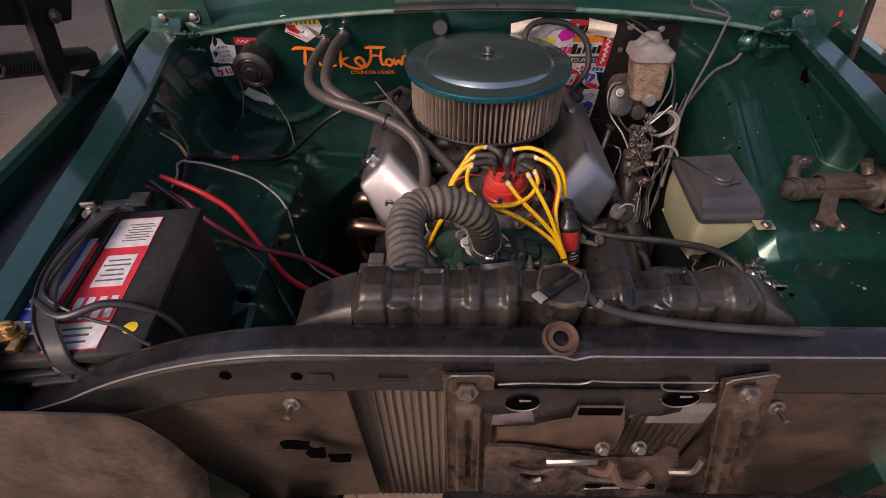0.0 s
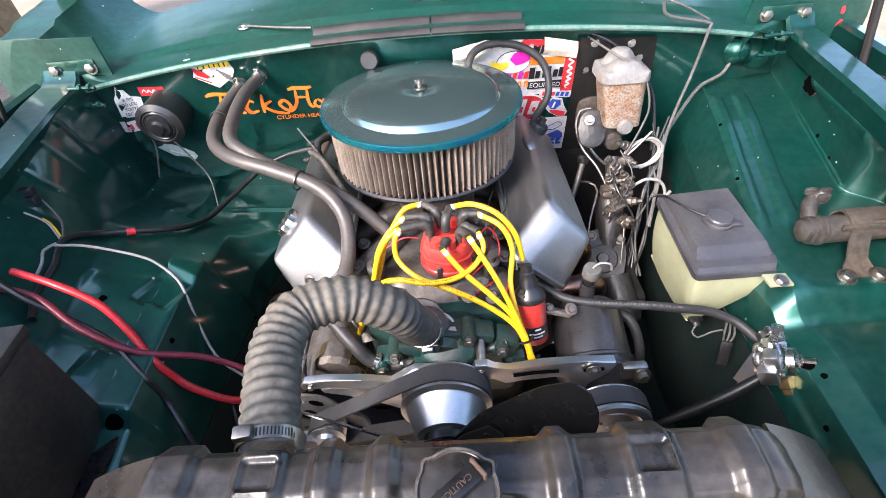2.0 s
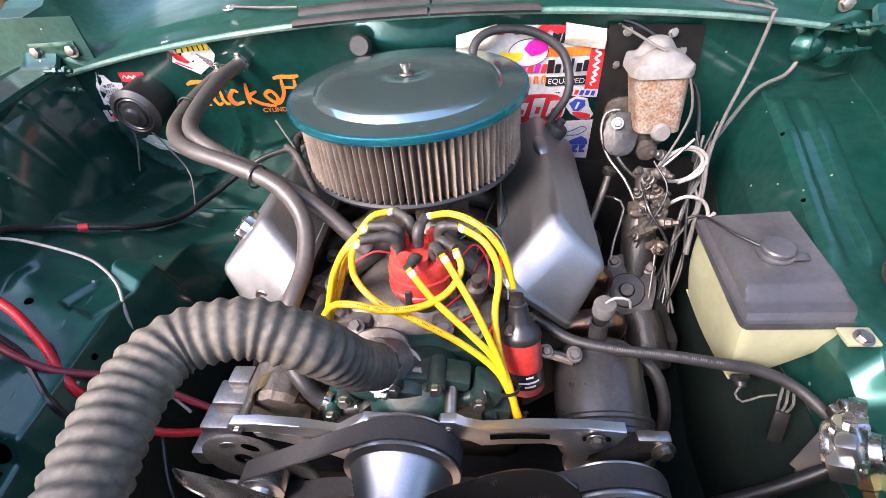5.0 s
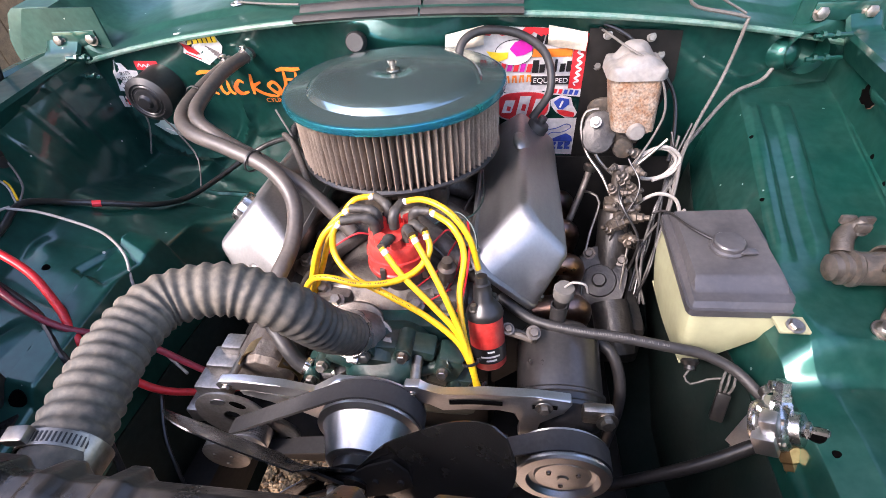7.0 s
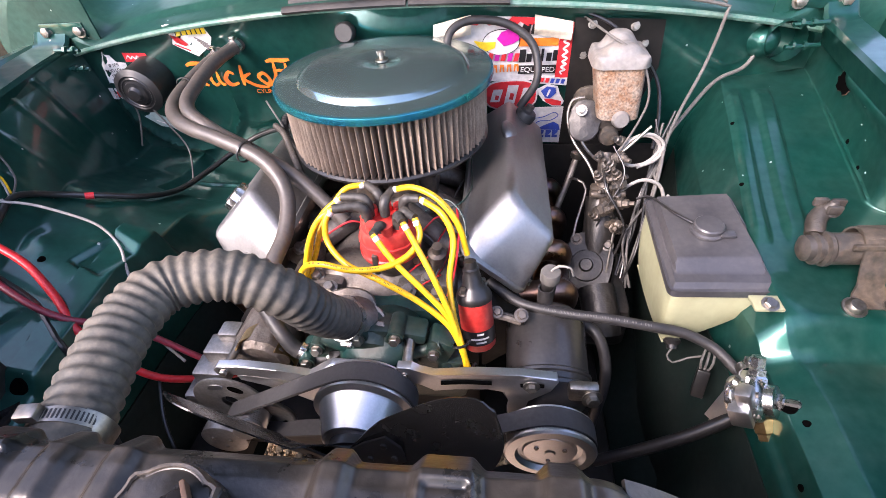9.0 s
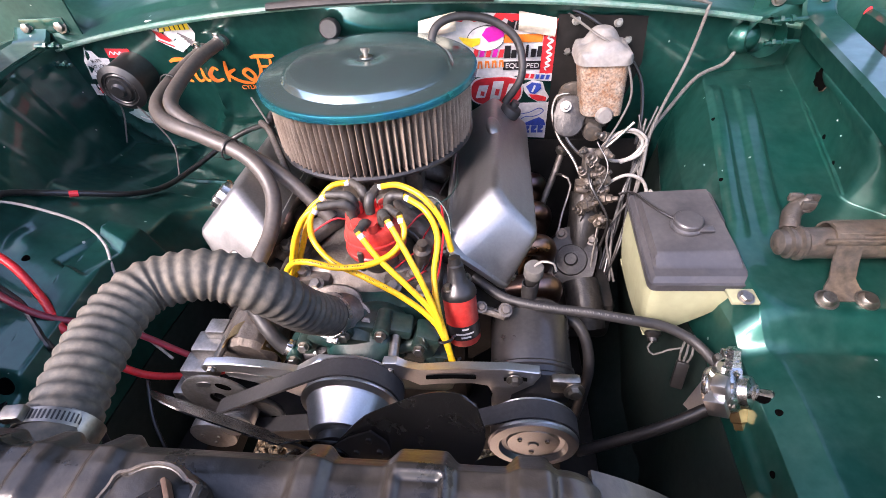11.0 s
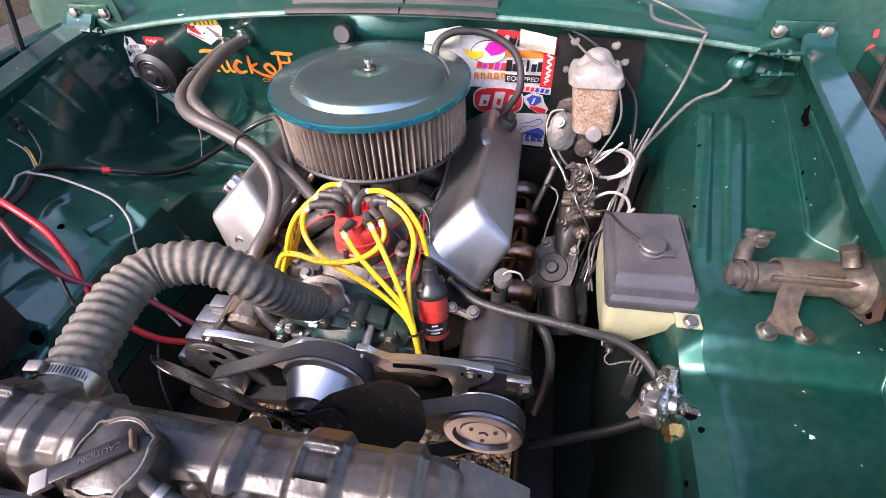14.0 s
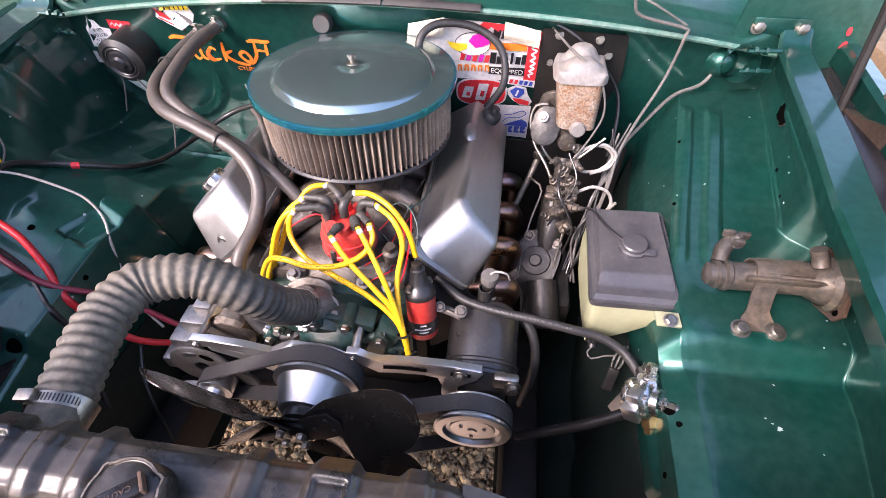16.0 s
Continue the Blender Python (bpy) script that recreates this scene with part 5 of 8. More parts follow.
slab(bm, oval(0.040, 0.026, 24), 0.008, axis((-0.026, 0.356, 0.958), (0.1, -0.75, 0.6)), 0.002)
th = part("thermostat_housing", bm, INTAKE, eng, "dull cast thermostat housing")
bm = mesh()
for dx in (-0.036, 0.036):
    bolt(bm, Vector((-0.026 + dx, 0.350 - 0.005, 0.962 + 0.006)), (0.1, -0.75, 0.6), 0.006, 0.008)
pieces("bolt", bm, STEEL, th)
# pulleys
bm = mesh()
F = axis((WX, 0.262, WZ), (0, -1, 0))
lathe(bm, [(0.0, 0.0), (0.066, 0.0), (0.0685, 0.002), (0.0685, 0.004), (0.065, 0.006), (0.065, 0.034), (0.0685, 0.036), (0.0685, 0.039), (0.064, 0.041), (0.060, 0.043), (0.058, 0.046), (0.044, 0.084), (0.040, 0.086), (0.0, 0.086)], F, 64)
wpp = part("water_pump_pulley", bm, BILLET, eng, "machined aluminium water pump pulley", 25)
bm = mesh()
lathe(bm, [(0.034, 0.085), (0.034, 0.098), (0.016, 0.101), (0.015, 0.118), (0.0, 0.118)], F, 28)
part("hub", bm, BLACK_PLASTIC, wpp)
PX, PZ = 0.262, 0.848
pump = thing("power_steering_pump", "black power steering pump with a machined pulley", "pump", (PX, 0.33, 0.78))
bm = mesh()
F2 = axis((PX, 0.242, PZ), (0, -1, 0))
lathe(bm, [(0, 0), (0.058, 0), (0.0605, 0.002), (0.0605, 0.004), (0.057, 0.006), (0.057, 0.032), (0.0605, 0.034), (0.0605, 0.037), (0.058, 0.040), (0.046, 0.041), (0.042, 0.034), (0.036, 0.033), (0.034, 0.036), (0.008, 0.037), (0.006, 0.039), (0, 0.039)], F2, 64)
pp = part("pulley", bm, BILLET, pump, "machined aluminium pulley", 25)
bm = mesh()
for k in range(3):
    a = 0.5 + math.tau * k / 3
    first = len(bm.verts)
    lathe(bm, [(0, 0.0), (0.0032, 0.0), (0.0032, 0.002), (0.0018, 0.002), (0.0018, 0.0008), (0, 0.0008)], F2 @ Matrix.Translation((0.021 * math.cos(a), 0.021 * math.sin(a), 0.0365)), 10)
    piece(bm, first)
pieces("bolt", bm, STEEL, pp)
bm = mesh()
CAN = axis((PX + 0.004, 0.30, PZ - 0.005), (0, 0.92, 0.30))
lathe(bm, [(0.03, -0.03), (0.052, -0.022), (0.0625, -0.006), (0.0660, -0.002), (0.0660, 0.003), (0.0625, 0.006), (0.0620, 0.014), (0.0640, 0.016), (0.0640, 0.020), (0.0605, 0.023), (0.0605, 0.10), (0.058, 0.112), (0.050, 0.122), (0.03, 0.127), (0, 0.128)], CAN, 48)
lathe(bm, [(0.012, 0), (0.012, 0.03), (0.010, 0.03)], axis((PX, 0.40, PZ + 0.078), (0, 0.1, 1)), 16)
part("reservoir", bm, PUMP_BLACK, pump, "dusty black steel fluid reservoir")
bm = mesh()
box(bm, (PX + 0.045, 0.272, PZ + 0.045), (0.04, 0.016, 0.03), 0.005)
bolt(bm, (PX + 0.056, 0.262, PZ + 0.043), (0.1, -1, 0.2), 0.009, 0.008, 1.6)
part("adjuster_bolt", bm, STEEL, pump)
bm = mesh()
lathe(bm, [(0.011, 0), (0.012, 0.045), (0.0, 0.045)], axis((0.266, 0.415, 0.925), (0.02, -0.1, 1)), 18)
part("filler_tube", bm, BLACK_PLASTIC, pump)
bm = mesh()
lathe(bm, [(0.0, 0.018), (0.0135, 0.018), (0.0145, 0.016), (0.0145, 0.0), (0.012, -0.003)], axis((0.267, 0.411, 0.966), (0.02, -0.1, 1)), 22, lambda a, h: 1 + 0.02 * math.cos(a * 18))
part("filler_cap", bm, GREY_WIRE, pump, "aged grey plastic cap")
bm = mesh()
tube(bm, [(0.268, 0.41, 0.984), (0.276, 0.405, 0.998), (0.293, 0.405, 0.995), (0.300, 0.41, 0.975)], 0.0018, 6)
solo("stray_wire", bm, WHITE_WIRE, "short white wire curled over the filler cap", "wire")

# billet brackets
bm = mesh()
BR = Matrix.Translation((0, 0.268, 0)) @ Euler((radians(90), 0, 0)).to_matrix().to_4x4()
slab(bm, [(0.058, 0.940), (0.060, 0.926), (0.072, 0.918), (0.092, 0.915), (0.108, 0.900), (0.135, 0.907), (0.180, 0.913), (0.203, 0.908), (0.210, 0.885), (0.206, 0.855), (0.214, 0.832), (0.236, 0.835), (0.228, 0.862), (0.232, 0.888), (0.250, 0.905), (0.262, 0.912), (0.270, 0.932), (0.268, 0.940), (0.225, 0.945), (0.165, 0.944), (0.110, 0.936), (0.090, 0.942), (0.080, 0.950), (0.062, 0.950)], 0.012, BR, 0.0018)
brk = solo("pump_bracket", bm, BILLET, "machined billet aluminium accessory bracket beside the pulleys", "bracket")
for (x0, x1, z0, z1, w) in ((0.118, 0.185, 0.9225, 0.9275, 0.0032), (0.222, 0.252, 0.925, 0.926, 0.003)):
    bm = mesh()
    tube(bm, [(x0, 0.2555, z0), ((x0 + x1) / 2, 0.2555, (z0 + z1) / 2 + 0.002), (x1, 0.2555, z1)], w, 8)
    part("slot", bm, RECESS, brk, "dark slot")
bm = mesh()
bolt(bm, (0.070, 0.256, 0.934), (0, -1, 0), 0.0045, 0.002, 1.2)
bolt(bm, (0.236, 0.254, 0.926), (0, -1, 0), 0.0075, 0.006, 1.5)
pieces("bolt", bm, STEEL, brk)
bm = mesh()
lathe(bm, [(0.0075, 0), (0.0075, 0.045)], axis((0.072, 0.268, 0.940), (0, 1, 0.28)), 16)
part("spacer", bm, STEEL, brk)
bm = mesh()
slab(bm, [(-0.205, 0.924), (-0.203, 0.914), (-0.165, 0.916), (-0.12, 0.912), (-0.08, 0.904), (-0.055, 0.902), (-0.03, 0.924), (0.0, 0.934), (0.0, 0.948), (-0.028, 0.950), (-0.045, 0.938), (-0.066, 0.921), (-0.11, 0.931), (-0.165, 0.936), (-0.198, 0.932)], 0.012, BR, 0.0018)
slab(bm, [(-0.178, 0.906), (-0.175, 0.897), (-0.14, 0.887), (-0.10, 0.867), (-0.065, 0.840), (-0.05, 0.845), (-0.058, 0.875), (-0.048, 0.901), (-0.066, 0.901), (-0.085, 0.884), (-0.12, 0.900), (-0.16, 0.909)], 0.010, Matrix.Translation((0, 0.002, 0)) @ BR, 0.0012)
brl = solo("alternator_bracket", bm, BILLET, "machined billet aluminium alternator bracket", "bracket")
bm = mesh()
bolt(bm, (-0.188, 0.2555, 0.9245), (0, -1, 0), 0.0055, 0.005, 1.4)
pieces("bolt", bm, STEEL, brl)

alt = thing("alternator", "silver alternator with stepped castings and a slotted front disc", "alternator", (-0.20, 0.32, 0.80))
bm = mesh()
F3 = axis((-0.172, 0.302, 0.876), (0, 1, 0))
lathe(bm, [(0, 0), (0.036, 0.002), (0.045, 0.010), (0.048, 0.03), (0.048, 0.085), (0.042, 0.105), (0, 0.11)], F3, 40, lambda a, h: 1 + 0.03 * math.cos(a * 12))
part("body", bm, INTAKE, alt, "dirty cast alternator drum")
for x, y, z, w, d, h in ((-0.280, 0.290, 0.806, 0.052, 0.036, 0.034), (-0.266, 0.314, 0.836, 0.052, 0.040, 0.034), (-0.250, 0.338, 0.862, 0.050, 0.040, 0.030), (-0.238, 0.356, 0.884, 0.034, 0.030, 0.020)):
    bm = mesh()
    box(bm, (x, y, z), (w, d, h), 0.004, Matrix.Identity(4))
    part("casting_step", bm, CAST_GREY, alt)
for pts in ([(-0.200, 0.300, 0.905), (-0.190, 0.318, 0.922), (-0.170, 0.336, 0.918), (-0.160, 0.345, 0.896)], [(-0.140, 0.315, 0.905), (-0.126, 0.322, 0.888), (-0.120, 0.322, 0.866), (-0.128, 0.318, 0.846)]):
    bm = mesh()
    line_p = spline(pts, 0.005)
    nn = len(line_p)
    sheet(bm, lambda u, v: line_p[min(nn - 1, int(u * (nn - 1)))] + Vector((0.004 * v, lerp(-0.011, 0.011, v), 0.004 * v)), nn - 1, 3, 0.0025)
    part("mount_strap", bm, BRASS, alt, "dull yellow zinc-plated strap")
bm = mesh()
tube(bm, [(-0.193, 0.268, 0.917), (-0.212, 0.378, 0.888)], 0.0062, 16, smooth=False)
part("long_spacer", bm, POLISHED, alt, "polished round spacer bar")
bm = mesh()
lathe(bm, [(0.014, 0.0), (0.054, 0.0), (0.0575, 0.002), (0.0575, 0.005), (0.054, 0.007), (0.014, 0.006)], axis((-0.214, 0.266, 0.836), (0, -1, 0)), 44)
disc = part("front_disc", bm, CAST_GREY, alt)
for a, m in ((0.25, BILLET), (5.75, RECESS), (3.0, GREASY)):
    bm = mesh()
    slab(bm, oval(0.0125, 0.0065, 16), 0.001, axis((-0.214, 0.2592, 0.836), (0, -1, 0)) @ Euler((0, 0, a)).to_matrix().to_4x4() @ Matrix.Translation((0, 0.040, 0.0)))
    part("slot", bm, m, disc)
bm = mesh()
lathe(bm, [(0.010, 0.0), (0.038, 0.0), (0.0405, 0.002), (0.0405, 0.006), (0.038, 0.008), (0.010, 0.008)], axis((-0.158, 0.262, 0.805), (0, -1, 0)), 40)
disc = part("rear_disc", bm, CAST_GREY, alt)
for a in (0.5, 2.4, 4.2):
    bm = mesh()
    slab(bm, oval(0.0085, 0.006, 14), 0.001, axis((-0.158, 0.2534, 0.805), (0, -1, 0)) @ Euler((0, 0, a)).to_matrix().to_4x4() @ Matrix.Translation((0, 0.026, 0.0)))
    part("hole", bm, RECESS, disc)
bm = mesh()
lathe(bm, [(0.026, 0.0), (0.029, 0.001)] + [p for k in range(9) for p in ((0.0285, 0.002 + k * 0.003), (0.0262, 0.0035 + k * 0.003))] + [(0.0290, 0.029), (0.0290, 0.031), (0.018, 0.033), (0.016, 0.040), (0, 0.040)], axis((-0.182, 0.258, 0.818), (0, -1, 0)), 40)
part("pulley", bm, BILLET, alt, "ribbed silver pulley", 20)
idler = thing("idler_pulley", "flat silver idler pulley", "pulley", (-0.222, 0.23, 0.79))
bm = mesh()
lathe(bm, [(0.0, 0.0), (0.033, 0.0), (0.036, 0.002), (0.036, 0.018), (0.033, 0.020), (0.010, 0.0195), (0.0, 0.021)], axis((-0.222, 0.238, 0.792), (0, -1, 0)), 44)
part("wheel", bm, CAST_GREY, idler)
bm = mesh()
for x, z in ((-0.236, 0.800), (-0.210, 0.796), (-0.222, 0.776)):
    bolt(bm, (x, 0.2175, z), (0, -1, 0), 0.003, 0.001, 1.2)
pieces("bolt", bm, STEEL, idler)


def belt(name, c0, r0, c1, r1, y, w, label):
    """A flat belt round two pulleys in an upright plane."""
    d = Vector((c1[0] - c0[0], c1[1] - c0[1]))
    L, th = d.length, math.atan2(d.y, d.x)
    off = math.acos((r0 - r1) / L)
    pts = []
    for k in range(25):
        a = lerp(th + off, th + math.tau - off, k / 24)
        pts.append((c0[0] + r0 * math.cos(a), c0[1] + r0 * math.sin(a)))
    for k in range(25):
        a = lerp(th - off, th + off, k / 24)
        pts.append((c1[0] + r1 * math.cos(a), c1[1] + r1 * math.sin(a)))
    b = mesh()
    n = len(pts)
    vs = [[b.verts.new((x, yy, z)) for x, z in pts] for yy in (y - w / 2, y + w / 2)]
    fs = [b.faces.new((vs[0][i], vs[0][(i + 1) % n], vs[1][(i + 1) % n], vs[1][i])) for i in range(n)]
    bmesh.ops.recalc_face_normals(b, faces=fs)
    bmesh.ops.solidify(b, geom=fs, thickness=-0.004)
    return solo(name, b, BELT, label, "belt")


belt("drive_belt", (WX, WZ), 0.066, (-0.182, 0.818), 0.029, 0.242, 0.026, "wide black ribbed belt from the water pump to the alternator")
belt("drive_belt", (PX, PZ), 0.058, (0.03, 0.70), 0.075, 0.224, 0.026, "black ribbed belt round the steering pump pulley")

FX, FZ = 0.014, 0.910
fan = thing("cooling_fan", "black steel cooling fan with broad twisted blades", "fan", (WX, 0.15, WZ))
bm = mesh()
lathe(bm, [(0, 0.004), (0.020, 0.004), (0.026, 0.0), (0.030, 0.0), (0.03, -0.004), (0, -0.004)], axis((FX, 0.142, FZ), (0, -1, 0)), 28)
hubp = part("hub", bm, FAN, fan)
bm = mesh()
for k in range(4):
    a = 0.785 + k * math.pi / 2
    bolt(bm, (FX + 0.021 * math.cos(a), 0.137, FZ + 0.021 * math.sin(a)), (0, -1, 0), 0.006, 0.008, 1.2)
pieces("bolt", bm, STEEL, hubp)
for ang in (36.6, 143.4, 218, 322):
    bm = mesh()
    ca, sa = math.cos(radians(ang)), math.sin(radians(ang))

    def blade(u, v):
        r = lerp(0.012, 0.219, u)
        k = min(1.0, u / 0.38)
        w = lerp(0.028, 0.048, k * k * (3 - 2 * k)) * max(0.0, 1 - max(0.0, (u - 0.617) / 0.383) ** 2.57) ** 0.5
        t = lerp(-1, 1, v)
        tw = 0.519 * min(1, u * 3)
        yy = 0.150 + (t - 0.335) * w * math.sin(tw) + 0.003 * (1 - t * t) * u
        q = (t - 0.335) * w * math.cos(tw) + 0.002 * math.sin(u * 3.1)
        return Vector((FX + ca * r - sa * q, yy, FZ + sa * r + ca * q))
    sheet(bm, blade, 36, 12, 0.0016)
    bl = part("blade", bm, FAN, fan)
    bm = mesh()
    slab(bm, [(0.0, -0.016), (0.05, -0.022), (0.085, -0.020), (0.092, 0.0), (0.085, 0.020), (0.05, 0.022), (0.0, 0.016)], 0.003, Matrix.Translation((FX, 0.1455, FZ)) @ Euler((0, radians(-ang), 0)).to_matrix().to_4x4() @ Euler((radians(90 - 16), 0, 0)).to_matrix().to_4x4(), 0.001)
    for rr, qq in ((0.045, 0.0), (0.075, 0.010), (0.075, -0.010)):
        lathe(bm, [(0.0042, 0.002), (0.0036, 0.0045), (0, 0.0052)], Matrix.Translation((FX, 0.1455, FZ)) @ Euler((0, radians(-ang), 0)).to_matrix().to_4x4() @ Euler((radians(90 - 16), 0, 0)).to_matrix().to_4x4() @ Matrix.Translation((rr, qq, 0.0012)), 10)
    part("arm", bm, CHASSIS, bl, "riveted dusty steel spider arm")

# ---- ignition ----
DX, DY = 0.031, 0.428
dist = thing("distributor", "red-capped distributor with black plug boots", "distributor", (DX, DY, 0.96))
bm = mesh()
lathe(bm, [(0.02, 0.94), (0.024, 0.97), (0.034, 0.985), (0.040, 0.995), (0.041, 1.016)], Matrix.Translation((DX, DY, 0)), 32)
part("housing", bm, INTAKE, dist)
bm = mesh()
lathe(bm, [(0.042, 1.010), (0.0455, 1.011), (0.0455, 1.017), (0.0435, 1.019), (0.0425, 1.032), (0.0440, 1.033), (0.0440, 1.037), (0.0415, 1.038), (0.0400, 1.052), (0.037, 1.058), (0, 1.060)], Matrix.Translation((DX, DY, 0)), 48, lambda a, h: 1 + (0.02 * max(0, math.cos(a * 8)) if h > 1.021 else 0))
dcap = part("cap", bm, RED_CAP, dist, "dusty red distributor cap")
for k in range(8):
    a = math.tau * k / 8 + 0.2
    bm = mesh()
    lathe(bm, [(0.009, 1.055), (0.0085, 1.072), (0, 1.072)], Matrix.Translation((DX + 0.028 * math.cos(a), DY + 0.028 * math.sin(a), 0)), 14)
    part("tower", bm, RED_CAP, dcap)
for a in (-0.4, -1.9):
    bm = mesh()
    box(bm, (DX + 0.0430 * math.cos(a), DY + 0.0430 * math.sin(a), 1.012), (0.009, 0.009, 0.036), 0.002)
    part("clip", bm, STEEL, dist)
WIRES = []  # outlet angle in degrees, then the run of the wire
WIRES.append((20, [(0.081, 0.435, 1.093), (0.114, 0.41, 1.086), (0.13, 0.39, 1.056), (0.125, 0.36, 1.012), (0.132, 0.325, 0.975), (0.143, 0.3, 0.949), (0.152, 0.28, 0.916)]))
WIRES.append((-40, [(0.064, 0.39, 1.086), (0.083, 0.37, 1.061), (0.106, 0.345, 1.027), (0.129, 0.32, 0.98), (0.141, 0.3, 0.949), (0.154, 0.28, 0.916)]))
WIRES.append((-90, [(0.025, 0.375, 1.077), (0.052, 0.355, 1.049), (0.092, 0.335, 1.015), (0.125, 0.32, 0.98), (0.142, 0.305, 0.942), (0.151, 0.285, 0.908)]))
WIRES.append((-15, [(0.079, 0.4, 1.086), (0.086, 0.385, 1.068), (0.072, 0.365, 1.051), (0.042, 0.345, 1.046), (0.001, 0.335, 1.049), (-0.04, 0.34, 1.054), (-0.071, 0.35, 1.038), (-0.1, 0.36, 0.988), (-0.122, 0.365, 0.933)]))
WIRES.append((195, [(-0.037, 0.41, 1.093), (-0.047, 0.4, 1.08), (-0.045, 0.385, 1.053), (-0.015, 0.36, 1.036), (0.033, 0.34, 1.027), (0.084, 0.33, 0.999), (0.125, 0.315, 0.969), (0.144, 0.3, 0.937)]))
WIRES.append((180, [(-0.04, 0.418, 1.086), (-0.061, 0.41, 1.074), (-0.079, 0.4, 1.044), (-0.093, 0.385, 0.998), (-0.116, 0.375, 0.935), (-0.141, 0.365, 0.878), (-0.155, 0.35, 0.823)]))
WIRES.append((160, [(-0.031, 0.437, 1.094), (-0.057, 0.428, 1.075), (-0.078, 0.415, 1.047), (-0.09, 0.4, 1.006), (-0.109, 0.385, 0.95), (-0.136, 0.37, 0.886), (-0.155, 0.355, 0.831)]))
WIRES.append((115, [(-0.004, 0.475, 1.09), (-0.033, 0.465, 1.089), (-0.054, 0.45, 1.067), (-0.069, 0.43, 1.046), (-0.082, 0.41, 1.008), (-0.103, 0.39, 0.957), (-0.135, 0.375, 0.88)]))
WIRES.append((75, [(0.039, 0.455, 1.094), (0.074, 0.44, 1.108), (0.11, 0.42, 1.102), (0.136, 0.405, 1.072), (0.148, 0.395, 1.027)]))
for k, (a, run) in enumerate(WIRES):
    w = thing("spark_plug_wire" if k < 8 else "coil_wire", "thick yellow silicone ignition wire with a black rubber boot", "ignition wire", run[0], "ignition wires")
    bm = mesh()
    tube(bm, run, 0.0043, 12, 0.005)
    part("wire", bm, YELLOW, w)
    e = Vector(run[0])
    root = Vector((DX, DY, 1.062)) + 0.027 * Vector((math.cos(radians(a)), math.sin(radians(a)), 0)) if k < 8 else Vector((DX, DY, 1.070))
    top = Vector((root.x, root.y, e.z - 0.001))
    bm = mesh()
    tube(bm, [root, lerp(root, top, 0.55), lerp(top, e, 0.10) - Vector((0, 0, 0.004)), lerp(top, e, 0.35), e], 0.0074, 14, 0.003, lambda s: 1.0 if s < (top - root).length + 0.006 else 0.82 + 0.04 * math.sin(s * 900) * (s > 0.03))
    part("boot", bm, BOOT, w, "dusty black rubber boot")
    bm = mesh()
    d = (Vector(run[1]) - e).normalized()
    lathe(bm, [(0.0044, 0.004), (0.0047, 0.0045), (0.0047, 0.0105), (0.0044, 0.011)], axis(e, d), 14)
    part("number_tag", bm, STK_WHITE, w, "small white marker band")
for run, m, c in (([(0.075, 0.452, 1.020), (0.100, 0.470, 1.035), (0.118, 0.455, 1.010), (0.112, 0.430, 0.985), (0.098, 0.405, 0.970)], RED_WIRE, "red"), ([(0.128, 0.475, 1.050), (0.134, 0.430, 1.035), (0.128, 0.395, 0.990), (0.118, 0.372, 0.965)], RED_WIRE, "red"), ([(0.080, 0.470, 1.045), (0.112, 0.480, 1.060), (0.140, 0.455, 1.040), (0.143, 0.410, 0.990)], GREEN_ENGINE, "green"),
                  ([(0.070, 0.445, 1.030), (0.092, 0.440, 1.012), (0.104, 0.420, 0.985), (0.090, 0.390, 0.968)], BLACK_PLASTIC, "black"), ([(-0.015, 0.46, 1.030), (-0.045, 0.475, 1.020), (-0.080, 0.470, 1.000), (-0.100, 0.455, 0.985)], RED_WIRE, "red")):
    bm = mesh()
    tube(bm, run, 0.0016, 6)
    solo("ignition_lead", bm, m, "thin " + c + " lead curling round the distributor", "wire", "thin leads")
for at, d in (((0.142, 0.301, 0.946), (0.3, -0.6, -1)), ((0.150, 0.283, 0.92), (0.3, -0.6, -1)), ((-0.142, 0.366, 0.88), (-0.4, -0.2, -1))):
    bm = mesh()
    lathe(bm, [(0.010, -0.002), (0.0115, -0.0015), (0.0115, 0.0015), (0.010, 0.002)], axis(at, d), 16)
    box(bm, (0.012, 0, 0), (0.006, 0.004, 0.004), 0.001, axis(at, d))
    solo("cable_tie", bm, STK_BLACK, "black cable tie round the yellow wires", "cable tie", "cable ties")

coil = thing("ignition_coil", "red canister ignition coil with a black top", "ignition coil", (0.158, 0.352, 0.90))
CF = axis((0.165, 0.345, 0.893), (-0.10, 0.30, 1.0))
bm = mesh()
lathe(bm, [(0, 0), (0.0225, 0.0), (0.0245, 0.003), (0.0245, 0.075), (0.0255, 0.078), (0.0255, 0.082)], CF, 40)
part("can", bm, RED_CAP, coil, "glossy red can")
bm = mesh()
lathe(bm, [(0.0257, 0.078), (0.0262, 0.082), (0.0245, 0.088), (0.0185, 0.096), (0.0140, 0.103), (0.0130, 0.116), (0.0118, 0.118), (0.0118, 0.126), (0.0095, 0.128), (0.0085, 0.138), (0, 0.138)], CF, 32)
part("tower", bm, BLACK_PLASTIC, coil)
bm = mesh()
for a in (0.5, 3.6):
    bolt(bm, CF @ Vector((0.019 * math.cos(a), 0.019 * math.sin(a), 0.094)), (0, 0, 1), 0.0045, 0.009)
pieces("terminal", bm, STEEL, coil)
bm = mesh()
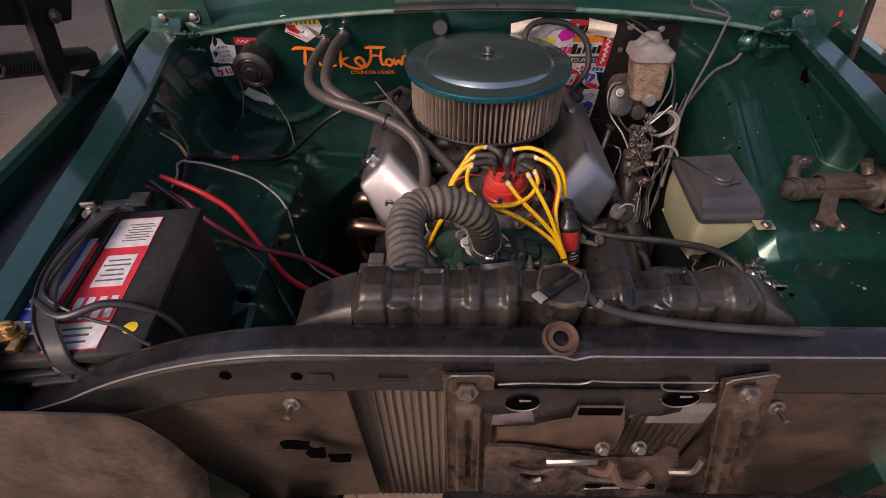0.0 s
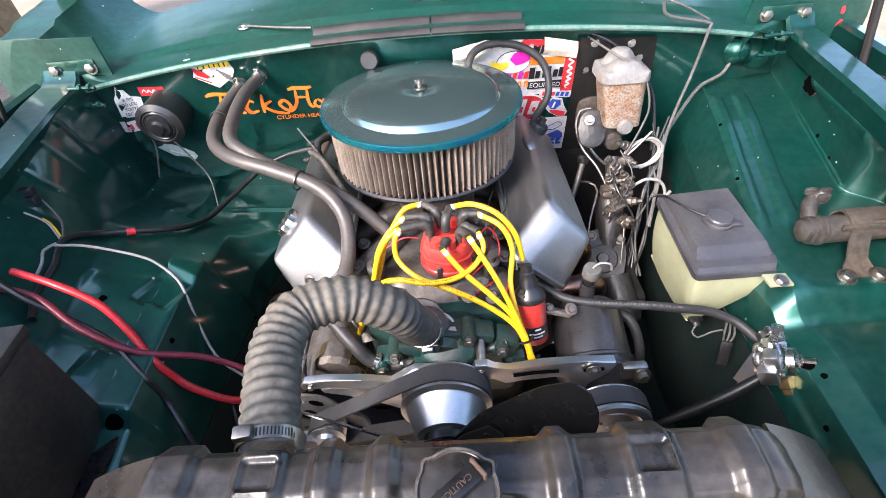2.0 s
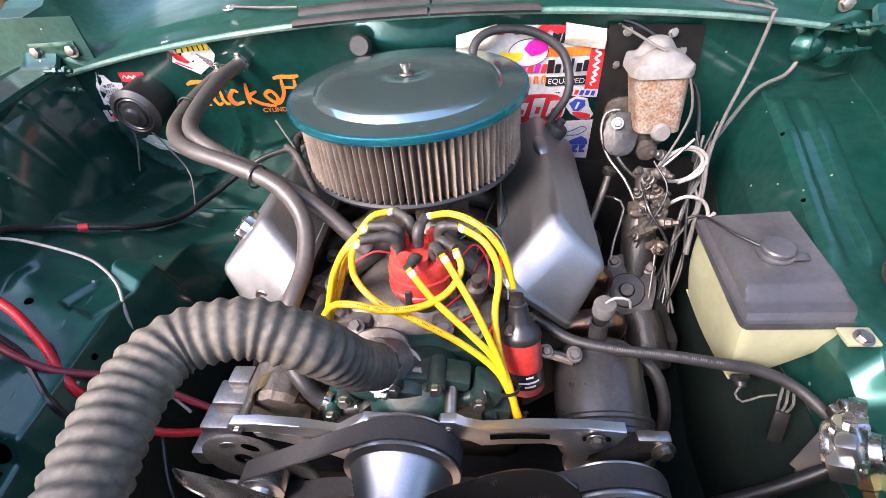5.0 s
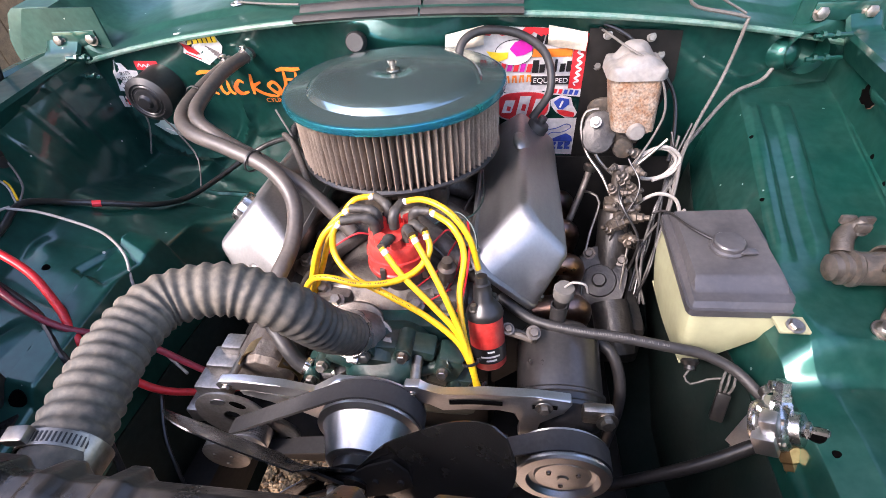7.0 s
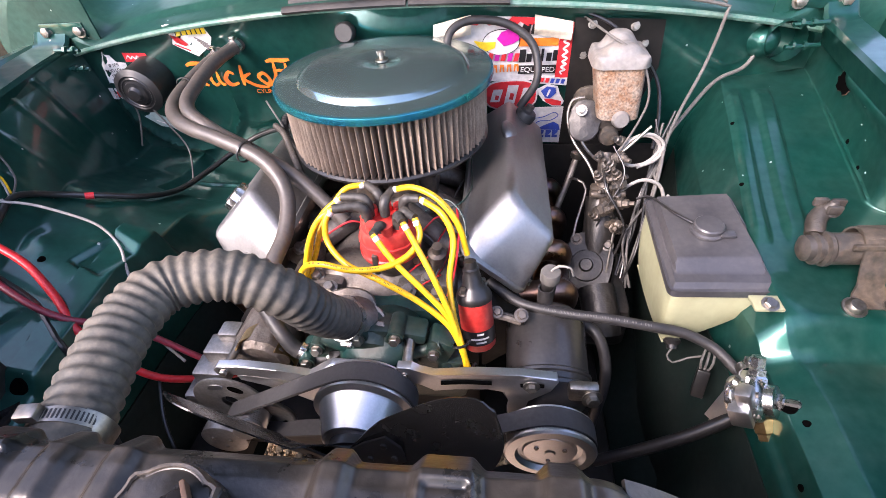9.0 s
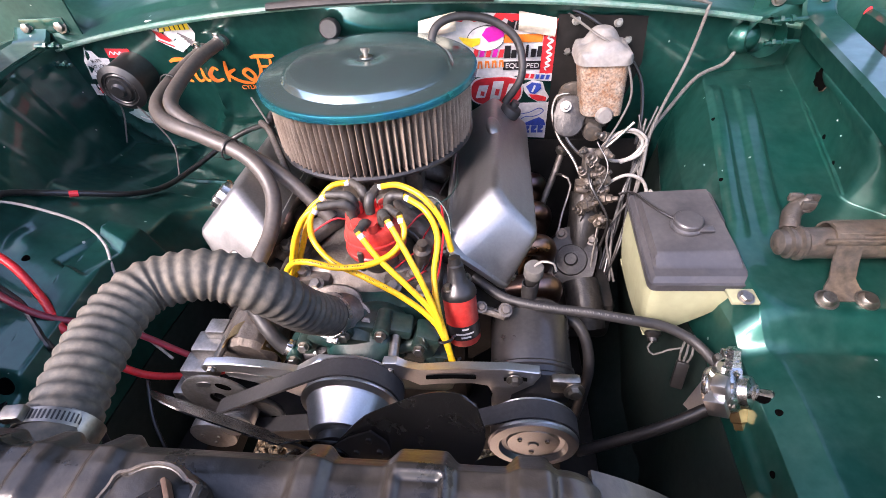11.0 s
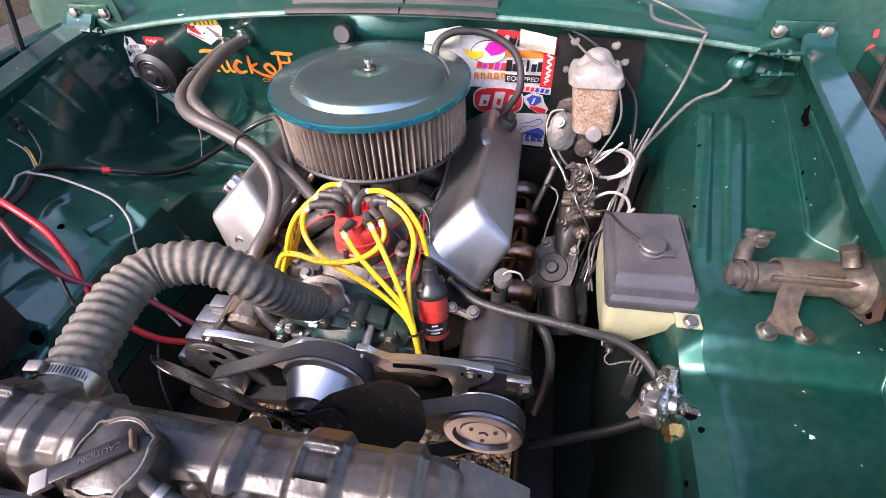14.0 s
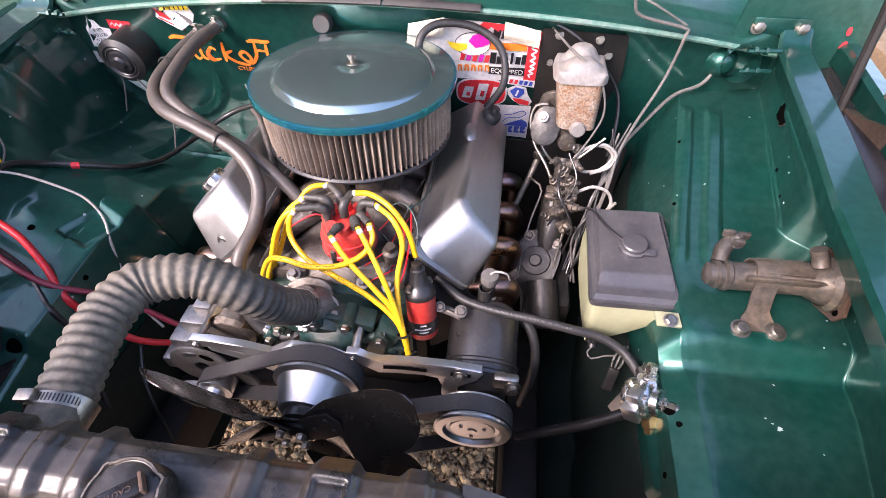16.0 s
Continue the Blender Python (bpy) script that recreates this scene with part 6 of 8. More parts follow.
sheet(bm, lambda u, v: CF @ Vector((0.0249 * math.cos(lerp(0.1, 3.1, u)), 0.0249 * math.sin(lerp(0.1, 3.1, u)), lerp(0.012, 0.036, v))), 24, 4)
lab = part("band", bm, STK_BLACK, coil, "black printed band")
bm = mesh()
for h, w0, w1 in ((0.016, 1.2, 1.8), (0.022, 0.9, 2.0), (0.030, 1.3, 1.7)):
    sheet(bm, lambda u, v: CF @ Vector((0.0252 * math.cos(lerp(w0, w1, u)), 0.0252 * math.sin(lerp(w0, w1, u)), lerp(h, h + 0.003, v))), 10, 1)
part("print_bars", bm, STK_WHITE, lab)
bm = mesh()
tube(bm, [(0.175, 0.372, 0.928), (0.20, 0.366, 0.930), (0.225, 0.358, 0.928)], 0.005, 8)
tube(bm, [(0.178, 0.385, 0.918), (0.205, 0.378, 0.920), (0.232, 0.368, 0.918)], 0.005, 8)
bolt(bm, (0.225, 0.36, 0.942), (0.2, -0.6, 1), 0.007, 0.006)
bolt(bm, (0.19, 0.365, 0.942), (0.2, -0.6, 1), 0.006, 0.005)
solo("coil_bracket", bm, INTAKE, "plated steel coil bracket bolted to the engine", "bracket")

# ---- hoses ----
UP = [(-0.125, 0.015, 1.140), (-0.127, 0.043, 1.143), (-0.140, 0.108, 1.149), (-0.146, 0.160, 1.151), (-0.134, 0.202, 1.151), (-0.086, 0.226, 1.144), (-0.038, 0.235, 1.110), (-0.020, 0.262, 1.048), (-0.010, 0.312, 0.975)]
hose = thing("upper_radiator_hose", "ribbed flexible radiator hose of dusty grey rubber", "hose", (-0.14, 0.10, 1.10))
bm = mesh()
tube(bm, UP, 0.0262, 24, 0.0018, lambda s: 1.0 + (0.055 * math.sin(s * math.tau / 0.0125) if 0.045 < s < 0.47 else 0.0))
part("tube", bm, HOSE, hose, "", 60)
bm = mesh()
CL = axis((-0.131, 0.056, 1.144), (-0.15, 1, 0.08))
lathe(bm, [(0.0265, -0.0058), (0.0280, -0.0058), (0.0280, 0.0058), (0.0265, 0.0058)], CL, 40)
box(bm, (0.012, 0.030, 0), (0.016, 0.009, 0.012), 0.002, CL)
clamp = part("clamp", bm, STEEL, hose, "steel worm-drive clamp")
bm = mesh()
for k in range(58):
    a = k * math.tau / 58
    first = len(bm.verts)
    box(bm, (0, 0, 0), (0.0010, 0.0013, 0.0072), 0, CL @ Euler((0, 0, a)).to_matrix().to_4x4() @ Matrix.Translation((0.0278, 0, 0)))
    piece(bm, first)
pieces("slot", bm, STK_BLACK, clamp, "dark slot of the clamp band")
bm = mesh()
EC = axis((-0.0120, 0.302, 0.988), (0.10, 0.60, -0.80))
lathe(bm, [(0.0268, -0.006), (0.0284, -0.006), (0.0284, 0.006), (0.0268, 0.006)], EC, 36)
box(bm, (-0.010, -0.030, 0), (0.016, 0.009, 0.012), 0.002, EC)
part("clamp", bm, CHROME, hose, "steel worm-drive clamp")
bm = mesh()
lathe(bm, [(0.023, -0.004), (0.026, 0.0), (0.030, 0.022), (0.036, 0.030), (0.036, 0.040)], EC, 30)
slab(bm, oval(0.044, 0.030, 28, (0, 0), 2.6), 0.008, EC @ Matrix.Translation((0, 0, 0.034)), 0.002)
for s in (-1, 1):
    bolt(bm, EC @ Vector((s * 0.041, 0, 0.034)), EC.to_3x3() @ Vector((0, 0, -1)), 0.0075, 0.009)
part("water_neck", bm, CAST_GREY, eng, "dull cast water neck under the hose")
bm = mesh()
lathe(bm, [(0.0245, -0.035), (0.0245, 0.035)], axis((-0.125, 0.03, 1.141), (0, 1, 0)), 28)
part("outlet_neck", bm, STEEL, rad, "bare metal hose neck")

HA = [(-0.39, 0.862, 1.162), (-0.408, 0.758, 1.145), (-0.396, 0.662, 1.135), (-0.341, 0.592, 1.134), (-0.258, 0.555, 1.123), (-0.182, 0.527, 1.101), (-0.141, 0.491, 1.067), (-0.132, 0.436, 1.031), (-0.143, 0.372, 1.0), (-0.150, 0.35, 0.93)]
HB = [(-0.342, 0.862, 1.178), (-0.357, 0.781, 1.172), (-0.36, 0.7, 1.159), (-0.347, 0.63, 1.145), (-0.287, 0.588, 1.123), (-0.203, 0.554, 1.097), (-0.13, 0.53, 1.06), (-0.06, 0.50, 1.0)]
for run, r in ((HA, 0.0122), (HB, 0.0122)):
    h = thing("heater_hose", "weathered grey-brown rubber heater hose from the firewall", "hose", run[0], "heater hoses")
    bm = mesh()
    tube(bm, run, r, 16, 0.006)
    part("tube", bm, HEATER, h)
    bm = mesh()
    d = Vector(run[1]) - Vector(run[0])
    lathe(bm, [(r + 0.0005, 0.012), (r + 0.002, 0.012), (r + 0.002, 0.022), (r + 0.0005, 0.022)], axis(run[0], d), 22)
    box(bm, (0, r + 0.005, 0.017), (0.012, 0.008, 0.010), 0.002, axis(run[0], d))
    part("clamp", bm, CHROME, h, "chrome screw clamp")
for at, d in (((-0.215, 0.541, 1.109), (1, -0.4, -0.25)), ((-0.404, 0.73, 1.143), (0, -1, 0))):
    bm = mesh()
    lathe(bm, [(0.017, -0.002), (0.0185, -0.0015), (0.0185, 0.0015), (0.017, 0.002)], axis(at, d), 20)
    solo("cable_tie", bm, STK_BLACK, "black cable tie round the heater hoses", "cable tie", "cable ties")


def line(name, run, r, material, label, category, group="", segs=8):
    b = mesh()
    tube(b, run, r, segs, 0.008)
    return solo(name, b, material, label, category, group)


def print_marks(parent, run, r, material, a, b, seed):
    """A run of tiny printed bars along the upper side of a hose or wire."""
    sp = spline(run, 0.002)
    rng, bm, k = random.Random(seed), mesh(), int(len(sp) * a)
    while k < int(len(sp) * b):
        d = (sp[k + 1] - sp[k - 1]).normalized()
        up = (Vector((0, -0.5, 0.85)) - d * d.dot(Vector((0, -0.5, 0.85)))).normalized()
        box(bm, (0, 0, 0), (r * 0.4, 0.0006, 0.0009), 0, axis(sp[k] + up * (r + 0.0001), d, up))
        k += 1 if rng.random() < 0.8 else 3
    part("printed_text", bm, material, parent, "tiny printed marks")


FUEL = [(0.177, 0.428, 0.942), (0.222, 0.393, 0.934), (0.28, 0.375, 0.934), (0.345, 0.364, 0.936), (0.403, 0.356, 0.932), (0.451, 0.353, 0.923), (0.49, 0.336, 0.912), (0.512, 0.303, 0.905), (0.516, 0.285, 0.915)]
for k in (3, 4, 8):
    print_marks([o for o in bpy.data.objects if o.parent is None and (o.name.startswith("spark_plug_wire") or o.name.startswith("coil_wire"))][k], WIRES[k][1], 0.0043, STK_BLACK, 0.3, 0.6, k)
fuel = line("fuel_hose", [(0.177, 0.428, 0.942), (0.222, 0.393, 0.934), (0.28, 0.375, 0.934), (0.345, 0.364, 0.936), (0.403, 0.356, 0.932), (0.451, 0.353, 0.923), (0.49, 0.336, 0.912), (0.512, 0.303, 0.905), (0.516, 0.285, 0.915)], 0.0075, RUBBER, "dusty black rubber fuel hose with printed text", "hose", segs=12)
print_marks(fuel, FUEL, 0.0075, GREY_WIRE, 0.25, 0.62, 2)
line("bypass_hose", [(-0.165, 0.36, 0.95), (-0.13, 0.325, 0.93), (-0.105, 0.31, 0.905), (-0.07, 0.305, 0.893), (-0.045, 0.31, 0.90)], 0.0115, RUBBER, "short curved black rubber bypass hose", "hose", segs=14)
for at, d in (((-0.095, 0.3085, 0.902), (0.9, -0.2, -0.35)), ((-0.05, 0.309, 0.898), (0.9, 0.1, 0.3))):
    bm = mesh()
    lathe(bm, [(0.0118, -0.005), (0.0130, -0.005), (0.0130, 0.005), (0.0118, 0.005)], axis(at, d), 24)
    box(bm, (0, 0.0155, 0), (0.012, 0.007, 0.010), 0.0015, axis(at, d))
    solo("hose_clamp", bm, CHROME, "steel worm-drive clamp on the bypass hose", "clamp", "hose clamps")
line("elbow_hose", [(-0.03, 0.335, 0.93), (-0.045, 0.318, 0.915), (-0.035, 0.300, 0.905)], 0.015, RUBBER, "short black rubber elbow under the thermostat housing", "hose", segs=14)
line("return_hose", [(0.318, 0.42, 0.862), (0.345, 0.40, 0.862), (0.360, 0.375, 0.835), (0.362, 0.35, 0.79), (0.35, 0.33, 0.70)], 0.009, RUBBER, "black rubber return hose of the steering pump", "hose", segs=12)
line("regulator_hose", [(0.500, 0.255, 0.878), (0.455, 0.25, 0.835), (0.40, 0.25, 0.785), (0.34, 0.25, 0.74)], 0.0085, BLACK_PLASTIC, "black rubber hose running down from the regulator", "hose", segs=12)
line("breather_hose", [(0.228, 0.795, 1.06), (0.259, 0.804, 1.111), (0.249, 0.828, 1.167), (0.202, 0.836, 1.202), (0.14, 0.825, 1.215), (0.10, 0.80, 1.205), (0.09, 0.77, 1.17)], 0.0075, RUBBER, "black ribbed breather hose looping up behind the air cleaner", "hose", segs=12)
line("battery_cable", [(-0.637, 0.389, 1.078), (-0.57, 0.371, 1.061), (-0.512, 0.356, 1.027), (-0.473, 0.332, 0.985), (-0.454, 0.315, 0.966), (-0.432, 0.297, 0.946), (-0.419, 0.295, 0.912), (-0.396, 0.289, 0.886), (-0.349, 0.291, 0.843), (-0.299, 0.315, 0.808), (-0.25, 0.34, 0.79)], 0.006, RED_WIRE, "bright red battery cable drooping across the fender", "cable", segs=12)
line("battery_cable", [(-0.671, 0.365, 1.076), (-0.598, 0.356, 1.053), (-0.532, 0.322, 1.013), (-0.457, 0.305, 0.97), (-0.376, 0.328, 0.914), (-0.287, 0.333, 0.834), (-0.24, 0.35, 0.80)], 0.0052, MAROON, "faded maroon battery cable", "cable", segs=12)
line("white_wire", [(-0.633, 0.47, 1.060), (-0.591, 0.484, 1.042), (-0.518, 0.487, 1.009), (-0.487, 0.48, 0.99), (-0.451, 0.454, 0.976), (-0.425, 0.419, 0.960), (-0.417, 0.399, 0.917), (-0.386, 0.359, 0.869), (-0.322, 0.324, 0.842)], 0.0024, WHITE_WIRE, "thin grubby white wire lying on the inner fender", "wire")
line("wiring_loom", [(-0.60, 0.33, 1.03), (-0.622, 0.38, 1.035), (-0.624, 0.435, 1.042), (-0.632, 0.495, 1.053), (-0.614, 0.554, 1.016), (-0.56, 0.586, 0.992), (-0.518, 0.634, 0.958), (-0.506, 0.711, 0.924), (-0.480, 0.80, 0.92), (-0.43, 0.868, 0.94), (-0.36, 0.88, 0.97), (-0.25, 0.86, 1.0)], 0.006, BLACK_PLASTIC, "taped black wiring loom across the inner fender", "wire", segs=10)

# ---- fluid tank on the right apron ----
tankbox = thing("washer_tank", "yellowed plastic fluid tank with a dusty black lid", "tank", (0.50, 0.48, 0.86))
LFL, LFR, LBR, LBL = Vector((0.429, 0.386, 0.974)), Vector((0.571, 0.387, 0.976)), Vector((0.560, 0.578, 1.000)), Vector((0.436, 0.588, 0.985))


def on_lid(u, v, h=0.0):
    a, b = lerp(LFL, LFR, u), lerp(LBL, LBR, u)
    return lerp(a, b, v) + Vector((0, 0, h))


def rounded(u, v, k=0.06):
    """Square corners drawn in a little."""
    for lo_u, lo_v in ((0, 0), (0, 1), (1, 0), (1, 1)):
        du, dv = abs(u - lo_u), abs(v - lo_v)
        if du < k and dv < k:
            d = math.hypot(k - du, k - dv)
            if d > k:
                s = k / d
                du, dv = k - (k - du) * s, k - (k - dv) * s
                u, v = (du if lo_u == 0 else 1 - du), (dv if lo_v == 0 else 1 - dv)
    return u, v


bm = mesh()


def lidf(a, b):
    u, v = rounded(a, b)
    e = min(u, 1 - u, v, 1 - v)
    h = 0.0 if e < 0.015 else 0.006 * min(1, (e - 0.015) / 0.03)
    h += 0.012 * max(0, min(1, (min(u, 1 - u) - 0.07) / 0.02, (v - 0.13) / 0.10, (0.95 - v) / 0.03))
    return on_lid(u, v, h)


sheet(bm, lidf, 60, 60)
tlid = part("lid", bm, LID, tankbox, "dusty black plastic lid", 30)
bm = mesh()


def rimf(u, v):
    t = u * 4
    i = int(t) % 4
    f = t - int(t)
    q = ((f, 0), (1, f), (1 - f, 1), (0, 1 - f))[i]
    a, b = rounded(*q)
    g = 0.012
    a, b = lerp(-g, 1 + g, a), lerp(-g, 1 + g, b)
    return on_lid(a, b, lerp(0.001, -0.010, v))


sheet(bm, rimf, 96, 3, 0.002)
part("lid_rim", bm, LID, tlid)
bm = mesh()
CP = axis(on_lid(0.50, 0.50, 0.018), (LFR - LFL).cross(LBL - LFL))
lathe(bm, [(0.024, 0.0), (0.024, 0.004), (0.021, 0.006), (0.021, 0.012), (0.019, 0.014), (0, 0.0145)], CP, 36)
box(bm, (0.022, -0.014, 0.006), (0.022, 0.013, 0.004), 0.0015, CP)
part("filler_cap", bm, LID, tankbox, "round snap cap")
bm = mesh()
tube(bm, [on_lid(0.42, 0.50, 0.026), on_lid(0.2, 0.68, 0.024), on_lid(0.02, 0.93, 0.016), on_lid(-0.12, 0.98, 0.006)], 0.0022, 8)
part("cap_tether", bm, BLACK_PLASTIC, tankbox)
bm = mesh()


def tub(u, v):
    t = u * 4
    i = int(t) % 4
    f = t - int(t)
    q = ((f, 0), (1, f), (1 - f, 1), (0, 1 - f))[i]
    a, b = rounded(*q, 0.10)
    p = on_lid(lerp(0.02, 0.98, a), lerp(0.02, 0.98, b), -0.006)
    low = Vector((lerp(0.442, 0.548, a), lerp(0.384, 0.56, b), 0.862 + 0.078 * a ** 1.3 - 0.01 * math.sin(b * 3)))
    w = v ** 1.0
    bulge = 0.010 * math.sin(w * math.pi)
    r = lerp(p, low, w)
    return r + Vector((bulge * (a - 0.5), bulge * (b - 0.5), 0))


sheet(bm, tub, 80, 24)
sheet(bm, lambda u, v: Vector((lerp(0.442, 0.548, u), lerp(0.384, 0.56, v), 0.862 + 0.078 * u ** 1.3 - 0.01 * math.sin(v * 3))), 6, 6)
part("tub", bm, CREAM, tankbox, "yellow-cream translucent plastic tub", 50)
bm = mesh()
box(bm, (0.537, 0.356, 0.985), (0.036, 0.026, 0.005), 0.0015, Matrix.Identity(4))
tab = part("mounting_tab", bm, CREAM, tankbox)
bm = mesh()
bolt(bm, (0.539, 0.352, 0.988), (0, -0.25, 1), 0.0080, 0.005, 1.35)
part("bolt", bm, STEEL, tab)
bm = mesh()
lathe(bm, [(0.011, 0), (0.013, 0.004), (0.008, 0.010), (0.008, 0.016), (0, 0.016)], axis((0.455, 0.384, 0.872), (-0.1, -0.8, -0.5)), 18)
part("outlet", bm, BLACK_PLASTIC, tankbox)
line("pump_wire", [(0.455, 0.372, 0.866), (0.447, 0.366, 0.855), (0.455, 0.358, 0.848), (0.475, 0.36, 0.858), (0.490, 0.355, 0.87)], 0.0016, GREY_WIRE, "thin wire curling under the tank", "wire")
plug = thing("wiring_plug", "black plastic wiring plug hanging below the tank", "connector", (0.484, 0.325, 0.84))
bm = mesh()
PF = axis((0.487, 0.333, 0.868), (-0.15, -0.45, -1))
box(bm, (0, 0, 0.022), (0.017, 0.012, 0.044), 0.002, PF)
part("housing", bm, BLACK_PLASTIC, plug)
bm = mesh()
for dx in (-0.005, 0, 0.005):
    tube(bm, [PF @ Vector((dx, 0, 0)), PF @ Vector((dx * 1.5, 0.004, -0.015)), Vector((0.500 + dx, 0.362, 0.892))], 0.0018, 6)
part("wires", bm, GREY_WIRE, plug)

# fuel pressure regulator
reg = thing("fuel_regulator", "chrome fuel pressure regulator bolted to the inner fender", "regulator", (0.518, 0.262, 0.87))
bm = mesh()
slab(bm, [(-0.012, -0.040), (0.010, -0.038), (0.015, -0.016), (0.015, 0.014), (0.006, 0.022), (-0.010, 0.020), (-0.014, 0.010)], 0.003, axis((0.505, 0.268, 0.900), (-0.80, -0.45, 0.40), (0, 0, 1)), 0.001)
brg = part("bracket", bm, BILLET, reg)
bm = mesh()
bolt(bm, (0.494, 0.262, 0.862), (-0.8, -0.45, 0.4), 0.005, 0.004)
part("bolt", bm, STEEL, brg)
RF = axis((0.516, 0.258, 0.915), (0.75, -0.45, 0.50))
bm = mesh()
lathe(bm, [(0, -0.026), (0.020, -0.024), (0.022, -0.020), (0.022, -0.017), (0.017, -0.014), (0.016, -0.006), (0.0235, -0.003), (0.0235, 0.001), (0.021, 0.005), (0.017, 0.008), (0.016, 0.016), (0.010, 0.019), (0, 0.019)], RF, 36)
rbody = part("body", bm, CHROME, reg, "bright silver cast body")
bm = mesh()
box(bm, (0, 0, -0.010), (0.058, 0.022, 0.020), 0.002, RF)
box(bm, (0.012, -0.020, -0.004), (0.020, 0.022, 0.018), 0.004, RF)
box(bm, (-0.014, 0.018, -0.004), (0.018, 0.020, 0.016), 0.004, RF)
part("port_block", bm, BILLET, rbody, "machined port block")
bm = mesh()
for k in range(6):
    a = math.tau * k / 6
    bolt(bm, RF @ Vector((0.0195 * math.cos(a), 0.0195 * math.sin(a), 0.001)), RF.to_3x3() @ Vector((0, 0, 1)), 0.0034, 0.004)
pieces("screw", bm, STEEL, rbody)
bm = mesh()
lathe(bm, [(0.009, 0.016), (0.009, 0.022), (0.005, 0.023), (0.005, 0.034), (0.003, 0.036), (0, 0.036)], RF, 6)
part("adjuster", bm, CHROME, reg)
for at, d in (((0.517, 0.275, 0.928), (0.0, 0.55, 0.85)), ((0.522, 0.238, 0.895), (0.15, -0.75, -0.6))):
    bm = mesh()
    lathe(bm, [(0.0105, -0.012), (0.0105, 0.002), (0.0085, 0.004), (0.0085, 0.010), (0.007, 0.011), (0.007, 0.022), (0, 0.022)], axis(at, d), 6)
    part("fitting", bm, CHROME if d[2] > 0 else BRASS, reg, "hose fitting")
bm = mesh()
lathe(bm, [(0.0082, 0), (0.0098, 0), (0.0098, 0.009), (0.0082, 0.009)], axis((0.516, 0.286, 0.920), (0, 1, -0.1)), 18)
box(bm, (0.0, 0.012, 0.0045), (0.010, 0.007, 0.009), 0.001, axis((0.516, 0.286, 0.920), (0, 1, -0.1)))
part("clamp", bm, CHROME, reg)
reg.scale = (1.25, 1.25, 1.25)
reg.location += Vector((-0.002, 0.0, -0.010))

# actuator on the right apron
act = thing("speed_control_servo", "dusty cast actuator strapped to the fender apron with a rusty flange", "actuator", (0.69, 0.41, 0.985))
AF = axis((0.602, 0.425, 1.018), (1, -0.02, 0.03))
bm = mesh()
lathe(bm, [(0, -0.004), (0.012, -0.004), (0.0175, 0.0), (0.0175, 0.008), (0.022, 0.010), (0.022, 0.014), (0.018, 0.016), (0.018, 0.020), (0.024, 0.022), (0.024, 0.027), (0.0215, 0.030), (0.0215, 0.135), (0.028, 0.150), (0.034, 0.165), (0, 0.166)], AF, 28, lambda a, h: 1 + 0.03 * math.sin(a * 3 + h * 50))
tube(bm, [AF @ Vector((0.004, 0.03, 0.145)), AF @ Vector((0.012, 0.040, 0.142)), AF @ Vector((0.018, 0.052, 0.136))], 0.011, 14)
lathe(bm, [(0.034, 0.158), (0.041, 0.164), (0.041, 0.170), (0.030, 0.172)], AF, 28)
part("body", bm, CAST, act, "grey-brown dirty cast body")
for at, size in (((0.004, 0.022, 0.10), (0.030, 0.006, 0.075)), ((-0.018, 0.016, 0.10), (0.006, 0.010, 0.11)), ((0.010, -0.018, 0.10), (0.006, 0.014, 0.11))):
    bm = mesh()
    box(bm, at, size, 0.002, AF)
    part("rib", bm, CAST, act)
bm = mesh()
slab(bm, [(-0.010, -0.052), (0.010, -0.052), (0.054, -0.010), (0.054, 0.012), (0.010, 0.054), (-0.010, 0.054), (-0.054, 0.012), (-0.054, -0.010)], 0.006, AF @ Matrix.Translation((0, 0, 0.170)) @ Euler((0, 0, radians(20))).to_matrix().to_4x4(), 0.0015)
flg = part("flange", bm, RUST, act, "rusty diamond flange")
for a, b in ((0, -0.042), (0.043, 0.0), (0, 0.043), (-0.043, 0.0)):
    bm = mesh()
    lathe(bm, [(0.0, 0.0008), (0.006, 0.0008), (0.006, -0.001)], AF @ Euler((0, 0, radians(20))).to_matrix().to_4x4() @ Matrix.Translation((a, b, 0.1700)) @ Euler((math.pi, 0, 0)).to_matrix().to_4x4(), 12)
    part("hole", bm, RECESS, flg)
bm = mesh()
tube(bm, [(0.618, 0.440, 1.03), (0.624, 0.458, 1.042), (0.635, 0.468, 1.046)], 0.012, 12)
for k in range(3):
    a = 2.1 * k + 0.4
    box(bm, (0.640 + 0.012 * math.cos(a), 0.468 + 0.012 * math.sin(a), 1.058), (0.018, 0.007, 0.012), 0.002, Matrix.Translation((0, 0, 0)))
lathe(bm, [(0.010, 0.0), (0.014, 0.004), (0.010, 0.009), (0.005, 0.02), (0, 0.02)], axis((0.638, 0.466, 1.046), (0.1, -0.1, 1)), 10)
part("wing_clamp", bm, CAST, act, "dirty wing screw and stub")
bm = mesh()
pts = [(0.676, 0.455, 0.99), (0.677, 0.452, 1.03), (0.677, 0.432, 1.048), (0.676, 0.408, 1.040), (0.675, 0.392, 1.01), (0.675, 0.376, 0.984), (0.675, 0.356, 0.978)]
sp = spline(pts, 0.006)
n = len(sp)
sheet(bm, lambda u, v: sp[min(n - 1, int(u * (n - 1)))] + Vector((lerp(-0.016, 0.016, v) * (1.0 + 0.9 * max(0, u - 0.82) / 0.18), 0, 0)), n - 1, 4, 0.003)
strap = part("strap", bm, CAST, act, "folded grey steel strap")
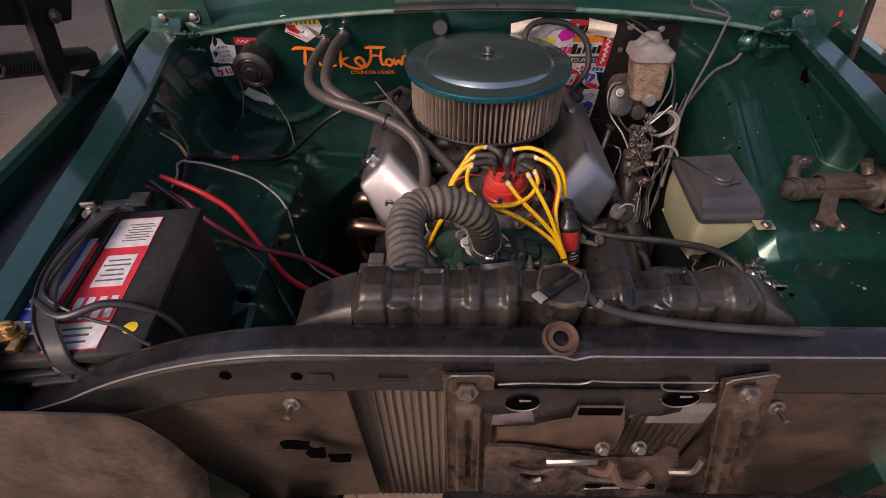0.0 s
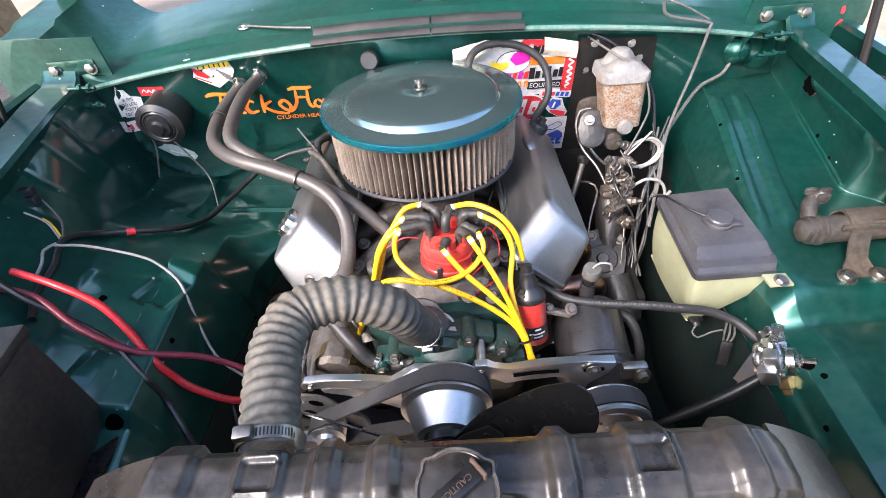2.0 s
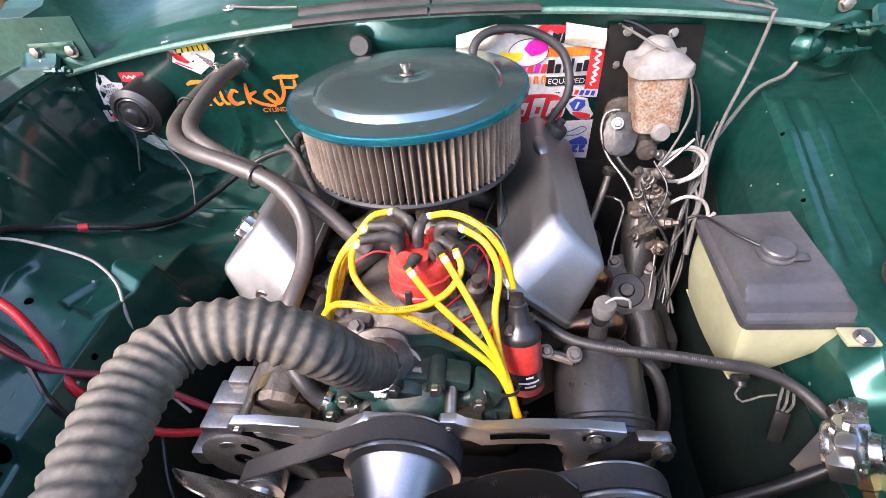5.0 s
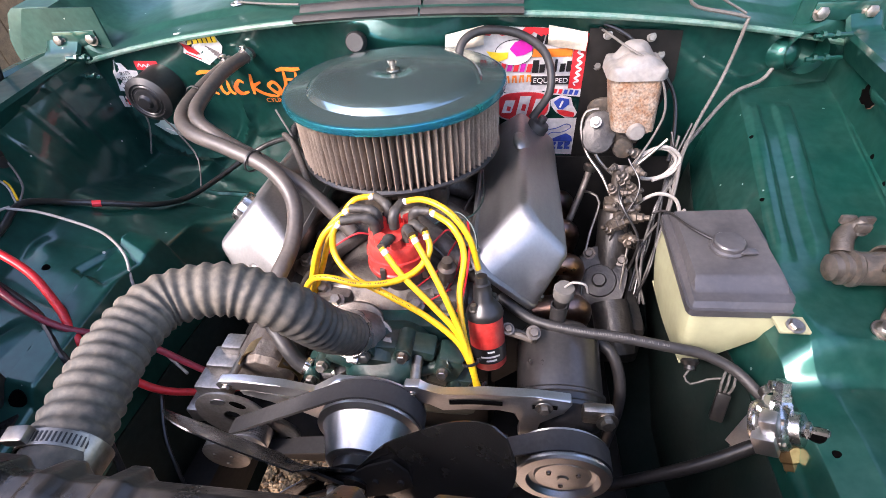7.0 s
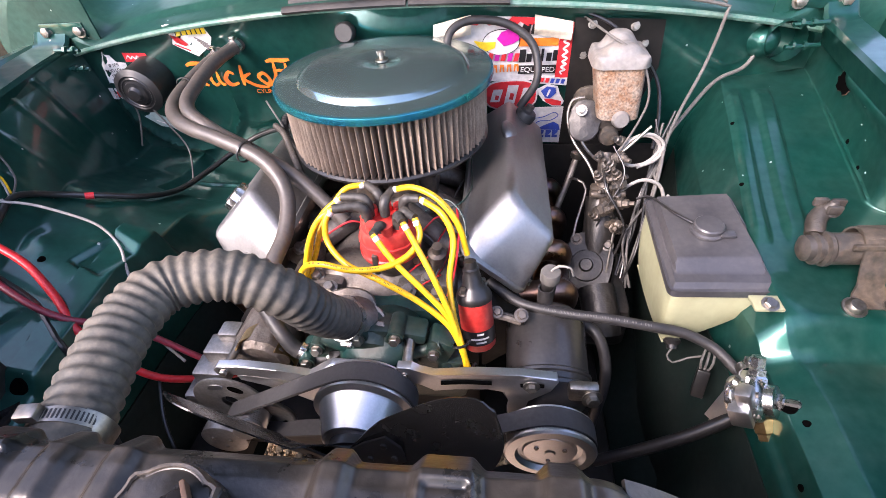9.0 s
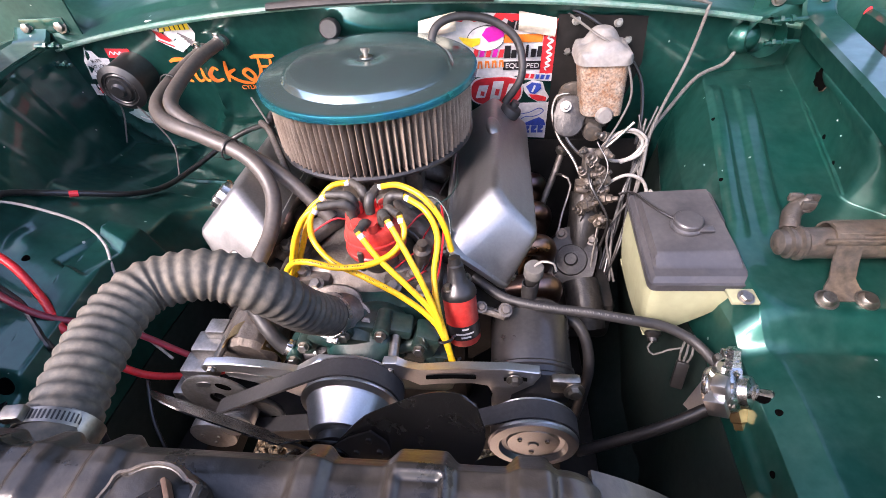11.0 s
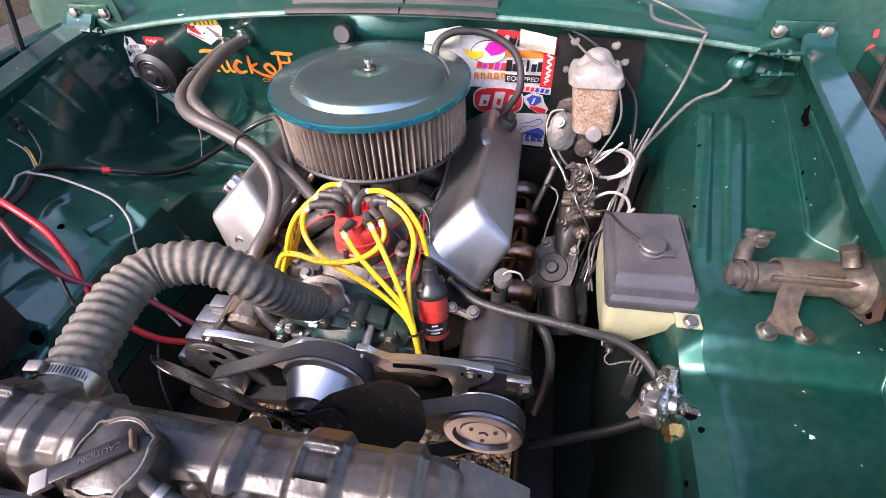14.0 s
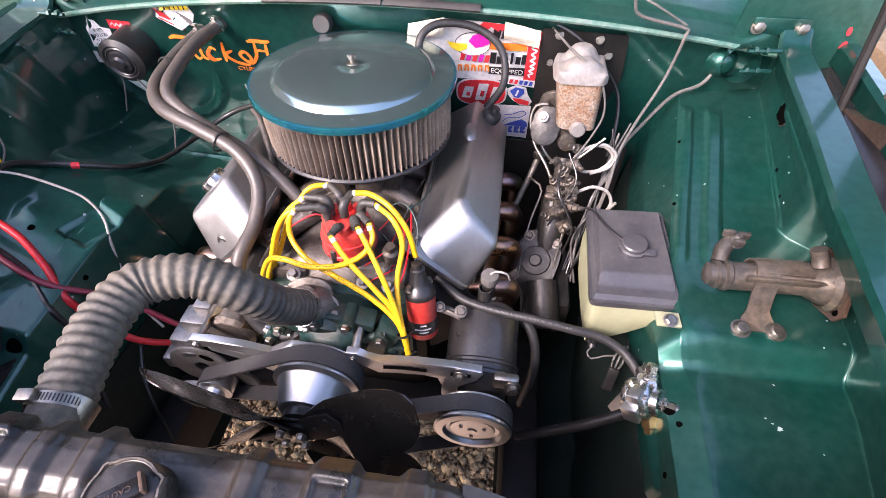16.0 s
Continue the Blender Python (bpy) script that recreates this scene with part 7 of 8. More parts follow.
for x in (0.649, 0.698):
    bm = mesh()
    lathe(bm, [(0, 0.008), (0.008, 0.0078), (0.0105, 0.005), (0.0115, 0.0), (0.0145, 0.0), (0.0145, -0.002)], axis((x, 0.357, 0.979), (0.0, -0.28, 1)), 20)
    part("bolt", bm, STEEL, strap, "plated bolt head")

act.location += Vector((-0.008, -0.003, 0.006))

# ---- master cylinder, valve and steering shaft ----
mc = thing("brake_master_cylinder", "cast brake master cylinder with a stained white reservoir", "master cylinder", (0.40, 0.78, 0.98))
bm = mesh()
sheet(bm, lambda u, v: Vector((0.402 + lerp(0.046, 0.038, v) * math.copysign(abs(math.cos(u * math.tau)) ** 0.45, math.cos(u * math.tau)) + 0.008 * v, 0.80 + lerp(0.043, 0.038, v) * math.copysign(abs(math.sin(u * math.tau)) ** 0.45, math.sin(u * math.tau)) - 0.012 * v, lerp(1.156, 1.050, v))), 64, 16, 0.003)
box(bm, (0.414, 0.79, 1.056), (0.054, 0.064, 0.03), 0.012, Matrix.Identity(4), 3)
res = part("reservoir", bm, STAINED, mc, "rust-stained translucent reservoir")
bm = mesh()


def cover(u, v):
    a, b = rounded(u, v, 0.25)
    x, y = lerp(-0.048, 0.048, a), lerp(-0.045, 0.045, b)
    e = max(0.0, min(1.0, min(u, 1 - u) / 0.07, min(v, 1 - v) / 0.07))
    lobes = math.exp(-((x / 0.031) ** 2 + ((y + 0.017) / 0.022) ** 2) ** 2) * 0.016 + math.exp(-((x / 0.027) ** 2 + ((y - 0.021) / 0.021) ** 2) ** 2) * 0.027
    return Vector((0.402 + x, 0.80 + y, 1.143 + 0.018 * e ** 0.5 + lobes * e))


sheet(bm, cover, 48, 48, -0.003)
part("cover", bm, WHITE_PLASTIC, res, "old white plastic cover with two domes")
bm = mesh()
lathe(bm, [(0, 0.016), (0.013, 0.015), (0.016, 0.010), (0.016, 0.0)], axis((0.412, 0.756, 1.052), (0.1, -1, 0.1)), 20)
part("port_cap", bm, WHITE_PLASTIC, res)
bm = mesh()
lathe(bm, [(0, 0), (0.016, 0.002), (0.019, 0.01), (0.019, 0.10), (0.024, 0.11), (0.024, 0.13)], axis((0.40, 0.755, 1.01), (0, 1, 0.05)), 24)
slab(bm, oval(0.045, 0.036, 20, (0, 0), 3), 0.008, axis((0.385, 0.868, 1.035), (0, -1, 0.0)), 0.002)
box(bm, (0.40, 0.81, 1.035), (0.06, 0.08, 0.045), 0.012)
part("casting", bm, CAST, mc)
bm = mesh()
slab(bm, oval(0.030, 0.040, 26, (0, 0), 2.4), 0.010, axis((0.354, 0.780, 1.036), (-0.15, -0.80, 0.55)), 0.003)
part("flange", bm, GREASY, mc, "dark cast mounting ear")
bm = mesh()
bolt(bm, (0.345, 0.775, 1.060), (-0.15, -0.8, 0.55), 0.007, 0.008)
bolt(bm, (0.355, 0.858, 1.04), (0, -1, 0), 0.008, 0.010)
bolt(bm, (0.425, 0.858, 1.02), (0, -1, 0), 0.008, 0.010)
bolt(bm, (0.44, 0.80, 1.03), (1, -0.4, 0.3), 0.006, 0.008)
pieces("nut", bm, STEEL, mc)

valve = thing("proportioning_valve", "grimy cast brake valve block on the steering gear", "valve", (0.40, 0.68, 0.86))
bm = mesh()
tube(bm, [(0.398, 0.745, 0.985), (0.396, 0.725, 0.955), (0.395, 0.70, 0.915)], 0.015, 14)
box(bm, (0.395, 0.705, 0.925), (0.05, 0.022, 0.022), 0.004)
box(bm, (0.40, 0.68, 0.895), (0.028, 0.026, 0.05), 0.005)
box(bm, (0.41, 0.665, 0.868), (0.032, 0.028, 0.03), 0.005)
lathe(bm, [(0.010, 0), (0.010, 0.02), (0.006, 0.024), (0, 0.024)], axis((0.412, 0.655, 0.88), (0.3, -0.8, 0.5)), 8)
lathe(bm, [(0.008, 0), (0.008, 0.02), (0.005, 0.024), (0, 0.024)], axis((0.39, 0.69, 0.925), (-1, -0.2, 0.2)), 8)
lathe(bm, [(0.008, 0), (0.008, 0.02), (0.005, 0.024), (0, 0.024)], axis((0.41, 0.69, 0.925), (1, -0.2, 0.2)), 8)
part("block", bm, CAST, valve)
gear = thing("steering_gear", "grey greasy steering gearbox with a bolted oval cover", "steering gear", (0.385, 0.60, 0.70))
bm = mesh()
GF = axis((0.366, 0.612, 0.806), (-0.20, -0.62, 0.76))
lathe(bm, [(0.056, -0.09), (0.054, -0.012), (0.050, -0.004)], GF, 28, lambda a, h: 1 + 0.22 * math.cos(2 * a + 1.57) ** 2)
box(bm, (0.395, 0.60, 0.725), (0.10, 0.17, 0.11), 0.02)
tube(bm, [(0.396, 0.715, 0.900), (0.390, 0.668, 0.850), (0.384, 0.635, 0.80)], 0.030, 18)
tube(bm, [(0.378, 0.560, 0.800), (0.384, 0.520, 0.775), (0.388, 0.490, 0.745)], 0.034, 18)
part("housing", bm, GREASY, gear, "dark greasy cast housing")
bm = mesh()
slab(bm, oval(0.048, 0.070, 32, (0, 0), 2.5), 0.010, GF, 0.003)
lathe(bm, [(0.033, 0.008), (0.030, 0.015), (0.014, 0.017), (0.012, 0.019), (0.011, 0.028), (0, 0.028)], GF, 26)
gear_cover = part("cover", bm, GREASY, gear, "oval cover plate")
bm = mesh()
for a, b in ((0.030, 0.048), (-0.030, 0.048), (0.034, -0.044), (-0.034, -0.044), (0.0, 0.062)):
    bolt(bm, GF @ Vector((a, b, 0.010)), GF.to_3x3() @ Vector((0, 0, 1)), 0.0078, 0.008)
pieces("bolt", bm, CAST, gear_cover)
bm = mesh()
box(bm, (0.386, 0.498, 0.782), (0.020, 0.016, 0.002), 0.0006, Matrix.Identity(4))
part("casting_mark", bm, PRIMER, gear)
rnd = random.Random(23)
fit = thing("shaft_fittings", "grimy grey brake fittings and unions clustered on the valve", "fittings", (0.40, 0.70, 0.88))
for k in range(22):
    f = k / 21
    base = lerp(Vector((0.402, 0.745, 1.0)), Vector((0.402, 0.655, 0.862)), f) + Vector((rnd.uniform(-0.026, 0.026), rnd.uniform(-0.024, 0.0), rnd.uniform(-0.005, 0.012)))
    d = Vector((rnd.uniform(-1, 1), rnd.uniform(-1, 0.2), rnd.uniform(0, 1)))
    r = rnd.uniform(0.007, 0.012)
    bm = mesh()
    lathe(bm, [(0, 0), (r, 0), (r, r * 0.9), (r * 0.75, r), (r * 0.7, r * 1.8), (r * 0.45, r * 2), (r * 0.4, r * 2.8), (0, r * 2.8)], axis(base, d), 6 if k % 2 else 12)
    part("union", bm, (CAST, CAST, INTAKE, CAST)[k % 4], fit)
for k in range(3):
    p = Vector((rnd.uniform(0.37, 0.43), rnd.uniform(0.70, 0.76), rnd.uniform(0.95, 1.02)))
    q = Vector((rnd.uniform(0.35, 0.42), rnd.uniform(0.60, 0.66), rnd.uniform(0.80, 0.87)))
    line("thin_pipe", [p, lerp(p, q, 0.3) + Vector((rnd.uniform(-0.03, 0.03), -0.02, 0.02)), lerp(p, q, 0.65) + Vector((rnd.uniform(-0.03, 0.03), -0.02, 0.015)), q], rnd.choice((0.0018, 0.0025, 0.003)), rnd.choice((GREY_WIRE, BLACK_PLASTIC)), "thin grimy pipe by the steering gear", "brake line", "brake lines")
pipe = thing("steering_hose", "black hose and grey fitting beside the steering gear", "hose", (0.33, 0.79, 0.88))
bm = mesh()
tube(bm, [(0.352, 0.80, 0.945), (0.335, 0.77, 0.905), (0.315, 0.74, 0.86), (0.30, 0.72, 0.80)], 0.007, 10)
part("tube", bm, INTAKE, pipe)
bm = mesh()
lathe(bm, [(0.010, 0), (0.013, 0.004), (0.014, 0.012), (0.010, 0.016), (0, 0.016)], axis((0.350, 0.80, 0.94), (0.3, 0.3, 1)), 14)
part("fitting", bm, STEEL, pipe)
line("brake_line", [(0.352, 0.80, 1.075), (0.330, 0.80, 1.07), (0.322, 0.79, 1.04), (0.335, 0.77, 1.0), (0.365, 0.74, 0.965), (0.385, 0.715, 0.93)], 0.003, STEEL, "bent steel brake line from the master cylinder", "brake line", "brake lines")
line("brake_line", [(0.36, 0.79, 1.045), (0.348, 0.775, 1.035), (0.352, 0.755, 1.0), (0.395, 0.74, 0.965), (0.43, 0.735, 1.0), (0.47, 0.745, 1.04)], 0.003, STEEL, "bent steel brake line from the master cylinder", "brake line", "brake lines")
line("coiled_line", [(0.405, 0.715, 0.925), (0.415, 0.735, 0.985), (0.44, 0.745, 1.015), (0.475, 0.748, 1.018), (0.495, 0.745, 0.995), (0.475, 0.738, 0.968), (0.44, 0.732, 0.965), (0.42, 0.735, 0.985), (0.435, 0.742, 1.012), (0.47, 0.746, 1.024), (0.500, 0.744, 1.003), (0.49, 0.738, 0.974), (0.455, 0.73, 0.962)], 0.0034, WHITE_WIRE, "white coiled brake line beside the valve", "brake line", "brake lines")
line("coiled_line", [(0.412, 0.68, 0.915), (0.428, 0.69, 0.938), (0.46, 0.695, 0.955), (0.492, 0.695, 0.945), (0.505, 0.69, 0.92), (0.50, 0.685, 0.905), (0.51, 0.68, 0.93)], 0.0034, WHITE_WIRE, "white coiled brake line beside the valve", "brake line", "brake lines")
line("grey_wire", [(0.478, 0.845, 1.262), (0.496, 0.85, 1.235), (0.581, 0.858, 1.214), (0.588, 0.856, 1.200), (0.575, 0.85, 1.112), (0.534, 0.8, 1.045), (0.505, 0.75, 1.0), (0.49, 0.70, 0.94), (0.45, 0.62, 0.80)], 0.0032, GREY_WIRE, "loose grey wire hanging down the firewall", "wire", "loose wires")
line("grey_wire", [(0.692, 0.91, 1.13), (0.668, 0.895, 1.09), (0.61, 0.87, 1.071), (0.551, 0.82, 1.024), (0.516, 0.78, 0.996), (0.495, 0.72, 0.957), (0.47, 0.65, 0.86)], 0.0038, GREY_WIRE, "loose grey wire hanging down the firewall", "wire", "loose wires")
line("black_wire", [(0.33, 0.862, 1.215), (0.385, 0.85, 1.195), (0.44, 0.845, 1.15), (0.49, 0.84, 1.09), (0.50, 0.81, 1.03), (0.49, 0.77, 0.98)], 0.0036, BLACK_PLASTIC, "thin dark cable in front of the firewall plate", "wire", "loose wires")
line("black_wire", [(0.34, 0.86, 1.205), (0.38, 0.79, 1.19), (0.43, 0.765, 1.16), (0.455, 0.755, 1.10), (0.445, 0.745, 1.05), (0.40, 0.72, 0.97)], 0.0022, GREY_WIRE, "thin grey wire over the brake reservoir", "wire", "loose wires")
line("fine_wire", [(0.23, 0.79, 1.045), (0.20, 0.77, 1.04), (0.16, 0.70, 1.01), (0.12, 0.62, 0.99), (0.10, 0.52, 0.98)], 0.0018, GREY_WIRE, "thin dark wires beside the carburettor", "wire", "loose wires")
for a, b in (((0.06, 0.40, 0.985), (0.10, 0.46, 1.0)), ((0.07, 0.38, 0.97), (0.105, 0.42, 0.965))):
    p, q = Vector(a), Vector(b)
    line("thin_red_wire", [p, lerp(p, q, 0.4) + Vector((0.02, 0, 0.015)), q, q + Vector((0.02, 0.06, 0))], 0.0014, RED_WIRE, "thin red wire beside the distributor", "wire", "loose wires")

rc = random.Random(9)
for k in range(7):
    x, y = 0.47 + 0.012 * (k % 4), 0.74 - 0.012 * k
    run = [(0.500 + rc.uniform(-0.01, 0.03), 0.80, 1.02 + rc.uniform(-0.02, 0.03)), (0.500 + rc.uniform(-0.01, 0.015), 0.76, 0.96), (0.49 + rc.uniform(-0.02, 0.01), 0.72, 0.91), (0.47 + rc.uniform(-0.03, 0.01), 0.66 + rc.uniform(-0.03, 0.03), 0.84), (0.44 + rc.uniform(-0.03, 0.02), 0.60, 0.76)]
    line("loose_wire", run, 0.0026, BLACK_PLASTIC if k % 3 else GREY_WIRE, "dark loose wire in a tangle beside the steering gear", "wire", "loose wires")
for run in ([(0.335, 0.74, 0.93), (0.345, 0.71, 0.945), (0.36, 0.70, 0.93), (0.345, 0.67, 0.87), (0.335, 0.63, 0.82), (0.33, 0.58, 0.80)],
            [(0.405, 0.66, 0.88), (0.415, 0.645, 0.86), (0.39, 0.60, 0.81), (0.36, 0.55, 0.77), (0.345, 0.50, 0.76)],
            [(0.415, 0.65, 0.87), (0.405, 0.61, 0.83), (0.395, 0.57, 0.78), (0.385, 0.54, 0.72)]):
    line("thin_pipe", run, 0.0024, STEEL, "thin dull metal pipe by the steering gear", "brake line", "brake lines")
line("green_wire", [(0.115, 0.50, 1.03), (0.135, 0.52, 1.03), (0.145, 0.58, 1.02), (0.14, 0.66, 1.02), (0.15, 0.74, 1.03)], 0.0014, GREEN_ENGINE, "thin green wire along the valve cover", "wire", "loose wires")
line("drain_wire", [(-0.36, 0.30, 0.83), (-0.33, 0.24, 0.80), (-0.30, 0.20, 0.76), (-0.28, 0.17, 0.70)], 0.003, BLACK_PLASTIC, "dark frayed wire near the radiator", "wire", "loose wires")

bm = mesh()
tube(bm, [(-0.011, 0.905, 1.262), (-0.008, 0.93, 1.274), (0.02, 0.942, 1.278), (0.05, 0.93, 1.274), (0.053, 0.905, 1.262)], 0.0035, 8)
solo("seal_handle", bm, RUBBER, "black wire hoop on the hood seal", "handle")
for x, y, run in ((-0.375, 0.930, [(-0.375, 0.930, 1.258), (-0.29, 0.890, 1.260), (-0.215, 0.862, 1.262)]), (0.450, 0.935, [(0.450, 0.935, 1.262), (0.482, 0.880, 1.262), (0.52, 0.855, 1.252), (0.585, 0.860, 1.218)])):
    cab = thing("bonded_cable", "thin cable with a round plated eyelet on the cowl", "cable", (x, y, 1.262), "cowl cables")
    bm = mesh()
    tube(bm, run, 0.0022, 8)
    part("cable", bm, GREY_WIRE, cab)
    bm = mesh()
    lathe(bm, [(0, 0.006), (0.005, 0.006), (0.006, 0.003), (0.013, 0.002), (0.014, 0.0)], axis((run[0][0], run[0][1], run[0][2] - 0.003), (0, -0.1, 1)), 18)
    part("eyelet", bm, BILLET, cab, "plated eyelet")

for run, r, m, lab in (([(-0.305, 0.86, 0.965), (-0.25, 0.83, 0.99), (-0.215, 0.80, 1.035), (-0.21, 0.765, 1.07), (-0.225, 0.73, 1.075), (-0.215, 0.69, 1.06), (-0.185, 0.66, 1.045)], 0.0075, RUBBER, "dark corrugated wire loom beside the air cleaner"),
                       ([(-0.29, 0.87, 1.0), (-0.235, 0.84, 1.03), (-0.19, 0.80, 1.05), (-0.175, 0.76, 1.055), (-0.19, 0.70, 1.045)], 0.006, BLACK_PLASTIC, "dark corrugated wire loom beside the air cleaner"),
                       ([(-0.235, 0.70, 1.075), (-0.205, 0.665, 1.075), (-0.165, 0.60, 1.06), (-0.13, 0.545, 1.045), (-0.09, 0.52, 1.03)], 0.006, HEATER, "grey corrugated tube curving under the air cleaner"),
                       ([(-0.262, 0.745, 1.105), (-0.235, 0.715, 1.085), (-0.215, 0.69, 1.075)], 0.0018, GREY_WIRE, "stiff grey wire sticking out of the loom")):
    bm = mesh()
    tube(bm, run, r, 10, 0.0022, (lambda q: 1 + 0.09 * math.sin(q * math.tau / 0.006)) if r > 0.005 else None)
    solo("wire_loom", bm, m, lab, "wire", "engine wiring")

# firewall plate, grommet
bm = mesh()
slab(bm, [(0.324, 0.885), (0.324, 1.207), (0.49, 1.192), (0.500, 1.10), (0.470, 0.98), (0.44, 0.885)], 0.004, Matrix.Translation((0, 0.905, 0)) @ Matrix(((1, 0, 0, 0), (0, 0.16, 1, -0.185), (0, 1, 0, 0), (0, 0, 0, 1))), 0.001)
for v in bm.verts:
    v.co.y = firewall_y(v.co.x, v.co.z) - 0.008
plate = solo("pedal_plate", bm, CHASSIS, "black steel reinforcement plate on the firewall", "plate")
bm = mesh()
for x, z in ((0.357, 1.193), (0.436, 1.184), (0.348, 1.135), (0.46, 1.15)):
    bolt(bm, (x, firewall_y(x, z) - 0.008, z), (0, -1, 0.2), 0.0065, 0.005, 1.3)
pieces("bolt", bm, STEEL, plate)
bm = mesh()
lathe(bm, [(0, 0.02), (0.012, 0.02), (0.020, 0.014), (0.026, 0.004), (0.030, 0)], axis((0.692, 0.905, 1.133), (0, -1, 0.1)), 24)
lathe(bm, [(0.036, 0.0), (0.036, 0.05)], axis((0.72, 0.93, 1.135), (0, -1, 0.1)), 24)
solo("grommet", bm, GREEN, "paint-covered rubber grommet in the firewall", "grommet")
bm = mesh()
lathe(bm, [(0, 0.02), (0.016, 0.02), (0.019, 0.016), (0.019, 0.0)], axis((-0.105, 0.835, 1.20), (0, -1, 0.2)), 24)
solo("firewall_plug", bm, RUBBER, "round dusty plug in the firewall", "plug")

# blower motor
blow = thing("blower_motor", "black heater blower motor on the firewall", "motor", (-0.57, 0.87, 1.07))
BF = axis((-0.585, 0.905, 1.106), (-0.02, -1, -0.10))
bm = mesh()
lathe(bm, [(0.047, 0), (0.047, 0.076), (0.050, 0.077), (0.050, 0.081), (0.045, 0.084), (0.038, 0.088), (0.036, 0.085), (0.026, 0.086), (0.024, 0.091), (0.016, 0.092), (0.012, 0.098), (0, 0.099)], BF, 36)
part("housing", bm, BLACK_PLASTIC, blow)
bm = mesh()
lathe(bm, [(0.0290, 0.0850), (0.0315, 0.0875), (0.0340, 0.0850)], BF, 28)
part("ring", bm, BLACK_PLASTIC, blow)
line("blower_wire", [(-0.615, 0.845, 1.12), (-0.64, 0.85, 1.09), (-0.645, 0.86, 1.03), (-0.66, 0.84, 0.96)], 0.0018, GREY_WIRE, "thin wire hanging from the blower motor", "wire", "loose wires")
line("blower_wire", [(-0.575, 0.825, 1.06), (-0.56, 0.83, 1.02), (-0.53, 0.82, 0.96), (-0.50, 0.75, 0.915)], 0.0018, GREY_WIRE, "thin wire hanging from the blower motor", "wire", "loose wires")

# ---- stickers ----


def decal(name, x, z, outline, material, label, lift=0.0012, turn=0.0, parent=None):
    """A thin vinyl shape laid on the firewall, outline in metres about (x, z)."""
    b = mesh()
    c, s = math.cos(turn), math.sin(turn)
    vs = []
    for ox, oz in outline:
        px, pz = x + ox * c - oz * s, z + ox * s + oz * c
        vs.append(b.verts.new((px, firewall_y(px, pz) - lift, pz)))
    b.faces.new(vs)
    bmesh.ops.triangulate(b, faces=b.faces)
    for _ in range(3):
        bmesh.ops.subdivide_edges(b, edges=[e for e in b.edges if e.calc_length() > 0.02], cuts=1)
        bmesh.ops.triangulate(b, faces=b.faces)
    for v in b.verts:
        v.co.y = firewall_y(v.co.x, v.co.z) - lift
    r = bmesh.ops.extrude_face_region(b, geom=list(b.faces))
    for v in r["geom"]:
        if isinstance(v, bmesh.types.BMVert):
            v.co.y -= 0.0006
    if parent:
        return part(name, b, material, parent, label)
    return solo(name, b, material, label, "sticker", "stickers")


def rect(w, h):
    return [(-w / 2, -h / 2), (w / 2, -h / 2), (w / 2, h / 2), (-w / 2, h / 2)]


def on_wall(x, z, lift=0.0035, turn=0.0):
    d = firewall_y(x, z + 0.01) - firewall_y(x, z - 0.01)
    return Matrix.Translation((x, firewall_y(x, z) - lift, z)) @ Euler((radians(90) - math.atan2(d, 0.02), 0, 0)).to_matrix().to_4x4() @ Euler((0, 0, turn)).to_matrix().to_4x4()


def ribbon(name, run, width, material, label="", lift=0.0014, parent=None, ends=0.6):
    """A brush stroke of vinyl on the firewall along points (x, z)."""
    line_p = spline([(x, 0, z) for x, z in run], 0.003)
    n = len(line_p)
    left, right = [], []
    for k, p in enumerate(line_p):
        d = line_p[min(n - 1, k + 1)] - line_p[max(0, k - 1)]
        d.normalize()
        e = min(1.0, ends + (1 - ends) * min(k, n - 1 - k) / 4.0)
        left.append((p.x - d.z * width / 2 * e, p.z + d.x * width / 2 * e))
        right.append((p.x + d.z * width / 2 * e, p.z - d.x * width / 2 * e))
    b = mesh()
    rows = [[b.verts.new((x, firewall_y(x, z) - lift - h, z)) for x, z in side] for side, h in ((left, 0), (right, 0), (right, 0.0005), (left, 0.0005))]
    for a, c in ((0, 1), (1, 2), (2, 3), (3, 0)):
        for k in range(n - 1):
            b.faces.new((rows[a][k], rows[a][k + 1], rows[c][k + 1], rows[c][k]))
    if parent:
        return part(name, b, material, parent, label)
    return solo(name, b, material, label, "sticker", "stickers")


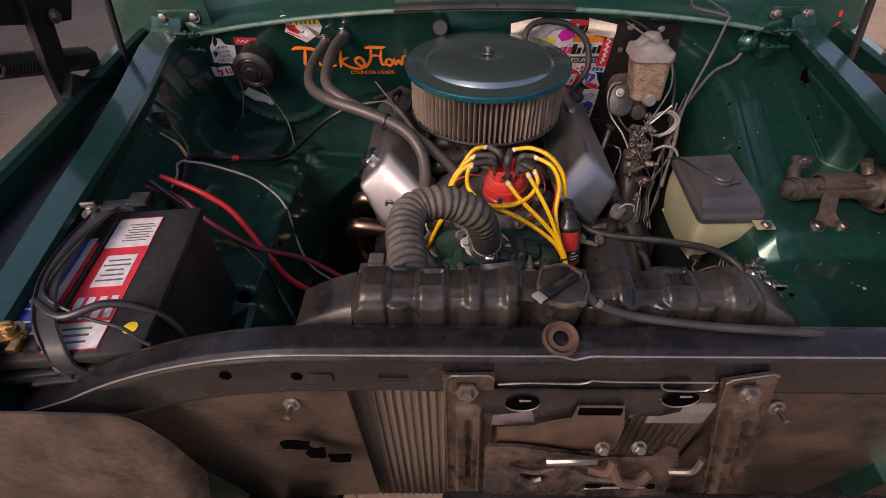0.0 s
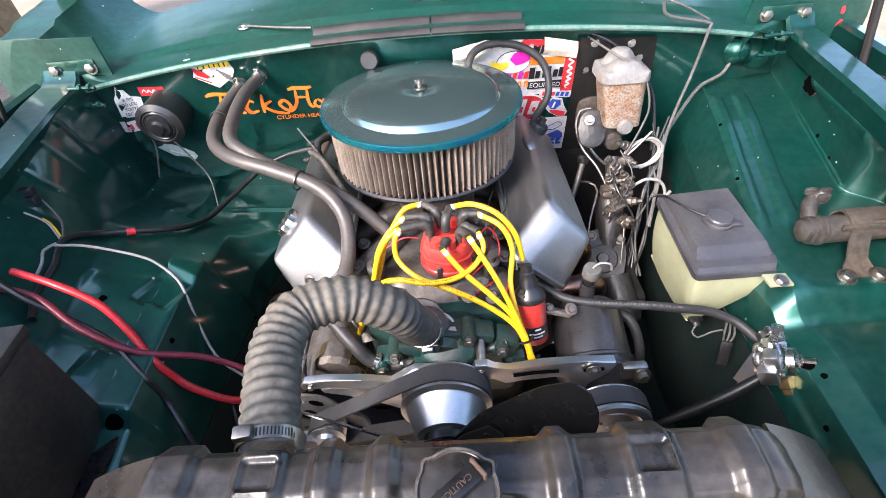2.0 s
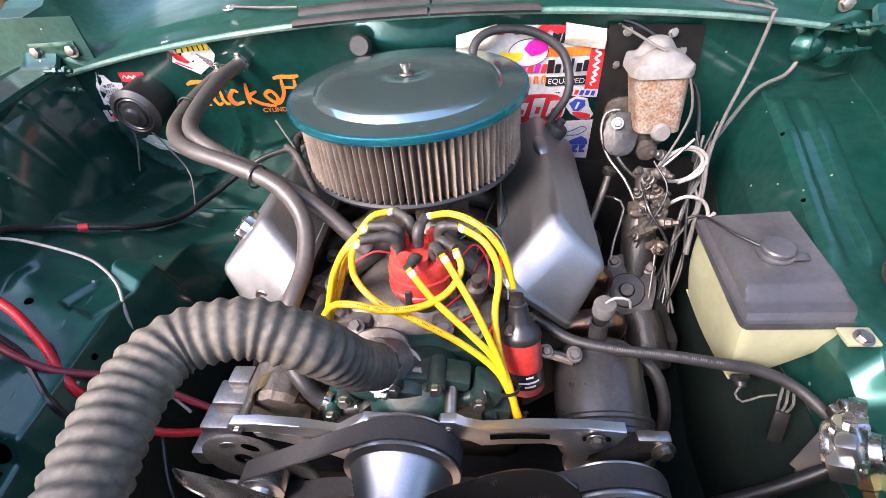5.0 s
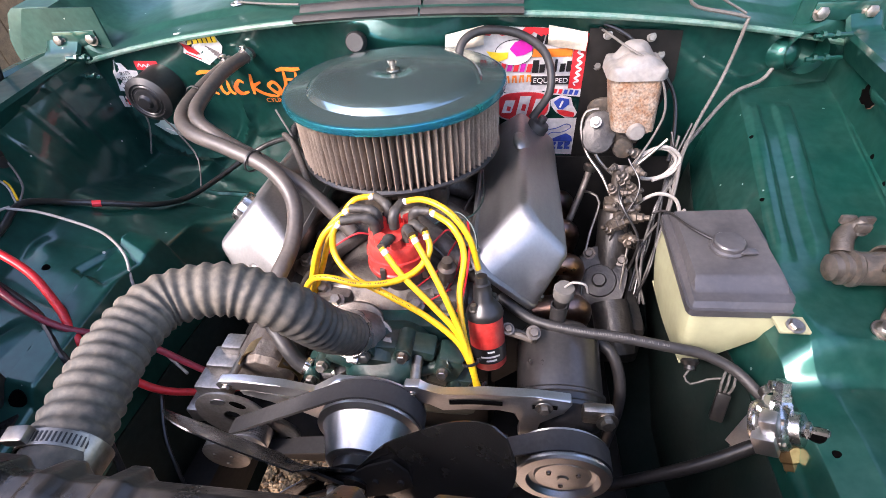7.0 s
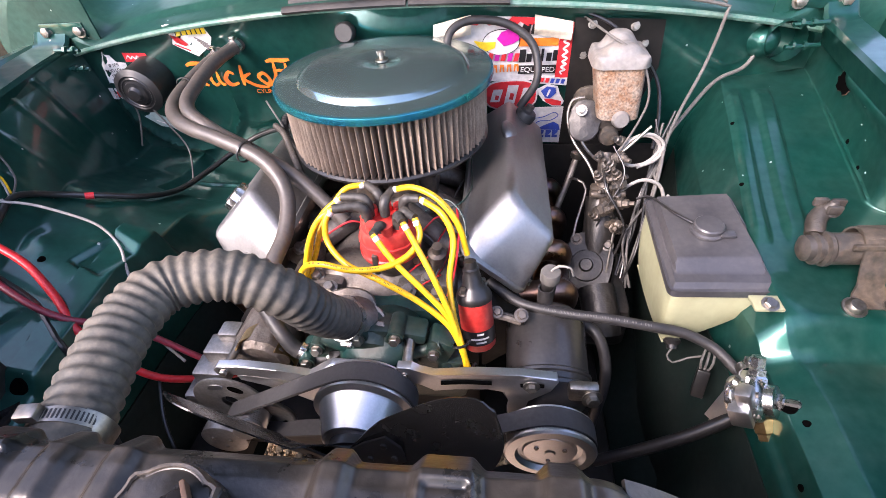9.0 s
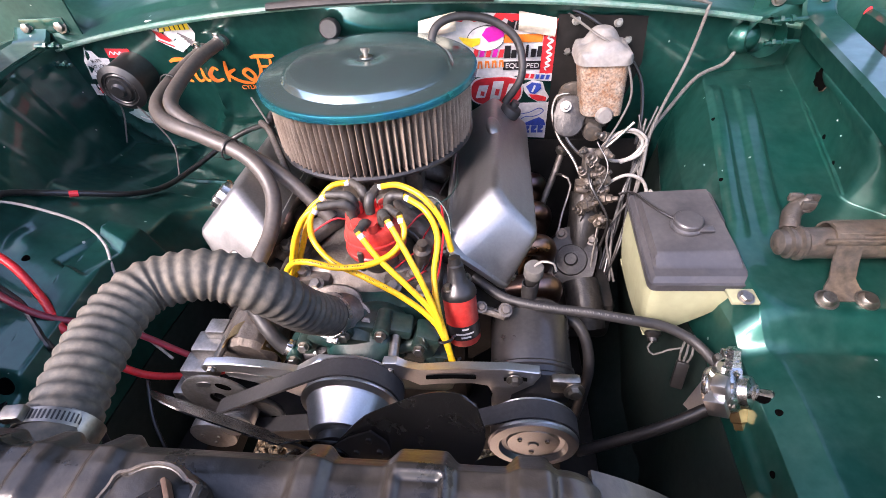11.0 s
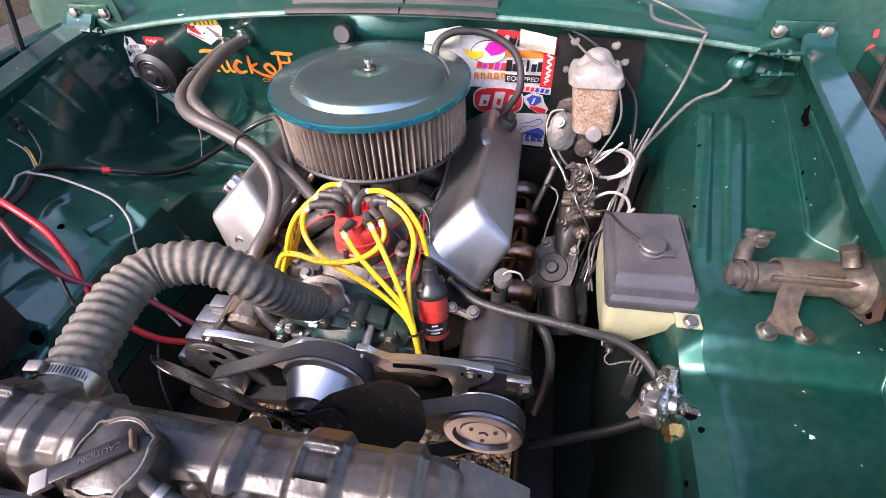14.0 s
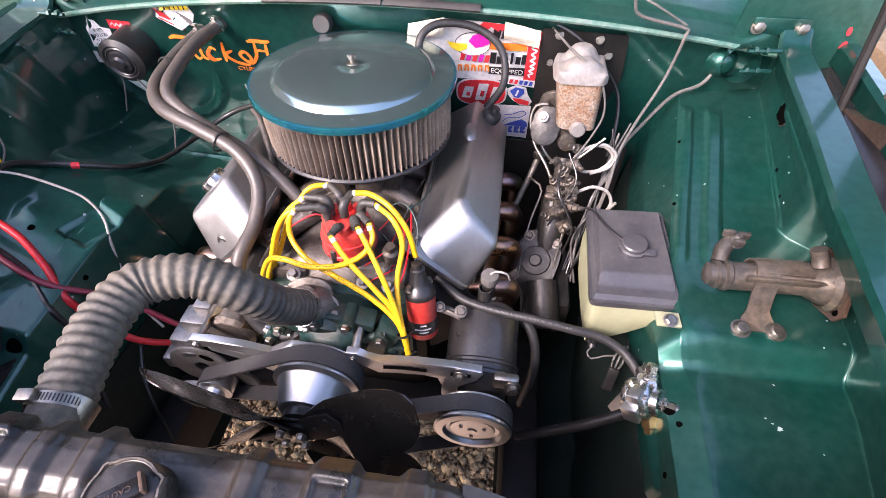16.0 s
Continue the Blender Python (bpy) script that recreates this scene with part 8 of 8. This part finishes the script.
# orange script, drawn as plain brush strokes
logo = ribbon("orange_script_sticker", [(-0.492, 1.131), (-0.475, 1.136), (-0.445, 1.135), (-0.418, 1.133)], 0.0085, STK_ORANGE, "orange brush-script lettering sticker on the green firewall")
for run, w in (([(-0.457, 1.133), (-0.462, 1.110), (-0.466, 1.090), (-0.458, 1.085)], 0.0085), ([(-0.443, 1.116), (-0.446, 1.098), (-0.440, 1.086), (-0.430, 1.090)], 0.0075),
               ([(-0.424, 1.118), (-0.427, 1.098), (-0.420, 1.087), (-0.411, 1.092)], 0.0075), ([(-0.386, 1.112), (-0.396, 1.117), (-0.405, 1.104), (-0.398, 1.088), (-0.382, 1.091)], 0.0075),
               ([(-0.363, 1.132), (-0.368, 1.108), (-0.371, 1.085)], 0.008), ([(-0.346, 1.114), (-0.366, 1.102), (-0.346, 1.086), (-0.318, 1.080)], 0.0075),
               ([(-0.318, 1.080), (-0.306, 1.098), (-0.316, 1.114), (-0.330, 1.104), (-0.310, 1.086), (-0.290, 1.106), (-0.284, 1.138)], 0.0075),
               ([(-0.300, 1.140), (-0.284, 1.143), (-0.262, 1.142), (-0.246, 1.144)], 0.0085), ([(-0.290, 1.119), (-0.276, 1.120), (-0.264, 1.119)], 0.0065),
               ([(-0.258, 1.136), (-0.262, 1.110), (-0.258, 1.094), (-0.250, 1.096)], 0.0075), ([(-0.243, 1.112), (-0.250, 1.101), (-0.241, 1.092), (-0.231, 1.101), (-0.240, 1.113)], 0.007),
               ([(-0.228, 1.113), (-0.224, 1.095), (-0.216, 1.108), (-0.209, 1.095), (-0.203, 1.118), (-0.195, 1.120)], 0.007)):
    ribbon("stroke", run, w, STK_ORANGE, "", 0.0014, logo)
words("CYLINDER HEADS", 0.0145, on_wall(-0.288, 1.072), STK_ORANGE, logo)
s1 = decal("badge_sticker", -0.448, 1.188, [(-0.050, 0.030), (-0.040, 0.031), (0.042, 0.027), (0.050, 0.004), (0.040, -0.012), (0.0, -0.036), (-0.012, -0.030), (-0.050, -0.010), (-0.042, 0.004)], STK_WHITE, "white shield sticker with red, yellow and grey print")
decal("black_area", -0.438, 1.205, [(-0.040, 0.008), (0.030, 0.009), (0.034, -0.004), (-0.034, -0.008)], STK_BLACK, "", 0.0024, 0.0, s1)
for k in range(6):
    decal("yellow_letter_shape", -0.466 + 0.0115 * k, 1.2045 + 0.0005 * k, [(-0.0040, -0.007), (0.0042, -0.006), (0.0036, 0.007), (-0.0044, 0.006)], STK_YELLOW, "", 0.0034, -0.06, s1)
decal("red_area", -0.462, 1.188, [(-0.030, 0.010), (-0.006, 0.008), (0.010, -0.006), (-0.004, -0.014), (-0.024, -0.006)], STK_RED, "", 0.0024, 0, s1)
for k in range(4):
    decal("red_flame", -0.486 + 0.007 * k, 1.176 - 0.003 * k, rect(0.012, 0.0028), STK_RED, "", 0.0030, -0.35, s1)
for k in range(5):
    decal("grey_line", -0.424 + 0.003 * k, 1.186 - 0.0052 * k, rect(0.030 - 0.003 * k, 0.0026), PRIMER, "", 0.0030, -0.5, s1)
s2 = decal("red_tag_sticker", -0.613, 1.147, rect(0.064, 0.020), STK_RED, "small red rectangular sticker above the blower motor", turn=0.02)
ribbon("white_script", [(-0.638, 1.144), (-0.631, 1.151), (-0.626, 1.144), (-0.619, 1.150), (-0.613, 1.144), (-0.606, 1.151), (-0.600, 1.144), (-0.590, 1.149)], 0.0030, STK_WHITE, "", 0.0026, s2)
s3 = decal("slogan_sticker", -0.687, 1.118, [(-0.040, -0.030), (0.028, -0.036), (0.040, 0.012), (0.014, 0.016), (0.008, 0.032), (-0.012, 0.040), (-0.022, 0.022), (-0.034, 0.012)], STK_WHITE, "white cut-out sticker with a black slogan", turn=0.1)
for i, t in enumerate(("IF IT'S", "TOO LOUD", "YOU'RE", "TOO OLD")):
    words(t, 0.0100, on_wall(-0.684, 1.128 - i * 0.0112, 0.0050, 0.1), STK_BLACK, s3)
s4 = decal("red_logo_sticker", -0.708, 1.062, rect(0.058, 0.026), STK_WHITE, "white sticker with red print under the slogan", turn=0.1)
for k, w in enumerate((0.007, 0.006, 0.009, 0.009, 0.005)):
    decal("red_letter_shape", -0.729 + k * 0.0112, 1.060 + 0.001 * k, [(-w / 2, -0.007), (w / 2, -0.008), (w / 2 - 0.001, 0.008), (-w / 2 + 0.001, 0.006)], STK_RED, "", 0.0024, 0.1, s4)
pale = decal("pale_sticker", -0.628, 0.990, [(-0.046, 0.014), (-0.030, 0.018), (-0.020, 0.028), (0.000, 0.018), (0.018, 0.010), (0.040, -0.004), (0.044, -0.016), (0.034, -0.026), (0.016, -0.016), (-0.012, -0.012), (-0.022, -0.004)], STK_PALE, "torn pale blue sticker below the blower motor")
for k in range(5):
    decal("faded_line", -0.640 + 0.011 * k, 0.992 - 0.004 * k, rect(0.010, 0.0028), STK_WHITE, "", 0.0026, -0.4, pale)
# collage beside the air cleaner
st = decal("sticker_sheet", 0.222, 1.135, [(-0.13, -0.052), (0.085, -0.052), (0.098, 0.058), (0.02, 0.076), (-0.09, 0.084), (-0.13, 0.070)], STK_WHITE, "overlapping red, white and black racing stickers on the firewall")
side = decal("red_side_sticker", 0.313, 1.138, [(-0.014, -0.052), (0.014, -0.052), (0.015, 0.060), (-0.012, 0.054)], STK_RED, "tall red sticker with white script", 0.0036)
ribbon("white_script", [(0.312, 1.094), (0.308, 1.100), (0.317, 1.104), (0.309, 1.110), (0.318, 1.116), (0.310, 1.121), (0.319, 1.128), (0.309, 1.134), (0.318, 1.141), (0.310, 1.148), (0.319, 1.156), (0.309, 1.162), (0.317, 1.170), (0.313, 1.178)], 0.0042, STK_WHITE, "", 0.0054, side)
blk = decal("black_banner", 0.263, 1.1065, rect(0.076, 0.018), STK_BLACK, "", 0.003, -0.02, st)
words("EQUIPPED", 0.0150, on_wall(0.263, 1.1065, 0.0062, -0.02), STK_WHITE, blk)
decal("orange_bar", 0.262, 1.163, rect(0.074, 0.016), STK_ORANGE, "", 0.003, -0.03, st)
for k, (w, h) in enumerate(((0.012, 0.026), (0.010, 0.017), (0.005, 0.026), (0.005, 0.026), (0.010, 0.017), (0.011, 0.022))):
    decal("black_bar", 0.232 + 0.0128 * k, 1.1345 + (h - 0.022) / 2, [(-w / 2, -h / 2), (w / 2, -h / 2), (w / 2 + 0.001, h / 2), (-w / 2 + 0.001, h / 2)], STK_BLACK, "", 0.003, 0, st)
ring = decal("round_white_patch", 0.190, 1.166, oval(0.036, 0.026, 26), STK_BLACK, "", 0.0032, 0, st)
decal("white_field", 0.190, 1.166, oval(0.0345, 0.0245, 26), STK_WHITE, "", 0.0042, 0, ring)
decal("magenta_area", 0.204, 1.174, [(-0.022, 0.002), (-0.012, 0.014), (0.006, 0.018), (0.020, 0.010), (0.014, 0.002), (0.020, -0.006), (0.006, -0.012), (-0.010, -0.014)], STK_MAGENTA, "", 0.0052, 0.1, ring)
decal("yellow_area", 0.160, 1.162, [(-0.022, 0.010), (0.000, 0.006), (0.020, 0.006), (0.018, -0.006), (0.002, -0.012), (-0.012, -0.004)], STK_YELLOW, "", 0.0052, 0, ring)
for k in range(5):
    decal("red_letter_shape", 0.170 + 0.0125 * k, 1.138 - 0.001 * k, [(-0.005, -0.009), (0.004, -0.008), (0.006, 0.009), (-0.003, 0.008)], STK_MAGENTA if k % 2 else STK_RED, "", 0.0034, -0.1, st)
for k in range(6):
    decal("orange_letter_shape", 0.150 + 0.0142 * k, 1.110 + 0.0004 * k, [(-0.0050, -0.008), (-0.002, -0.008), (-0.001, 0.003), (0.001, 0.003), (0.002, -0.008), (0.0052, -0.008), (0.004, 0.008), (-0.004, 0.008)], STK_ORANGE, "", 0.003, 0, st)
for x0, x1, zz in ((0.125, 0.190, 1.208), (0.196, 0.262, 1.204)):
    decal("red_blot", (x0 + x1) / 2, zz, [(-0.032, -0.006), (-0.012, -0.008), (-0.004, 0.0), (0.010, -0.008), (0.034, -0.004), (0.022, 0.007), (-0.020, 0.009)], STK_RED, "", 0.003, -0.05, st)
for x in (0.236, 0.254):
    decal("black_bar", x, 1.189, [(-0.008, -0.010), (0.007, -0.010), (0.009, 0.010), (-0.006, 0.010)], STK_BLACK, "", 0.003, -0.1, st)
s5 = decal("oval_sticker", 0.212, 1.050, oval(0.056, 0.036, 30, (0, 0), 3.0), STK_WHITE, "red oval sticker with white letter shapes", lift=0.0036)
decal("red_field", 0.212, 1.050, oval(0.0525, 0.0325, 30, (0, 0), 3.0), STK_RED, "", 0.0050, 0, s5)
for x, zz, w, h in ((0.182, 1.050, 0.022, 0.030), (0.213, 1.052, 0.024, 0.044), (0.243, 1.050, 0.020, 0.034)):
    decal("white_bar", x, zz, [(-w / 2 - 0.003, -h / 2), (w / 2 - 0.005, -h / 2), (w / 2 + 0.003, h / 2), (-w / 2 + 0.005, h / 2)], STK_WHITE, "", 0.0064, 0, s5)
    decal("red_bar", x + 0.001, zz - 0.004, rect(w * 0.35, h * 0.35), STK_RED, "", 0.0074, -0.2, s5)
s6 = decal("slim_sticker", 0.290, 1.081, rect(0.072, 0.017), STK_WHITE, "slim white sticker with red and blue print", turn=-0.12, lift=0.0036)
for k in range(6):
    decal("letter_shape", 0.264 + 0.0105 * k, 1.0845 - 0.0013 * k, [(-0.004, -0.005), (0.003, -0.005), (0.004, 0.005), (-0.003, 0.005)], STK_RED if k < 3 else STK_BLUE, "", 0.0050, -0.12, s6)
s7 = decal("round_sticker", 0.296, 1.046, [(-0.030, 0.014), (-0.012, 0.026), (0.010, 0.022), (0.018, 0.004), (0.030, -0.012), (0.026, -0.024), (0.008, -0.026), (-0.014, -0.014), (-0.026, 0.0)], STK_WHITE, "white oval sticker with blue and red print", turn=-0.1, lift=0.0036)
decal("blue_area", 0.290, 1.052, [(-0.016, 0.006), (-0.004, 0.016), (0.014, 0.012), (0.016, 0.0), (0.004, -0.012), (-0.006, -0.010)], STK_BLUE, "", 0.0052, 0, s7)
decal("white_bar", 0.290, 1.053, rect(0.004, 0.016), STK_WHITE, "", 0.0062, -0.3, s7)
decal("red_stripe", 0.302, 1.031, [(-0.022, 0.004), (-0.004, 0.006), (0.016, 0.004), (0.018, -0.006), (0.0, -0.008), (-0.014, -0.004)], STK_RED, "", 0.0052, -0.2, s7)
s8 = decal("white_card_sticker", 0.288, 0.972, [(-0.046, 0.046), (0.040, 0.046), (0.038, -0.050), (-0.026, -0.046)], STK_WHITE, "white sticker with a blue line drawing", lift=0.0036)
for k, w in enumerate((0.010, 0.009, 0.012, 0.012)):
    decal("blue_letter_shape", 0.270 + 0.0145 * k, 0.948, [(-w / 2, -0.010), (w / 2, -0.010), (w / 2, -0.004), (0.0, -0.003), (w / 2, 0.004), (w / 2, 0.010), (-w / 2, 0.010)], STK_BLUE, "", 0.0052, 0, s8)
ribbon("blue_outline", [(0.262, 0.968), (0.276, 0.982), (0.300, 0.984), (0.316, 0.996), (0.306, 1.004), (0.286, 0.994), (0.266, 0.990)], 0.0018, STK_BLUE, "", 0.0052, s8)
decal("blue_shading", 0.298, 0.968, [(-0.030, -0.008), (0.026, -0.010), (0.022, 0.004), (0.010, 0.012), (-0.008, 0.004)], STK_BLUE, "", 0.0050, 0, s8)
for k, (x, z) in enumerate(((0.098, 1.202), (0.285, 1.196))):
    b = mesh()
    sheet(b, lambda u, v: Vector((x + lerp(-0.034, 0.036, u), firewall_y(x, z) - 0.004 - 0.012 * math.sin(v * 3) * (1 - u * 0.5) - 0.004 * noise.noise((u * 3, v * 3, k)), z + lerp(-0.016, 0.018, v) - 0.014 * (u if k else 1 - u))), 14, 10, 0.0006)
    solo("torn_sticker", b, PAPER, "curled torn cream sticker paper peeling off the firewall", "sticker", "stickers")

# ---- battery ----
bat = thing("battery", "black car battery with a red and white label", "battery", (-0.55, 0.125, 0.93))
BT = Matrix.Translation((-0.545, 0.086, 0)) @ Euler((0, 0, radians(6.5))).to_matrix().to_4x4()
bm = mesh()
box(bm, (0, 0, 1.025), (0.160, 0.266, 0.195), 0.006, BT)
part("case", bm, BAT_PLASTIC, bat)
bm = mesh()
box(bm, (0, 0, 1.123), (0.168, 0.274, 0.016), 0.004, BT)
box(bm, (-0.056, 0, 1.134), (0.046, 0.25, 0.010), 0.003, BT)
top = part("cover", bm, BAT_PLASTIC, bat)


def flat(name, x, y, w, h, material, parent, z=1.1315, label="", turn=0.0):
    b = mesh()
    box(b, (0, 0, 0), (w, h, 0.0008), 0, BT @ Matrix.Translation((x, y, z)) @ Euler((0, 0, turn)).to_matrix().to_4x4())
    return part(name, b, material, parent, label)


sheet_l = flat("label_sheet", 0.000, -0.005, 0.064, 0.245, STK_RED, top, 1.1315, "red and white printed battery label")
flat("white_block", 0.000, 0.083, 0.062, 0.064, STK_WHITE, sheet_l, 1.1322)
flat("white_block", 0.002, 0.004, 0.042, 0.060, STK_WHITE, sheet_l, 1.1322)
for k in range(4):
    flat("white_bar", -0.021 + k * 0.0145, -0.062, 0.009, 0.036, STK_WHITE, sheet_l, 1.1322)
flat("white_block", 0.000, -0.106, 0.062, 0.040, STK_WHITE, sheet_l, 1.1322)
for k in range(7):
    flat("grey_line", 0.006 + 0.004 * (k % 2), 0.064 + k * 0.0060, 0.034, 0.0016, GREY_WIRE, sheet_l, 1.1329)
for k in range(5):
    flat("grey_line", 0.002, -0.015 + k * 0.0095, 0.036 - 0.006 * (k % 3), 0.0024, GREY_WIRE, sheet_l, 1.1329)
for k in range(3):
    flat("grey_line", -0.004, -0.096 - k * 0.010, 0.036, 0.003, GREY_WIRE, sheet_l, 1.1329)
sheet_b = flat("side_label", -0.064, -0.02, 0.034, 0.17, STK_BLUE, top, 1.1396, "blue and white printed strip")
flat("white_strip", -0.046, -0.02, 0.010, 0.17, STK_WHITE, sheet_b, 1.1402)
flat("red_strip", -0.038, -0.015, 0.006, 0.14, STK_RED, sheet_b, 1.1402)
for k in range(7):
    flat("white_line", -0.068, -0.085 + k * 0.022, 0.018, 0.003, STK_WHITE, sheet_b, 1.1402)
bm = mesh()
lathe(bm, [(0, 0.0006), (0.009, 0.0006), (0.009, 0)], BT @ Matrix.Translation((0.060, -0.100, 1.1315)), 20)
part("round_mark", bm, STK_YELLOW, top, "small yellow round mark")
for y in (0.118, -0.105):
    bm = mesh()
    T = BT @ Matrix.Translation((-0.066, y, 1.135))
    lathe(bm, [(0.0095, 0), (0.009, 0.020), (0, 0.021)], T, 20)
    lathe(bm, [(0.0095, 0.003), (0.015, 0.003), (0.015, 0.015), (0.0095, 0.015)], T, 20)
    box(bm, (0.012, -0.016, 0.009), (0.012, 0.022, 0.010), 0.002, T)
    bolt(bm, T @ Vector((0.0, 0.0, 0.018)), (0, 0, 1), 0.006, 0.006)
    box(bm, (0, 0, 0.028), (0.022, 0.005, 0.010), 0.002, T)
    part("terminal_clamp", bm, STEEL if y > 0 else BRASS, bat, "corroded terminal clamp")
bm = mesh()
box(bm, (-0.03, 0.128, 1.150), (0.05, 0.022, 0.010), 0.003, BT)
box(bm, (0.0, 0.132, 1.157), (0.03, 0.03, 0.006), 0.002, BT)
part("fuse_block", bm, BLACK_PLASTIC, bat)
hold = thing("battery_strap", "black plastic hold-down strap over the battery", "strap", (-0.57, 0.12, 1.13))
bm = mesh()
sp2 = spline([BT @ Vector((-0.050, 0.13, 1.148)), BT @ Vector((-0.058, 0.04, 1.154)), BT @ Vector((-0.055, -0.03, 1.154)), BT @ Vector((-0.035, -0.09, 1.150)), BT @ Vector((-0.012, -0.128, 1.140)), BT @ Vector((-0.004, -0.142, 1.118)), BT @ Vector((0.012, -0.146, 1.105))], 0.006)
nn = len(sp2)
sheet(bm, lambda u, v: sp2[min(nn - 1, int(u * (nn - 1)))] + Vector((lerp(-0.013, 0.013, v), 0, 0.003 * (abs(v - 0.5) > 0.42))), nn - 1, 12, 0.003)
part("band", bm, RUBBER, hold)
bm = mesh()
box(bm, (0, -0.140, 1.105), (0.165, 0.010, 0.014), 0.002, BT)
box(bm, (0.0, -0.146, 1.098), (0.10, 0.008, 0.006), 0.002, BT)
part("front_clip", bm, BLACK_PLASTIC, hold)
bm = mesh()
box(bm, (-0.55, 0.12, 0.92), (0.20, 0.30, 0.012), 0.004)
box(bm, (-0.55, -0.035, 0.95), (0.20, 0.010, 0.07), 0.004)
solo("battery_tray", bm, BLACK_PANEL, "rusty black battery tray beside the radiator", "tray")
line("ground_cable", [(-0.60, 0.02, 1.15), (-0.55, -0.005, 1.150), (-0.50, 0.015, 1.152), (-0.45, 0.02, 1.12), (-0.42, 0.0, 1.06), (-0.41, -0.02, 1.0)], 0.0055, BLACK_PLASTIC, "black battery cable crossing the label", "cable", segs=10)
line("thin_black_wire", [(-0.585, 0.20, 1.155), (-0.60, 0.10, 1.16), (-0.59, 0.03, 1.156), (-0.53, 0.0, 1.145), (-0.47, -0.02, 1.15), (-0.43, -0.045, 1.16), (-0.41, -0.055, 1.165)], 0.0022, BLACK_PLASTIC, "thin black wire running over the battery", "wire", "loose wires")
line("black_cable", [(-0.64, 0.36, 1.09), (-0.60, 0.345, 1.06), (-0.56, 0.34, 1.02), (-0.50, 0.32, 0.985), (-0.471, 0.298, 0.966), (-0.437, 0.27, 0.950), (-0.423, 0.26, 0.905), (-0.39, 0.22, 0.86), (-0.36, 0.18, 0.80)], 0.005, BLACK_PLASTIC, "taped black cable below the red one", "cable", segs=8)
relay = thing("wiring_connector", "black plastic connector on the inner fender", "connector", (-0.67, 0.61, 1.08))
bm = mesh()
box(bm, (-0.694, 0.550, 1.098), (0.020, 0.018, 0.024), 0.003)
box(bm, (-0.698, 0.555, 1.115), (0.024, 0.014, 0.018), 0.003)
part("housing", bm, BLACK_PLASTIC, relay)

for run, m, c in (([(-0.697, 0.545, 1.09), (-0.68, 0.525, 1.085), (-0.658, 0.515, 1.075), (-0.638, 0.497, 1.058)], YELLOW, "yellow"), ([(-0.700, 0.52, 1.10), (-0.682, 0.512, 1.10), (-0.66, 0.512, 1.078), (-0.636, 0.490, 1.056)], WHITE_WIRE, "white"), ([(-0.690, 0.56, 1.10), (-0.668, 0.545, 1.082), (-0.648, 0.525, 1.066), (-0.634, 0.495, 1.056)], GREY_WIRE, "grey")):
    line("connector_wire", run, 0.0018, m, "thin " + c + " wire between the connector and the loom", "wire", "connector wires")
line("white_wire_tail", [(-0.632, 0.475, 1.06), (-0.640, 0.455, 1.062), (-0.632, 0.43, 1.055), (-0.636, 0.40, 1.045), (-0.650, 0.38, 1.05)], 0.0024, WHITE_WIRE, "white wire tied to the loom", "wire", "connector wires")
bm = mesh()
tube(bm, [(-0.585, 0.568, 1.003), (-0.574, 0.576, 0.999)], 0.0068, 10, smooth=False)
solo("wire_tape", bm, STK_RED, "red tape round the wiring loom", "tape")

# chassis below
for s in (-1, 1):
    bm = mesh()
    box(bm, (s * 0.36, 0.4, 0.56), (0.07, 1.3, 0.14), 0.01)
    solo("frame_rail", bm, CHASSIS, "dark greasy chassis frame rail", "frame rail", "frame rails")
bm = mesh()
box(bm, (0, 0.425, 0.595), (0.66, 0.19, 0.11), 0.02)
solo("crossmember", bm, CHASSIS, "dark steel crossmember under the engine", "crossmember")
